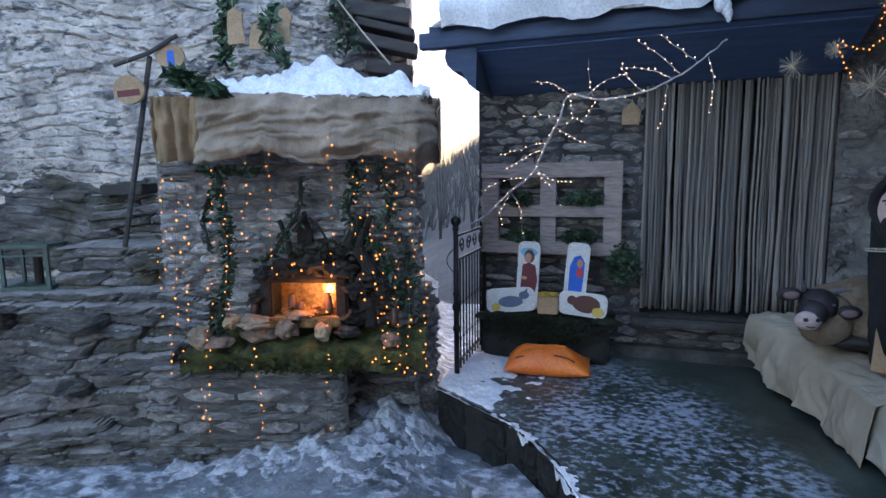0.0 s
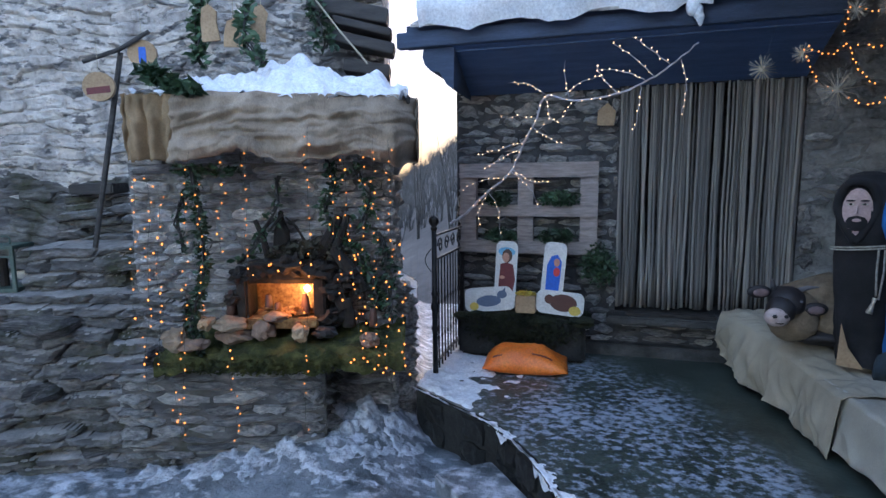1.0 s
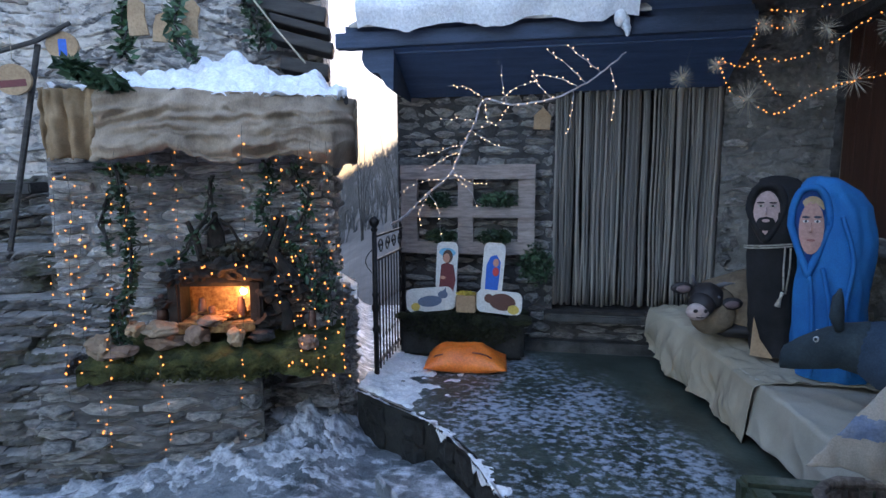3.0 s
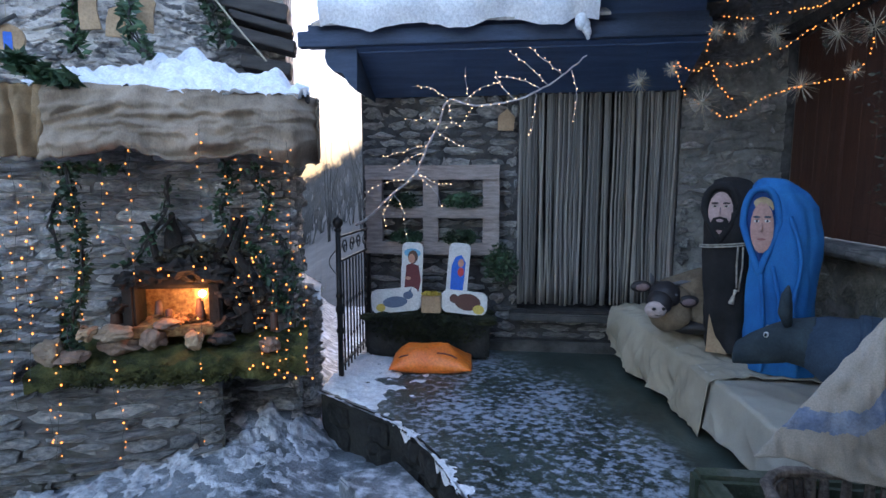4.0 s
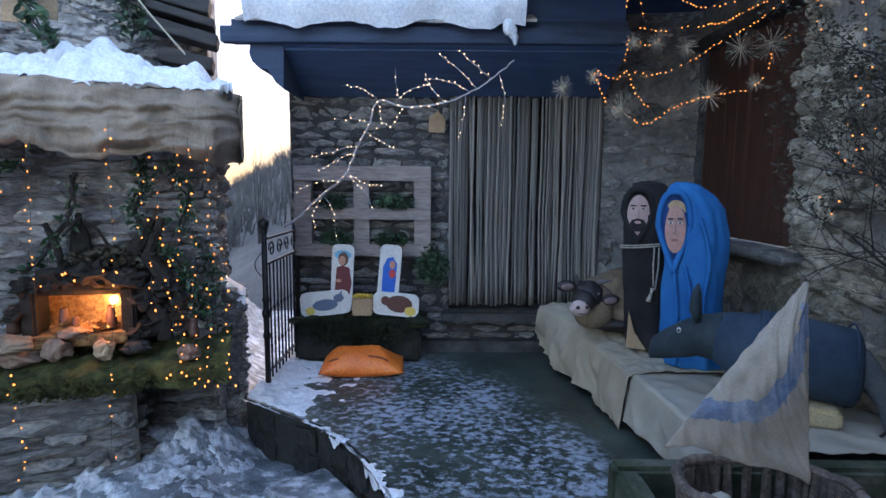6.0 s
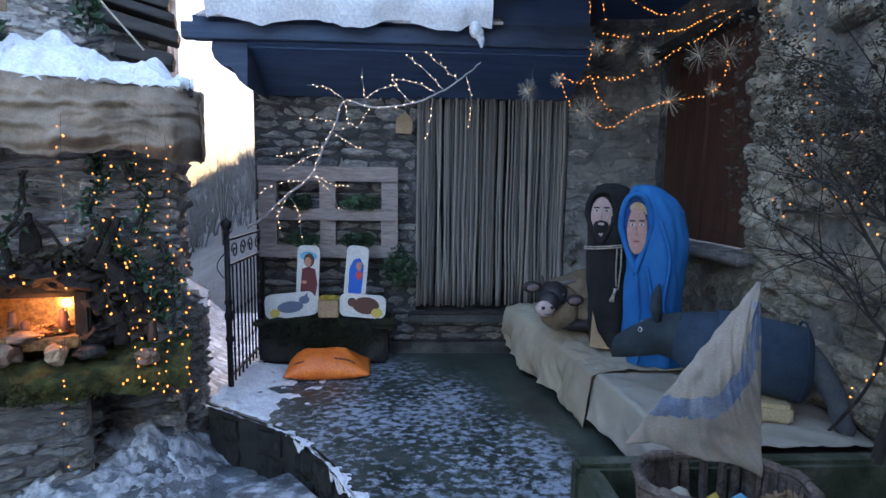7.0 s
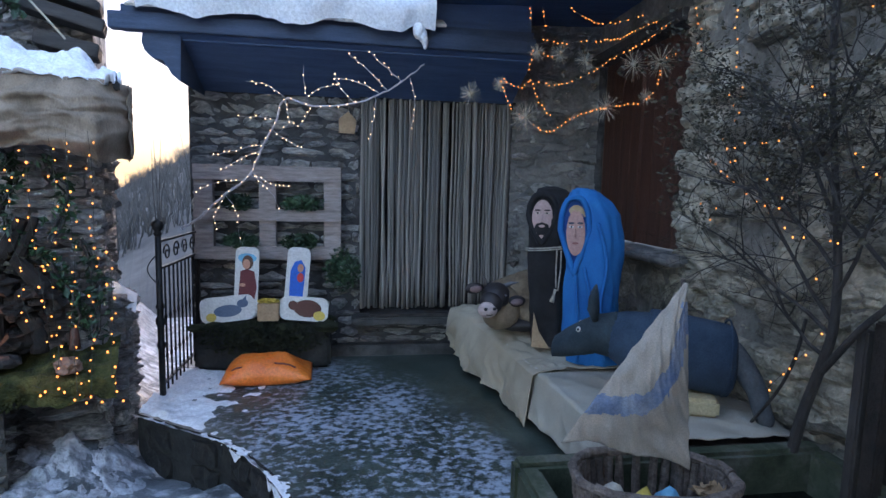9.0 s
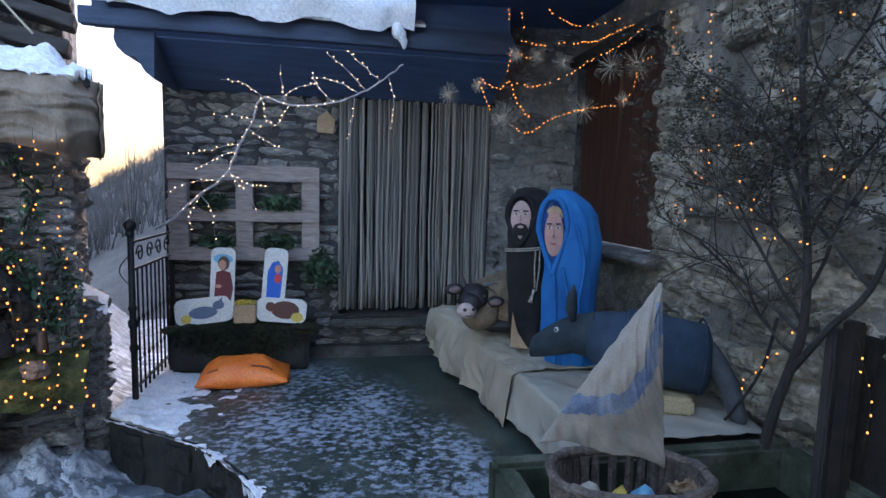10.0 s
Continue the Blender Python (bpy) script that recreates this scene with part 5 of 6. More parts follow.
def boat():
    b = thing("toy_boat", "small log boat with a painted canvas sail", "boat", at=pose(1.40, 1.72, 0.67, 0, 0, -8))
    rng = random.Random(90)
    M_LOG = material("grey_stick_bark", (0.06, 0.048, 0.04), (0.19, 0.16, 0.14), 20, 0.9, 0.8, 80, spread=0.3)

    def rim(k, n, r=1.0):
        a = k / n * math.tau
        return Vector((0.285 * r * math.copysign(abs(math.cos(a)) ** 0.75, math.cos(a)), 0.17 * r * math.copysign(abs(math.sin(a)) ** 0.85, math.sin(a)), 0))
    n = 40
    for k in range(n):
        p = rim(k, n)
        q = p * 0.86
        h = 0.22 + rng.uniform(-0.008, 0.008)
        bm = bmesh.new()
        tube(bm, [(q.x, q.y, 0.0), (p.x * 0.97, p.y * 0.97, h * 0.6), (p.x, p.y, h)], [0.016, 0.018, 0.017 + rng.uniform(-0.003, 0.004)], 7)
        part("stick", bm, M_LOG, b)
    for k in range(10):
        bm = bmesh.new()
        a, c, e = rim(k, 10, 1.04), rim(k + 0.5, 10, 1.05), rim(k + 1.05, 10, 1.04)
        tube(bm, [(v.x, v.y, 0.235 + rng.uniform(-0.006, 0.006)) for v in (a, c, e)], [0.019, 0.02, 0.016], 8)
        part("rim_stick", bm, M_LOG, b)
    bm = bmesh.new()
    prism(bm, [tuple(rim(k, 24, 0.85).xy) for k in range(24)], 0.0, 0.05)
    part("hull_floor", bm, M_CHAR, b)
    bm = bmesh.new()
    tube(bm, [(0.13, 0.06, 0.05), (0.125, 0.06, 0.5), (0.085, 0.06, 0.965)], [0.018, 0.013, 0.009], 8)
    part("mast", bm, M_LOG, b)
    bm = bmesh.new()

    def sail(u, v):
        top, lo, hi = Vector((0.085, 0.04, 0.955)), Vector((-0.36, -0.02, 0.36)), Vector((0.15, 0.03, 0.23))
        base = lo.lerp(hi, u)
        base.z += (0.012 * math.sin(u * 9) + 0.03 * math.sin(u * math.pi)) * (1 - v)
        p = base.lerp(top + Vector((0.012 * (u - 0.5), 0, 0)), v)
        p.y -= 0.05 * math.sin(u * math.pi) * math.sin(v * math.pi * 0.9) + 0.012 * wob(u * 3 + v * 4, v * 5, 0, 2) + 0.006 * wob(u * 9 + v * 9, v * 4, 3, 2)
        return p
    n_u, n_v = 80, 90
    sheet(bm, n_u, n_v, sail)
    bm.faces.index_update()
    bm.faces.ensure_lookup_table()
    stroke = smooth_path([(0.03, 0.25, 0), (0.2, 0.255, 0), (0.42, 0.30, 0), (0.55, 0.39, 0), (0.66, 0.52, 0), (0.76, 0.70, 0), (0.82, 0.86, 0)], 10)
    for f in bm.faces:
        i, j = divmod(f.index, n_v)
        uu, vv = (i + 0.5) / n_u, (j + 0.5) / n_v
        best = min(((uu - q.x) * (1 - vv)) ** 2 + ((vv - q.y) * 1.2) ** 2 for q in stroke)
        if best ** 0.5 < 0.08 * (1 - 0.45 * vv) * (1 + 0.5 * wob(uu * 9, vv * 9, 0, 1.5)):
            f.material_index = 1
    thicken(part("sail", bm, [M_SAIL, M_STROKE], b, "cream canvas sail with a blue brush stroke", smooth=True), 0.003)
    for k, (x, y, m, nm, lab) in enumerate(((0.04, -0.05, M_PSKY, "blue_bundle", "folded light blue cloth"), (-0.16, -0.02, M_WHITESHEET, "pale_bundle", "pale rolled cloth"), (-0.06, -0.09, M_PYELLOW, "yellow_bundle", "yellow cloth scrap"))):
        bm = bmesh.new()
        blob(bm, (x, y, 0.14), (0.055, 0.045, 0.075), 2, 0.5, 2.5, k * 3)
        part(nm, bm, m, b, lab, smooth=True)
    bm = bmesh.new()
    leaf_clump(bm, (0.24, 0.0, 0.16), (0.06, 0.07, 0.02), 120, 0.03, rng)
    part("straw", bm, M_TAN, b, "dry straw")


M_SAIL = material("sail_canvas", (0.25, 0.225, 0.19), (0.36, 0.33, 0.285), 3, 0.9, 0.4, 200, depth=0.004)
M_STROKE = material("faded_blue_brush", (0.09, 0.135, 0.24), (0.22, 0.255, 0.32), 12, 0.9, 0.2, 120)
trough()
boat()


# ---- the small tree at the right wall ----
def grow(bm, leaves, rng, p, d, length, r, depth, twigs, wall=None):
    pts, rad = [p.copy()], [r]
    n = 5
    for i in range(n):
        d = (d + Vector((rng.gauss(0, 0.13), rng.gauss(0, 0.13), rng.gauss(0.02, 0.12)))).normalized()
        p = p + d * length / n
        if p.y > 2.55 and p.z < 2.4:
            d.y *= 0.2
        if p.y > 2.75:
            d.y = -0.3
        if p.x > 2.42:
            p.x = 2.42
        pts.append(p.copy())
        rad.append(r * (1 - 0.5 * (i + 1) / n))
    tube(bm, pts, rad, 7 if depth > 1 else 4, cap=False)
    if depth == 0:
        leaves += pts[2:]
        return
    for k in range(twigs):
        i = rng.randrange(2, n + 1)
        q = pts[i]
        e = (d * 0.5 + Vector((rng.gauss(-0.12, 0.6), rng.gauss(0.05, 0.7), rng.gauss(0.15, 0.55)))).normalized()
        grow(bm, leaves, rng, q, e, length * rng.uniform(0.5, 0.8), rad[i] * 0.6, depth - 1, twigs)


def wall_tree():
    rng = random.Random(17)
    t = thing("small_tree", "small half-bare tree trained against the stone wall", "tree")
    bm = bmesh.new()
    line = smooth_path([(2.29, 2.11, 0.40), (2.29, 2.03, 0.91), (2.29, 1.96, 1.17), (2.29, 1.91, 1.37), (2.29, 1.91, 1.59), (2.29, 1.94, 1.83), (2.29, 2.00, 2.20), (2.29, 2.05, 2.56), (2.29, 2.07, 2.90)], 4)
    tube(bm, line, [0.026 - 0.017 * k / (len(line) - 1) for k in range(len(line))], 9)
    part("trunk", bm, M_BARK, t)
    leaves = []
    starts = [(line[at] + Vector((-0.01, 0, 0)), d, ln) for at, d, ln in ((12, (-0.05, 0.8, 0.55), 0.6), (13, (-0.1, 0.6, 0.8), 0.75), (15, (0.0, -0.5, 0.7), 0.5), (17, (-0.1, 0.55, 0.8), 0.7), (19, (-0.1, -0.45, 0.8), 0.6), (20, (0.0, 0.4, 0.9), 0.7), (22, (-0.05, 0.5, 0.7), 0.6), (24, (-0.1, -0.3, 0.9), 0.6), (26, (0.0, 0.35, 0.9), 0.6), (28, (0.0, -0.3, 0.9), 0.5), (10, (-0.05, 0.8, 0.35), 0.4))]
    starts += [(Vector((2.28, 1.62, 1.62)), (-0.05, 0.6, 0.7), 0.9), (Vector((2.28, 1.55, 1.9)), (-0.05, 0.2, 0.9), 0.7)]
    bm = bmesh.new()
    tube(bm, smooth_path([tuple(line[8]), (2.28, 1.78, 1.42), (2.28, 1.62, 1.62), (2.28, 1.55, 1.9), (2.29, 1.5, 2.5)], 4), [0.017 - 0.0006 * k for k in range(17)], 8)
    part("limb", bm, M_BARK, t)
    for k, (p, d, ln) in enumerate(starts):
        bm = bmesh.new()
        grow(bm, leaves, rng, p, Vector(d).normalized(), ln, 0.0095, 2, 7)
        part("limb", bm, M_BARK, t)
    bm = bmesh.new()
    for q in leaves:
        if q.z > 1.75 + 0.5 * max(0, q.y - 2.2) and rng.random() < 0.58:
            leaf_clump(bm, q, (0.035, 0.04, 0.035), rng.randrange(4, 9), 0.012, rng)
    part("crown", bm, M_DRYLEAF, t, "small dark dry leaves")
    # supple stem beside the trunk
    bm = bmesh.new()
    tube(bm, smooth_path([(2.33, 2.38, 0.76), (2.31, 2.2, 1.0), (2.3, 2.1, 1.2), (2.3, 2.06, 1.4)], 4), 0.008, 5)
    part("stem", bm, M_BARK, t)


wall_tree()
TREE_LIGHTS = [
    [(2.20, 2.59, 2.96), (2.20, 2.55, 2.79), (2.20, 2.51, 2.61), (2.20, 2.49, 2.43), (2.20, 2.50, 2.26), (2.20, 2.47, 2.13)],
    [(2.20, 2.57, 2.53), (2.20, 2.53, 2.34), (2.20, 2.57, 2.20), (2.20, 2.49, 2.09)],
    [(2.20, 2.97, 3.08), (2.20, 2.87, 2.87), (2.20, 2.82, 2.70)],
    [(2.20, 2.75, 2.15), (2.20, 2.54, 2.06), (2.20, 2.27, 1.89), (2.20, 2.11, 1.79), (2.20, 1.95, 1.78), (2.20, 1.86, 1.77), (2.20, 1.78, 1.73)],
    [(2.20, 2.77, 1.95), (2.20, 2.68, 1.82), (2.20, 2.61, 1.87)],
    [(2.20, 2.50, 2.23), (2.20, 2.35, 2.21), (2.20, 2.16, 2.20)],
    [(2.20, 2.29, 2.08), (2.20, 2.17, 1.96), (2.20, 2.15, 1.88)],
    [(2.20, 1.85, 1.44), (2.20, 1.94, 1.29), (2.20, 2.02, 1.19), (2.20, 2.15, 1.03)],
    [(2.20, 1.83, 2.18), (2.20, 1.78, 2.07), (2.20, 1.62, 2.00), (2.20, 1.54, 1.99)],
    [(2.20, 2.11, 2.48), (2.20, 1.96, 2.34)],
    [(2.20, 1.83, 2.71), (2.20, 1.73, 2.62)],
    [(2.20, 1.97, 1.65), (2.20, 1.92, 1.61)],
    [(2.20, 2.16, 1.01), (2.20, 2.12, 1.04)],
    [(2.28, 1.65, 1.42), (2.28, 1.58, 1.23), (2.28, 1.57, 1.15), (2.28, 1.58, 1.03)],
]
light_string("loose amber lights wound through the small tree", TREE_LIGHTS, 0.06, BULB_TREE, "amber lights in the tree", 63, 0.015)

post = thing("fence_post", "old grey wooden post beside the trough", "post")
for k, (y0, y1, z1, m) in enumerate(((1.68, 1.75, 1.47, M_CHAR), (1.77, 1.82, 1.42, M_BARK))):
    bm = bmesh.new()
    box(bm, 2.31, 2.36, y0, y1, 0.402, z1, 0.008)
    for v in bm.verts:
        v.co += Vector((wob(*v.co, 4), wob(v.co.z, 0, 0, 4), 0)) * 0.01
    part("stake", bm, m, post)


# Black planks added to cover the bright wall where the corner is dark.
hatch = thing("dark_plank_screen", "black planks added behind the posts to darken the wall", "hatch", at=pose(2.385, 1.84, 0.402, 0, 3, 0))
for k in range(6):
    bm = bmesh.new()
    box(bm, 0, 0.025, -0.16 * (k + 1) + 0.004, -0.16 * k, 0, 1.0 + 0.02 * (k % 2), 0.004)
    part("plank", bm, M_CHAR, hatch)


# ---- left side: canopy, crib, terrace ----
def niche():
    # burlap canopy
    c = thing("burlap_canopy", "sagging brown burlap canopy pinned along the niche top", "canopy", at=LEFT)

    def burlap(u, v):
        x = -1.56 + u * 1.55
        low = 2.09 + 0.06 * wob(x * 2, 0, 0, 1.5) + 0.02 * wob(x * 11, 0, 0, 1.5) + 0.045 * max(0, 1 - abs(x + 1.12) / 0.35) + 0.03 * max(0, 1 - abs(x + 0.4) / 0.2)
        top = 2.54 - 0.03 * u - 0.02 * abs(wob(x, 1, 0, 3))
        z = top + (low - top) * v
        fold = math.sin(9 * x + 5 * v * (0.5 + 0.5 * math.sin(x * 3)) + 3.5 * wob(x * 1.6, v * 1.2, 0, 1.0))
        y = 3.60 - 0.04 * min(1, v * 4) + 0.05 * fold * (0.3 + 0.7 * v) + 0.1 * wob(x * 2.2, v * 2.4, 2, 1.3) * v + 0.012 * wob(x * 6 + v * 5, v * 6 - x * 3, 2, 1.2)
        rg = (1 - abs(wob(x * 2.6 + v * 1.5, v * 2.6 - x * 0.8, 5, 1.2))) ** 4
        r2 = (1 - abs(wob(x * 5 - v * 2, v * 4 + x, 9, 1.1))) ** 5
        sweep = (1 - abs(wob(x * 1.1 + v * 0.7, (v + 0.25 * x) * 4.5, 12, 1.0))) ** 3
        y -= (0.035 * rg + 0.012 * r2 + 0.06 * sweep) * min(1, v * 3)
        z += 0.015 * wob(x * 7, v * 3, 1, 1.5)
        if u > 0.9:
            y += 0.5 * ((u - 0.9) / 0.1) ** 1.5 * 0.5
        return (x, y, z)
    bm = bmesh.new()
    sheet(bm, 150, 56, burlap)
    thicken(part("front_drape", bm, M_BURLAP, c, smooth=True), 0.006)
    bm = bmesh.new()
    sheet(bm, 50, 26, lambda u, v: (-1.90 + u * 0.37 + 0.01 * wob(v * 3, u, 0, 2), 3.60 + 0.03 * math.sin(u * 21 + 2 * wob(u * 3, v, 0, 1.5)) * (0.4 + v) + 0.03 * wob(u * 5, v * 2, 0, 2), 2.52 - 0.42 * v + 0.02 * wob(u * 5, 0, 0, 2)))
    thicken(part("side_drape", bm, material("yellow_burlap", (0.19, 0.13, 0.07), (0.33, 0.235, 0.135), 6, 0.95, 0.5, 160), c, "yellower strip of burlap", smooth=True), 0.006)
    bm = bmesh.new()
    sheet(bm, 10, 20, lambda u, v: (-0.02 - 0.03 * u + 0.02 * wob(v * 4, u, 0, 1.5), 3.66 + u * 0.5, 2.50 - 0.40 * v - 0.03 * u))
    thicken(part("return_drape", bm, M_BURLAP, c, smooth=True), 0.006)
    bm = bmesh.new()
    box(bm, -1.88, -0.06, 3.64, 4.8, 2.46, 2.515, 0.008)
    part("canopy_frame", bm, M_WOODDARK, c)
    # snow on the canopy
    def snow(u, v):
        x = -1.84 + u * 1.76
        h = 0.04 + 0.24 * math.exp(-((x + 0.9) / 0.4) ** 2) + 0.13 * math.exp(-((x + 1.5) / 0.15) ** 2) + 0.13 * math.exp(-((x + 0.35) / 0.2) ** 2)
        k = math.sin(min(1, v * 1.3) * 1.57)
        return (x, 3.58 + v * 0.85 + 0.03 * wob(x * 5, 0, 0, 1), 2.515 + h * k * (0.95 + 0.5 * wob(x * 4, v * 4, 0, 1.3)) + 0.09 * abs(wob(x * 5, v * 5, 3, 1)) - 0.05 * abs(wob(x * 8, v * 6, 7, 1)) + 0.9 * strata(x, v * 1.2, 0.3, 0.22, 0.07, 3.0) + 0.012 * wob(x * 22, v * 18, 0, 1))
    snow_bank("canopy_snow", "lumpy snow heaped on the canopy", snow, 170, 60, LEFT)
    # moss shelf on a stone base
    s = thing("moss_shelf", "mossy shelf of the crib on a rough stone base", "shelf", at=LEFT)
    bm = bmesh.new()
    sheet(bm, 80, 34, lambda u, v: (lambda x: (x, 3.40 + 0.05 * wob(x * 3, 0, 0, 2) + (0 if v < 0.35 else (v - 0.35) / 0.65 * 0.5), (0.75 + 0.06 * wob(x * 5, 1, 0, 1.6) + v / 0.35 * 0.09 if v < 0.35 else 0.84 + 0.12 * (v - 0.35) / 0.65) + 0.04 * wob(x * 8, v * 8, 3, 1.2) + 0.02 * wob(x * 22, v * 22, 3, 1)))(-1.72 + u * 1.6))
    part("moss_cover", bm, M_MOSS, s, "bright green moss", smooth=True)
    bm = bmesh.new()
    leaf_clump(bm, (-0.92, 3.42, 0.78), (0.8, 0.05, 0.07), 3200, 0.014, random.Random(5))
    part("moss_fringe", bm, M_MOSS, s)
    bm = bmesh.new()
    box(bm, -2.0, -0.66, 3.52, 3.9, -0.1, 0.74)
    part("base", bm, M_RUBBLE, s)
    lay(s, SLATES, 1.36, 0.0, 0.74, 0.075, 0.32, 55, proud=0.05, depth=0.14, lean=6)
    for ob in [o for o in s.children if o.name.startswith("stone")]:
        ob.matrix_basis = pose(-2.02, 3.52, 0) @ ob.matrix_basis
    first = set(s.children)
    lay(s, DARKS, 0.36, 0.0, 0.74, 0.09, 0.2, 57, proud=0.05, depth=0.14, lean=6)
    for ob in set(s.children) - first:
        ob.matrix_basis = pose(-0.67, 3.52, 0, 0, 0, 90) @ ob.matrix_basis


niche()


def stones_on_shelf():
    M_PALEROCK = material("pale_cobble", (0.15, 0.11, 0.072), (0.29, 0.22, 0.15), 6, 0.85, 0.6, 40)
    M_REDROCK = material("reddish_cobble", (0.13, 0.085, 0.06), (0.25, 0.17, 0.12), 6, 0.85, 0.6, 40)
    rng = random.Random(66)
    for k, (u, z, rx, rz, m) in enumerate(((-1.60, 0.95, 0.09, 0.085, M_PALEROCK), (-1.27, 1.03, 0.13, 0.055, M_PALEROCK), (-1.25, 0.94, 0.13, 0.06, M_REDROCK), (-1.50, 0.91, 0.12, 0.05, M_REDROCK), (-1.05, 0.98, 0.08, 0.08, M_REDROCK), (-0.98, 1.06, 0.09, 0.04, M_REDROCK), (-0.80, 0.97, 0.06, 0.07, M_TAN), (-1.42, 1.04, 0.06, 0.05, M_TAN), (-0.66, 0.95, 0.09, 0.05, M_BARK), (-0.35, 0.92, 0.07, 0.05, M_REDROCK))):
        bm = bmesh.new()
        blob(bm, (0, 0, 0), (rx * 0.88, 0.07, rz * 0.88), 3, 0.5, 1.7, k * 2.3)
        r = part("cobble", bm, m, at=LEFT @ pose(u, 3.47 + 0.05 * (k % 3), z))
        tagged(r, "rounded field stone lying on the moss" if m is not M_PALEROCK else "pale rounded stone lying on the moss", "stone", group="stones on the moss shelf")
    # small dark clay figures: plain shapes
    for k, (u, d, z, h) in enumerate(((-1.30, 3.66, 1.06, 0.17), (-0.50, 3.62, 0.97, 0.2), (-0.62, 3.68, 0.98, 0.15), (-0.97, 3.78, 1.49, 0.27), (-0.83, 3.55, 0.9, 0.13), (-0.34, 3.66, 0.96, 0.13), (-1.06, 3.70, 1.05, 0.14), (-0.99, 3.66, 1.05, 0.09), (-0.80, 3.66, 1.05, 0.15))):
        bm = bmesh.new()
        shell(bm, interp([(0, 0, 0, 0.042 * h / 0.18, 0.035, 0.03), (h * 0.5, 0, 0, 0.036 * h / 0.18, 0.03, 0.02), (h * 0.74, 0, 0, 0.024, 0.022, 0), (h * 0.8, 0, 0, 0.022, 0.022, 0), (h * 0.95, 0, 0, 0.02, 0.02, 0), (h, 0, 0, 0.006, 0.006, 0)], 12), 10)
        f = part("crib_figurine", bm, M_CHAR if k in (1, 3) else flat("clay_brown", (0.1, 0.045, 0.03)), smooth=True, at=LEFT @ pose(u, d, z))
        tagged(f, "small dark clay crib figurine", "figurine", group="crib figurines")


stones_on_shelf()


def crib():
    c = thing("crib_hut", "charred log hut with a glowing lit inside", "hut", at=LEFT)
    M_INNER = material("warm_straw_lining", (0.2, 0.09, 0.03), (0.55, 0.33, 0.12), 30, 0.9, 1.0, 90, depth=0.02)
    bm = bmesh.new()
    box(bm, -1.20, -0.70, 3.60, 3.84, 1.275, 1.42, 0.03)
    for v in bm.verts:
        v.co += Vector((wob(*v.co, 6), wob(v.co.z, v.co.x, 0, 6), wob(v.co.y, v.co.x, 1, 6))) * 0.03
    part("roof", bm, M_CHAR, c, "mossy charred roof")
    for u0, u1 in ((-1.24, -1.165), (-0.73, -0.65)):
        bm = bmesh.new()
        box(bm, u0, u1, 3.58, 3.84, 0.98, 1.32, 0.015)
        part("side_log", bm, M_CHAR, c)
    bm = bmesh.new()
    box(bm, -1.17, -0.72, 3.80, 3.84, 1.0, 1.30)
    part("back_lining", bm, M_INNER, c, "straw-lined back wall")
    bm = bmesh.new()
    box(bm, -1.2, -0.7, 3.55, 3.84, 0.98, 1.05, 0.01)
    leaf_clump(bm, (-0.92, 3.66, 1.07), (0.2, 0.1, 0.025), 260, 0.035, random.Random(4))
    part("straw_floor", bm, M_INNER, c, "loose straw on the floor")
    for k, (a, b, r) in enumerate((((-1.13, 3.72, 1.70), (-1.05, 3.72, 1.42), 0.022), ((-0.56, 3.70, 1.72), (-0.72, 3.72, 1.40), 0.045), ((-0.50, 3.7, 1.73), (-0.62, 3.7, 1.42), 0.03), ((-1.04, 3.7, 1.62), (-0.94, 3.72, 1.74), 0.01), ((-0.92, 3.7, 1.72), (-0.80, 3.7, 1.56), 0.009), ((-0.72, 3.66, 1.42), (-0.52, 3.64, 1.10), 0.05), ((-0.6, 3.68, 1.5), (-0.42, 3.66, 1.2), 0.05))):
        bm = bmesh.new()
        a, b = Vector(a), Vector(b)
        tube(bm, [a, a.lerp(b, 0.5) + Vector((0.01, 0, 0.012)), b], [r * 0.7, r, r * 1.2], 8)
        part("log", bm, M_CHAR, c)
    bm = bmesh.new()
    leaf_clump(bm, (-0.78, 3.7, 1.48), (0.3, 0.06, 0.08), 350, 0.03, random.Random(9))
    part("dry_foliage", bm, M_DRYLEAF, c)
    for k, (u, z, r) in enumerate(((-1.2, 1.33, 0.09), (-1.05, 1.37, 0.1), (-0.88, 1.4, 0.11), (-0.7, 1.36, 0.1), (-0.6, 1.22, 0.1), (-1.26, 1.18, 0.07), (-0.62, 1.05, 0.09), (-0.5, 1.3, 0.09))):
        bm = bmesh.new()
        blob(bm, (u, 3.64, z), (r, 0.09, r * 0.62), 3, 0.7, 2.5, k * 3.1)
        part("bark_lump", bm, M_CHAR, c)
    lamp = new("crib_lamp", bpy.data.lights.new("crib_lamp", "POINT"))
    lamp.data.energy, lamp.data.color, lamp.data.shadow_soft_size = LAMP, (1.0, 0.36, 0.07), 0.02
    lamp.location = lw(-0.86, 3.57, 1.21)
    bm = bmesh.new()
    bmesh.ops.create_icosphere(bm, subdivisions=2, radius=0.022)
    part("lamp_bulb", bm, glow("crib_bulb", (1.0, 0.6, 0.2), 12.0), c, "bright warm bulb", at=Matrix.Translation((-0.80, 3.74, 1.215)))


crib()


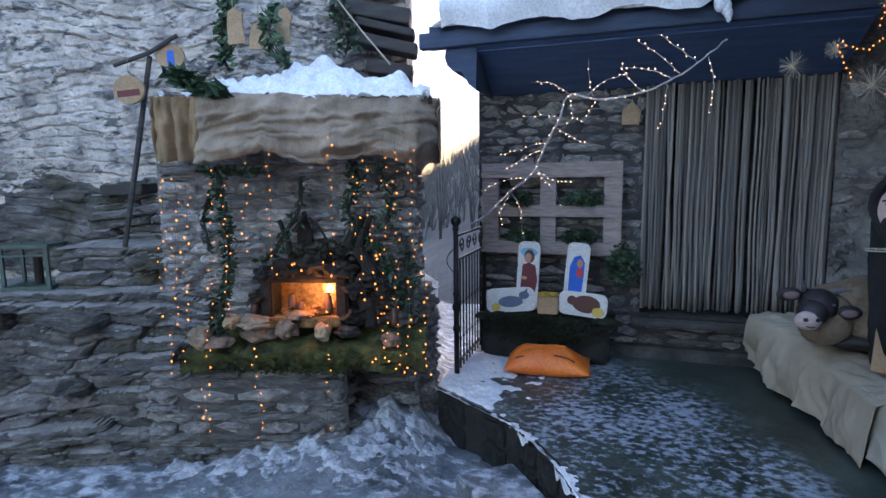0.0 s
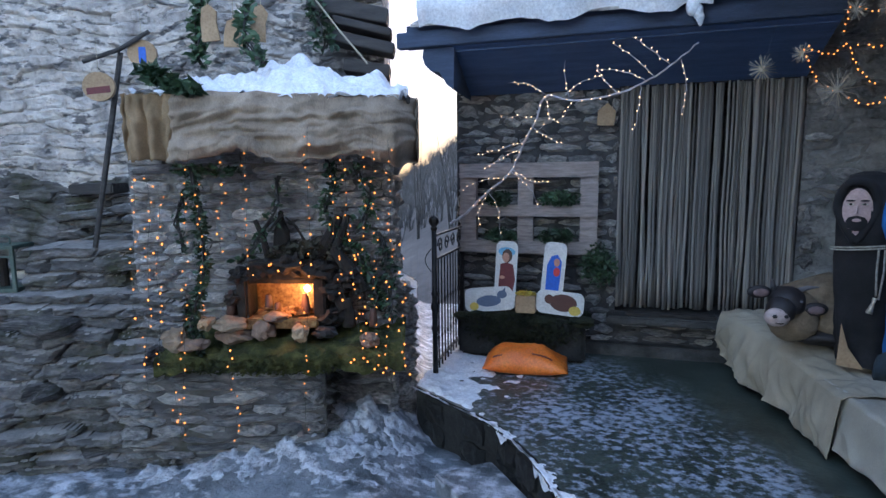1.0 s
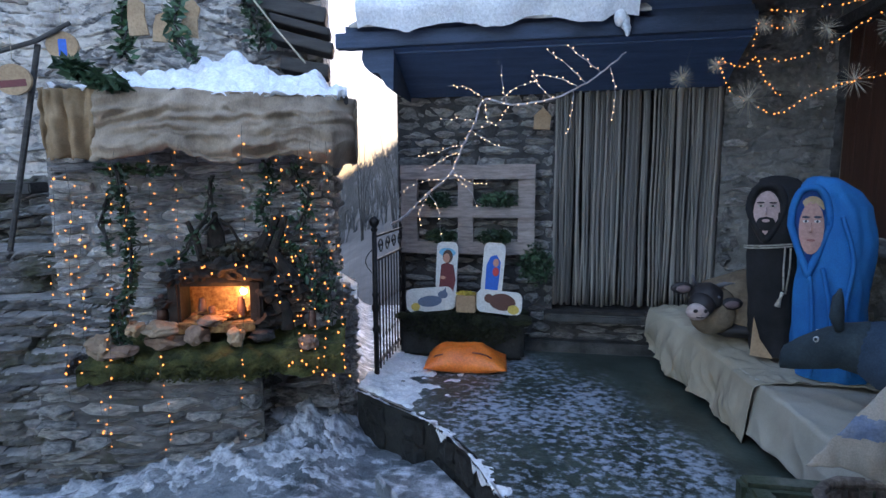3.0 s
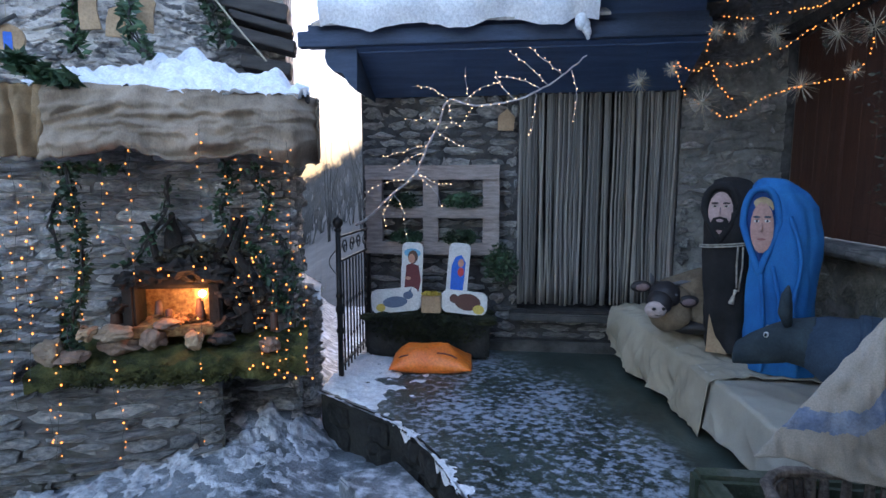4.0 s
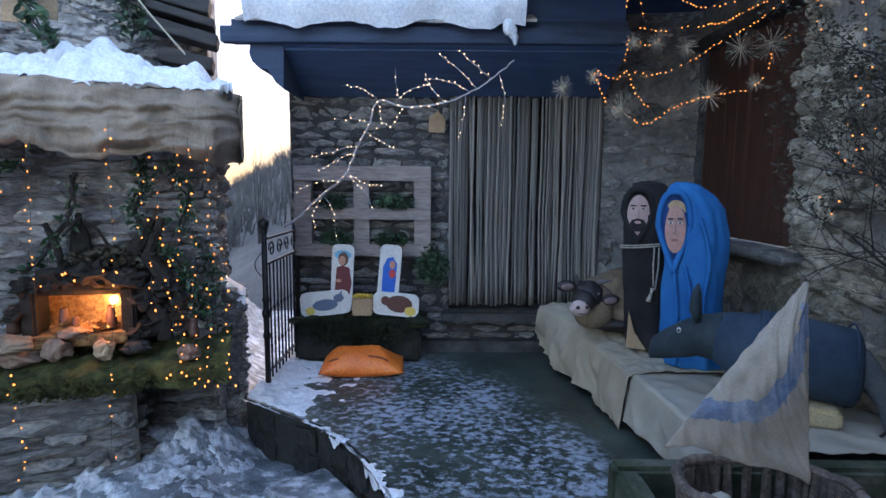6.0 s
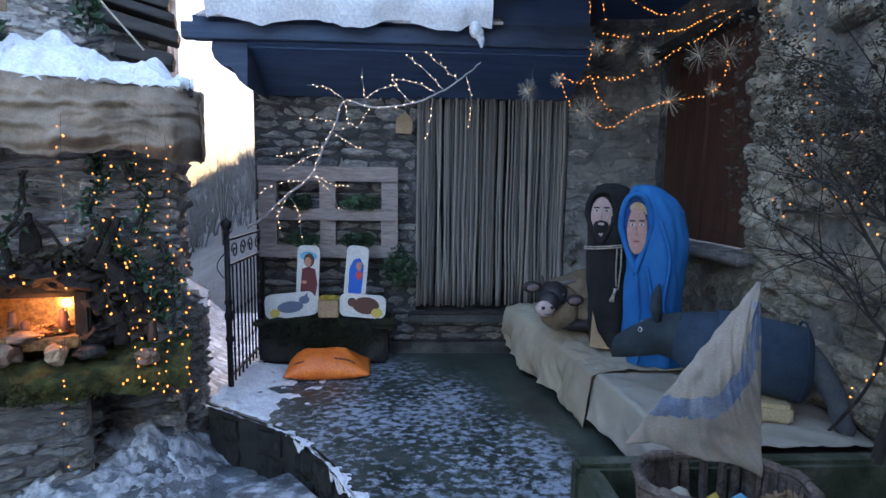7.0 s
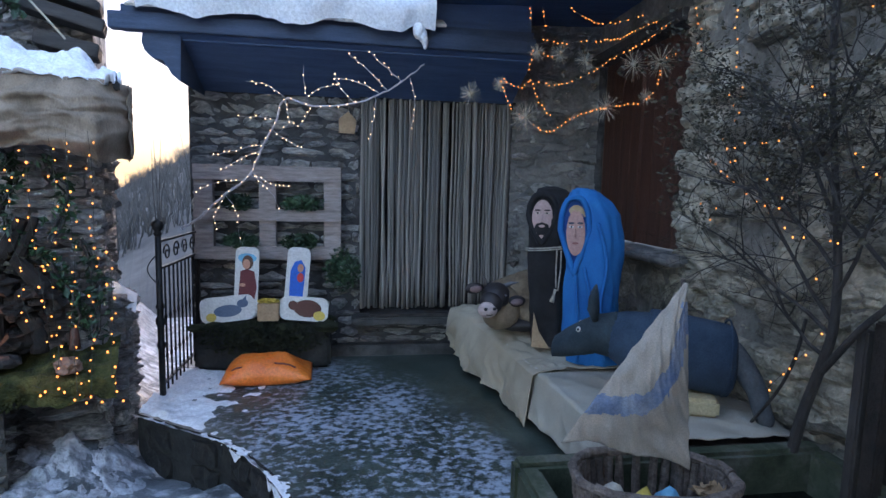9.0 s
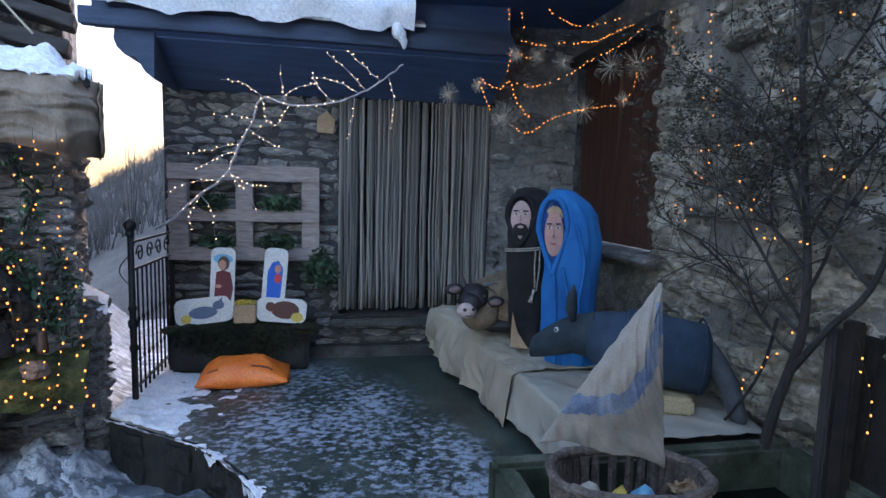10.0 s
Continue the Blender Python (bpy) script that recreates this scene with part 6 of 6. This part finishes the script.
def ivy(name, label, line, spread, n, size, seed):
    rng = random.Random(seed)
    t = thing("ivy_vine", label, "vine", at=LEFT, group="ivy on the niche")
    bm = bmesh.new()
    for k in range(3):
        tube(bm, [p + Vector((rng.uniform(-1, 1), rng.uniform(-1, 1), 0)) * spread * 0.3 for p in smooth_path(line, 4)], 0.007, 5)
    part("stem", bm, M_BARK, t)
    bm = bmesh.new()
    for p in along(smooth_path(line, 4), 0.04):
        leaf_clump(bm, p, (spread, spread * 0.5, 0.04), n, size, rng)
    part("leaves", bm, M_LEAF, t)


ivy("a", "dark green ivy climbing the niche side", [(-1.46, 3.52, 2.06), (-1.42, 3.52, 1.7), (-1.43, 3.52, 1.3), (-1.50, 3.50, 1.08), (-1.43, 3.46, 0.73)], 0.06, 16, 0.026, 1)
ivy("b", "dark ivy hanging below the canopy", [(-1.62, 3.6, 2.05), (-1.35, 3.6, 2.04), (-1.2, 3.62, 2.02)], 0.07, 14, 0.028, 2)
ivy("c", "dark ivy hanging beside the crib", [(-0.62, 3.66, 2.1), (-0.58, 3.7, 1.95), (-0.66, 3.7, 1.75), (-0.5, 3.7, 1.55), (-0.36, 3.7, 1.3), (-0.3, 3.7, 1.05)], 0.07, 12, 0.028, 3)
ivy("d", "broad green ivy leaves over the snowy canopy", [(-1.78, 3.6, 2.66), (-1.62, 3.55, 2.62), (-1.5, 3.55, 2.54), (-1.4, 3.56, 2.55)], 0.075, 14, 0.062, 4)
ivy("e", "green ivy hanging from the house wall", [(-1.75, 4.7, 3.6), (-1.72, 4.5, 3.2), (-1.66, 4.3, 2.85)], 0.1, 9, 0.045, 5)
ivy("f", "green ivy hanging from the house wall", [(-0.85, 4.75, 3.7), (-0.8, 4.6, 3.3), (-0.74, 4.5, 3.0)], 0.13, 14, 0.035, 6)
ivy("g", "dark ivy over the ruined wall end", [(-0.30, 3.78, 1.6), (-0.22, 3.75, 1.3), (-0.25, 3.7, 1.0)], 0.09, 9, 0.026, 7)

ivy("h", "thin dark ivy trailing over the niche wall", [(-0.95, 3.7, 2.0), (-1.0, 3.72, 1.75), (-1.12, 3.72, 1.55), (-1.25, 3.72, 1.4)], 0.07, 4, 0.03, 8)
ivy("i", "thin dark ivy trailing over the niche wall", [(-0.45, 3.7, 2.08), (-0.35, 3.72, 1.85), (-0.42, 3.72, 1.6)], 0.1, 7, 0.03, 9)
ivy("j", "thin dark ivy trailing over the niche wall", [(-1.5, 3.64, 1.95), (-1.62, 3.66, 1.75), (-1.6, 3.66, 1.5)], 0.06, 4, 0.028, 10)
ivy("k", "broad green ivy leaves over the snowy canopy", [(-1.28, 4.3, 3.3), (-1.2, 4.0, 2.95), (-1.05, 3.8, 2.75)], 0.08, 5, 0.045, 11)

# strands of amber lights before the niche
ST = [(-1.72, 2.04, -1.79, 1.08), (-1.646, 2.04, -1.75, 0.64), (-1.584, 1.95, -1.66, 0.82), (-1.41, 2.14, -1.56, 0.33), (-1.60, 0.7, -1.57, 0.36), (-1.22, 2.14, -1.23, 1.5), (-1.235, 0.95, -1.20, 0.27), (-1.05, 2.17, -1.09, 1.33), (-0.682, 2.29, -0.755, 0.37), (-0.463, 2.13, -0.40, 1.0), (-0.36, 2.16, -0.385, 0.80), (-0.29, 2.2, -0.30, 0.76), (-0.19, 2.2, -0.22, 0.80), (-0.14, 1.6, -0.12, 0.72), (-1.36, 2.0, -1.38, 1.1), (-0.56, 2.05, -0.5, 1.2)]
rng = random.Random(7)
light_string("hanging strand of tiny amber lights before the niche", [[lw(a + (b - a) * k / 6 + rng.uniform(-0.015, 0.015), 3.36 + rng.uniform(-0.02, 0.03), z0 + (z1 - z0) * k / 6) for k in range(7)] for a, z0, b, z1 in ST], 0.062, BULB, "amber strands at the niche", 62, 0.02, big=0.2)
light_string("amber lights wound over the crib roof", [[lw(-1.12, 3.55, 1.44), lw(-1.0, 3.52, 1.43), lw(-0.85, 3.5, 1.40), lw(-0.7, 3.5, 1.44)], [lw(-0.5, 3.4, 0.85), lw(-0.35, 3.36, 0.78), lw(-0.2, 3.36, 0.74), lw(-0.05, 3.36, 0.74)]], 0.05, BULB_BIG, "amber strands at the niche", 64, 0.03)


def terrace_things():
    p = thing("leaning_pole", "dark wooden pole with a crosspiece leaning on the terrace", "pole", at=LEFT)
    bm = bmesh.new()
    tube(bm, [(-2.36, 3.98, 1.50), (-2.22, 4.0, 2.2), (-2.09, 4.02, 2.87)], [0.018, 0.02, 0.018], 8)
    part("shaft", bm, M_WOODDARK, p)
    bm = bmesh.new()
    tube(bm, [(-2.33, 3.98, 2.80), (-2.08, 3.98, 2.88), (-1.86, 3.97, 3.0)], [0.016, 0.016, 0.014], 8)
    part("crosspiece", bm, M_WOODDARK, p)
    for k, (u, d, z, r, m, lab) in enumerate(((-2.20, 3.92, 2.62, 0.11, M_TAN, "round wooden tag with a dark stripe"), (-1.93, 4.0, 2.86, 0.10, M_TAN, "round wooden tag with a blue stripe"))):
        s = thing("wooden_tag", lab, "ornament", at=LEFT @ pose(u, d, z), group="hanging wooden tags")
        bm = bmesh.new()
        outline(bm, oval(0, 0, r, r * 0.9, 18), -0.012, 0.012)
        part("disc", bm, m, s)
        bm = bmesh.new()
        outline(bm, [(-r * 0.7, -r * 0.5), (r * 0.75, -r * 0.35), (r * 0.7, r * 0.05), (-r * 0.75, -r * 0.1)] if k == 0 else rounded(-0.02, 0.03, -0.07, 0.04, 0.008), -0.015, -0.0125)
        part("painted_stripe", bm, M_PMAROON if k == 0 else M_PBLUE, s)
        bm = bmesh.new()
        tube(bm, [(0, 0, r * 0.9), (0, 0, 0.3)], 0.002, 4)
        part("cord", bm, M_SHEET, s)
    for k, (u, z, w, h) in enumerate(((-1.53, 3.12, 0.13, 0.26), (-1.36, 3.05, 0.14, 0.2), (-1.17, 3.12, 0.12, 0.26))):
        s = thing("wooden_cutout", "plain sawn pale wooden cutout hanging on the house wall", "ornament", at=LEFT @ pose(u, 4.2, z, 0, 6 * k - 5, 0), group="hanging wooden cutouts")
        bm = bmesh.new()
        outline(bm, [(-w / 2, -h / 2), (w / 2, -h / 2), (w * 0.4, 0), (w * 0.5, h * 0.3), (w * 0.1, h / 2), (-w * 0.3, h * 0.4), (-w * 0.45, 0)], -0.012, 0.012)
        part("panel", bm, M_TAN, s)
        bm = bmesh.new()
        tube(bm, [(0, 0, h / 2), (0.01, 0, h / 2 + 0.35)], 0.003, 4)
        part("cord", bm, M_SHEET, s)
    # lantern
    l = thing("metal_lantern", "square dark green metal lantern on the terrace ledge", "lantern", at=LEFT @ pose(-3.05, 3.99, 1.197, 0, 0, 8))
    G = material("green_lantern_paint", (0.03, 0.06, 0.05), (0.06, 0.1, 0.085), 9, 0.5, 0.2, 60)
    for x in (-0.15, 0.15):
        for y in (-0.12, 0.12):
            bm = bmesh.new()
            box(bm, x - 0.012, x + 0.012, y - 0.012, y + 0.012, 0.02, 0.32, 0.002)
            part("corner_post", bm, G, l)
    for z0, z1 in ((0.0, 0.03), (0.31, 0.335)):
        bm = bmesh.new()
        box(bm, -0.17, 0.17, -0.14, 0.14, z0, z1, 0.004)
        part("plate", bm, G, l)
    bm = bmesh.new()
    box(bm, -0.165, 0.165, -0.135, -0.12, 0.25, 0.262)
    part("cross_bar", bm, G, l)
    bm = bmesh.new()
    tube(bm, [(-0.08, 0, 0.335), (-0.08, 0, 0.38), (-0.06, 0, 0.392), (0.06, 0, 0.392), (0.08, 0, 0.38), (0.08, 0, 0.335)], 0.006, 6)
    part("handle", bm, G, l)
    bm = bmesh.new()
    tube(bm, [(0.02, 0, 0.03), (0.02, 0, 0.24)], 0.03, 10)
    part("candle", bm, M_CHAR, l)
    b = thing("stone_slab", "dark flat slab lying on the terrace rock", "stone", at=LEFT @ pose(-2.42, 4.5, 1.50))
    bm = bmesh.new()
    box(bm, -0.32, 0.02, -0.16, 0.1, 0.38, 0.46, 0.01)
    for v in bm.verts:
        v.co += Vector((wob(*v.co, 3), wob(v.co.z, v.co.x, 0, 3), wob(v.co.y, v.co.x, 1, 3))) * 0.02
    part("slab", bm, M_WOODDARK, b)
    # old timbers at the house corner
    for k, (u0, z0, u1, z1, r) in enumerate(((-0.9, 3.42, -0.25, 3.30, 0.06), (-0.75, 3.16, -0.20, 3.04, 0.045), (-0.62, 2.92, -0.24, 2.86, 0.05), (-0.9, 3.62, -0.30, 3.58, 0.05), (-0.7, 3.28, -0.22, 3.17, 0.03))):
        t = thing("roof_timber", "weathered dark timber sticking out of the house wall", "beam", at=LEFT, group="timbers at the house corner")
        bm = bmesh.new()
        box(bm, 0, ((u1 - u0) ** 2 + (z1 - z0) ** 2) ** 0.5, -0.1, 0.14, -r, r, 0.008, m=pose(u0, 4.72, z0, 0, math.degrees(math.atan2(z0 - z1, u1 - u0)), 0))
        part("beam", bm, M_WOODDARK, t)
    pl = thing("leaning_plank", "short grey plank leaning on the shelf base", "plank", at=LEFT)
    bm = bmesh.new()
    box(bm, -0.022, 0.022, -0.012, 0.012, 0, 0.42, 0.004, m=pose(-0.80, 3.46, 0.10, -16, -14, 0))
    part("plank", bm, M_PALLET, pl)


terrace_things()
rope = thing("guy_rope", "thin pale rope stretched over the canopy", "rope", at=LEFT)
bm = bmesh.new()
tube(bm, [(-0.86, 4.45, 3.45), (-0.6, 4.3, 3.1), (-0.38, 4.2, 2.83)], 0.007, 6)
part("cord", bm, M_SHEET, rope)
# ruined wall end by the alley
bm = bmesh.new()
box(bm, -0.42, -0.10, 3.98, 4.6, -0.1, 1.15)
pile = part("wall_ruin", bm, M_MORTAR, at=LEFT)
tagged(pile, "low ruined dry stone wall end with snow cap", "wall", kind="structure")
snow_bank("ruin_snow", "smooth snow cap on the ruined wall", lambda u, v: (-0.36 + u * 0.32, 3.98 + v * 0.6, 1.30 - 0.22 * u + 0.06 * math.sin(v * 3.14) * math.sin(min(1, u * 1.5) * 3.14 * 0.6)), 16, 14, LEFT)


# ---- snow on the ground ----
def heaps():
    rng = random.Random(101)
    def heap(u, v):
        x, y = -1.95 + u * 2.15, 3.1 + v * 1.7
        ridge = 3.50 + 0.28 * min(1.0, max(0.0, (x + 1.0) / 0.4)) + 1.3 * max(0.0, x + 0.30) + 0.05 * wob(x * 3, 0, 0, 1)
        tall = 0.055 + 0.03 * min(1.0, max(0.0, (x + 0.85) / 0.45))
        k = math.exp(-((y - ridge) / (0.16 + 0.14 * ease((x + 1.0) / 0.4))) ** 2) if y < ridge else math.exp(-((y - ridge) / 0.3) ** 2)
        n = 0.06 + 0.8 * wob(x * 7, y * 7, 0, 1.2) + 0.6 * abs(wob(x * 11, y * 11, 2, 1.0)) + 0.3 * wob(x * 24, y * 24, 1, 1) + 0.16 * wob(x * 55, y * 55, 4, 1)
        p = lw(x, y, 0)
        return (p.x, p.y, street_z(p.x, p.y) - 0.006 + tall * k ** 0.5 * max(-0.3, min(0.9, n * 1.3)))
    sheet(bm_new := bmesh.new(), 190, 120, heap)
    tagged(part("snow_heap", bm_new, M_OLDSNOW, smooth=True), "broken lumps of shovelled snow along the niche", "snow", kind="stuff")
    bm = bmesh.new()
    def rim(u, v):
        i = min(int(u * 6), 5)
        a, b = Vector(EDGE[i]), Vector(EDGE[i + 1])
        p = a.lerp(b, u * 6 - i)
        inward = Vector((b.y - a.y, a.x - b.x)).normalized() * -1
        n = wob(p.x * 5, p.y * 5, 1, 1.0) + 0.5 * wob(p.x * 15, p.y * 15, 3, 1.0)
        if v < 0.35:
            hang = max(0.0, 0.6 * n - 0.12 + 0.4 * wob(p.x * 9, v * 4, 7, 1))
            p = p - inward * (0.022 + 0.02 * wob(p.x * 14, v * 7, 0, 1) + 0.012)
            return (p.x, p.y, 0.405 - (0.35 - v) * 0.9 * hang)
        w = (v - 0.35) / 0.65
        k = -0.02 + 0.9 * n - 1.0 * w + 0.5 * wob(p.x * 12, w * 3, 4, 1)
        p = p + inward * (w * 0.17 - 0.02)
        return (p.x, p.y, 0.397 + 0.022 * max(-0.6, min(1.0, k)) + 0.008 * wob(p.x * 30, p.y * 30 + w * 5, 4, 1))
    sheet(bm, 260, 26, rim)
    bmesh.ops.delete(bm, geom=[f for f in bm.faces if f.calc_area() < 2e-6 or (lambda c: 0.3975 > c.z > 0.382)(f.calc_center_median())], context="FACES")
    tagged(part("edge_snow", bm, M_SNOW, smooth=True), "thin broken snow crust along the platform edge", "snow", kind="stuff")
    bm = bmesh.new()
    def bank(u, v):
        x, y = -1.15 + u * 0.85, 3.3 + v * 1.35
        line = 3.69 - (x + 1.155) * 0.68
        k = 0.95 - (u * 1.15 + 0.3 * abs(v - 0.35)) + 0.55 * wob(x * 4, y * 4, 0, 1.5) + 0.3 * wob(x * 13, y * 13, 0, 1)
        k = min(k, (y - line) * 12, (1 - v) * 6)
        return (x, y, 0.392 + 0.045 * max(-0.5, min(1, k)) * (0.8 + 0.6 * wob(x * 14, y * 14, 0, 1)))
    sheet(bm, 90, 110, bank)
    bmesh.ops.delete(bm, geom=[f for f in bm.faces if (lambda c: c.y < 3.695 - (c.x + 1.155) * 0.68 or c.z < 0.392)(f.calc_center_median())], context="FACES")
    tagged(part("corner_snow", bm, M_SNOW, smooth=True), "snow bank at the foot of the railing", "snow", kind="stuff")
    # icy step slab below the platform
    st = thing("step_slab", "icy stone step slab below the platform", "step", kind="structure")
    bm = bmesh.new()
    prism(bm, [(-0.80, 2.95), (-0.55, 2.72), (-0.1, 2.1), (0.2, 1.6), (0.35, 1.8), (0.02, 2.44), (-0.17, 2.80), (-0.48, 3.19)], -0.1, 0.16)
    bmesh.ops.bevel(bm, geom=list(bm.edges), offset=0.015, segments=2, affect="EDGES")
    part("slab", bm, M_STREET, st)


heaps()
# kerb stones facing the platform edge
kerb = thing("kerb", "dark wet rough stones facing the platform edge", "kerb", kind="structure")
KERBS = stone_kinds("kerb_piece", M_CHARSTONE, 9, thick=1.2)
rng = random.Random(14)
for (ax, ay), (bx, by) in zip(EDGE[:7], EDGE[1:8]):
    n = max(1, int(((bx - ax) ** 2 + (by - ay) ** 2) ** 0.5 / 0.22))
    yaw = math.degrees(math.atan2(by - ay, bx - ax))
    for k in range(n):
        t = (k + 0.5) / n
        for row in range(2):
            ob = new("stone", rng.choice(KERBS))
            ob.parent = kerb
            ob.matrix_basis = pose(ax + (bx - ax) * t, ay + (by - ay) * t, 0.10 + 0.17 * row + rng.uniform(-0.01, 0.01), 0, rng.uniform(-4, 4), yaw) @ Matrix.Diagonal((0.24 * rng.uniform(0.9, 1.1), 0.07, 0.18, 1))

# ---- the stones of the walls ----
def lay_on(host, m, *args, **kw):
    """Stones laid in a frame m, as children of the wall."""
    before = set(scene.objects)
    lay(host, *args, **kw)
    for ob in set(scene.objects) - before:
        ob.matrix_basis = host.matrix_basis.inverted() @ m @ ob.matrix_basis


lay_on(wall_north, pose(-1.14, 4.93, 0), SLATES, 1.455, 0.50, 2.78, 0.085, 0.26, 201, proud=0.03, depth=0.12)
lay_on(wall_north, pose(1.70, 4.93, 0), SLATES, 0.80, 0.50, 3.4, 0.14, 0.3, 202, proud=0.03, depth=0.14, skip=0.55)
lay_on(wall_north, pose(0.31, 4.93, 0), SLATES, 1.39, 0.50, 0.70, 0.1, 0.3, 203, proud=0.03, depth=0.12)
EAST = pose(2.53, 4.90, 0, 0, 0, -90)
lay_on(wall_east, EAST, FIELDS, 1.45, 0.40, 1.46, 0.24, 0.42, 204, proud=0.04, depth=0.16)
lay_on(wall_east, pose(2.53, 3.46, 0, 0, 0, -90), FIELDS, 2.4, 0.40, 3.4, 0.17, 0.42, 205, proud=0.06, depth=0.2, lean=8, skip=0.45)
lay_on(niche_wall, LEFT @ pose(-2.02, 3.86, 0), PALES, 1.84, 0.72, 2.45, 0.062, 0.24, 206, holes=((0.84, 1.34, 1.0, 1.32),), proud=0.055, depth=0.14, lean=7)
lay_on(niche_wall, LEFT @ pose(-0.7, 3.84, 0), SLATES, 0.52, 0.0, 0.8, 0.08, 0.22, 216, proud=0.05, depth=0.14, lean=6)
lay_on(wall_terrace, LEFT @ pose(-4.4, 3.62, 0), DARKS, 2.6, 0.1, 1.12, 0.1, 0.4, 207, proud=0.09, depth=0.26, lean=6, skip=0.72)
lay_on(wall_house, LEFT @ pose(-5.6, 4.88, 0), LIMED, 5.35, 1.5, 4.2, 0.17, 0.42, 209, proud=0.03, depth=0.16, lean=12, skip=0.85)
lay_on(pile, LEFT @ pose(-0.44, 3.98, 0), SLATES, 0.38, 0.0, 1.2, 0.075, 0.2, 210, proud=0.04, depth=0.14)
lay_on(pile, LEFT @ pose(-0.10, 3.98, 0, 0, 0, 90), SLATES, 0.6, 0.0, 1.15, 0.075, 0.2, 211, proud=0.04, depth=0.14)
lay_on(niche_wall, LEFT @ pose(-0.22, 3.86, 0, 0, 0, 90), SLATES, 1.0, 0.9, 2.45, 0.1, 0.26, 212, proud=0.04, depth=0.14)
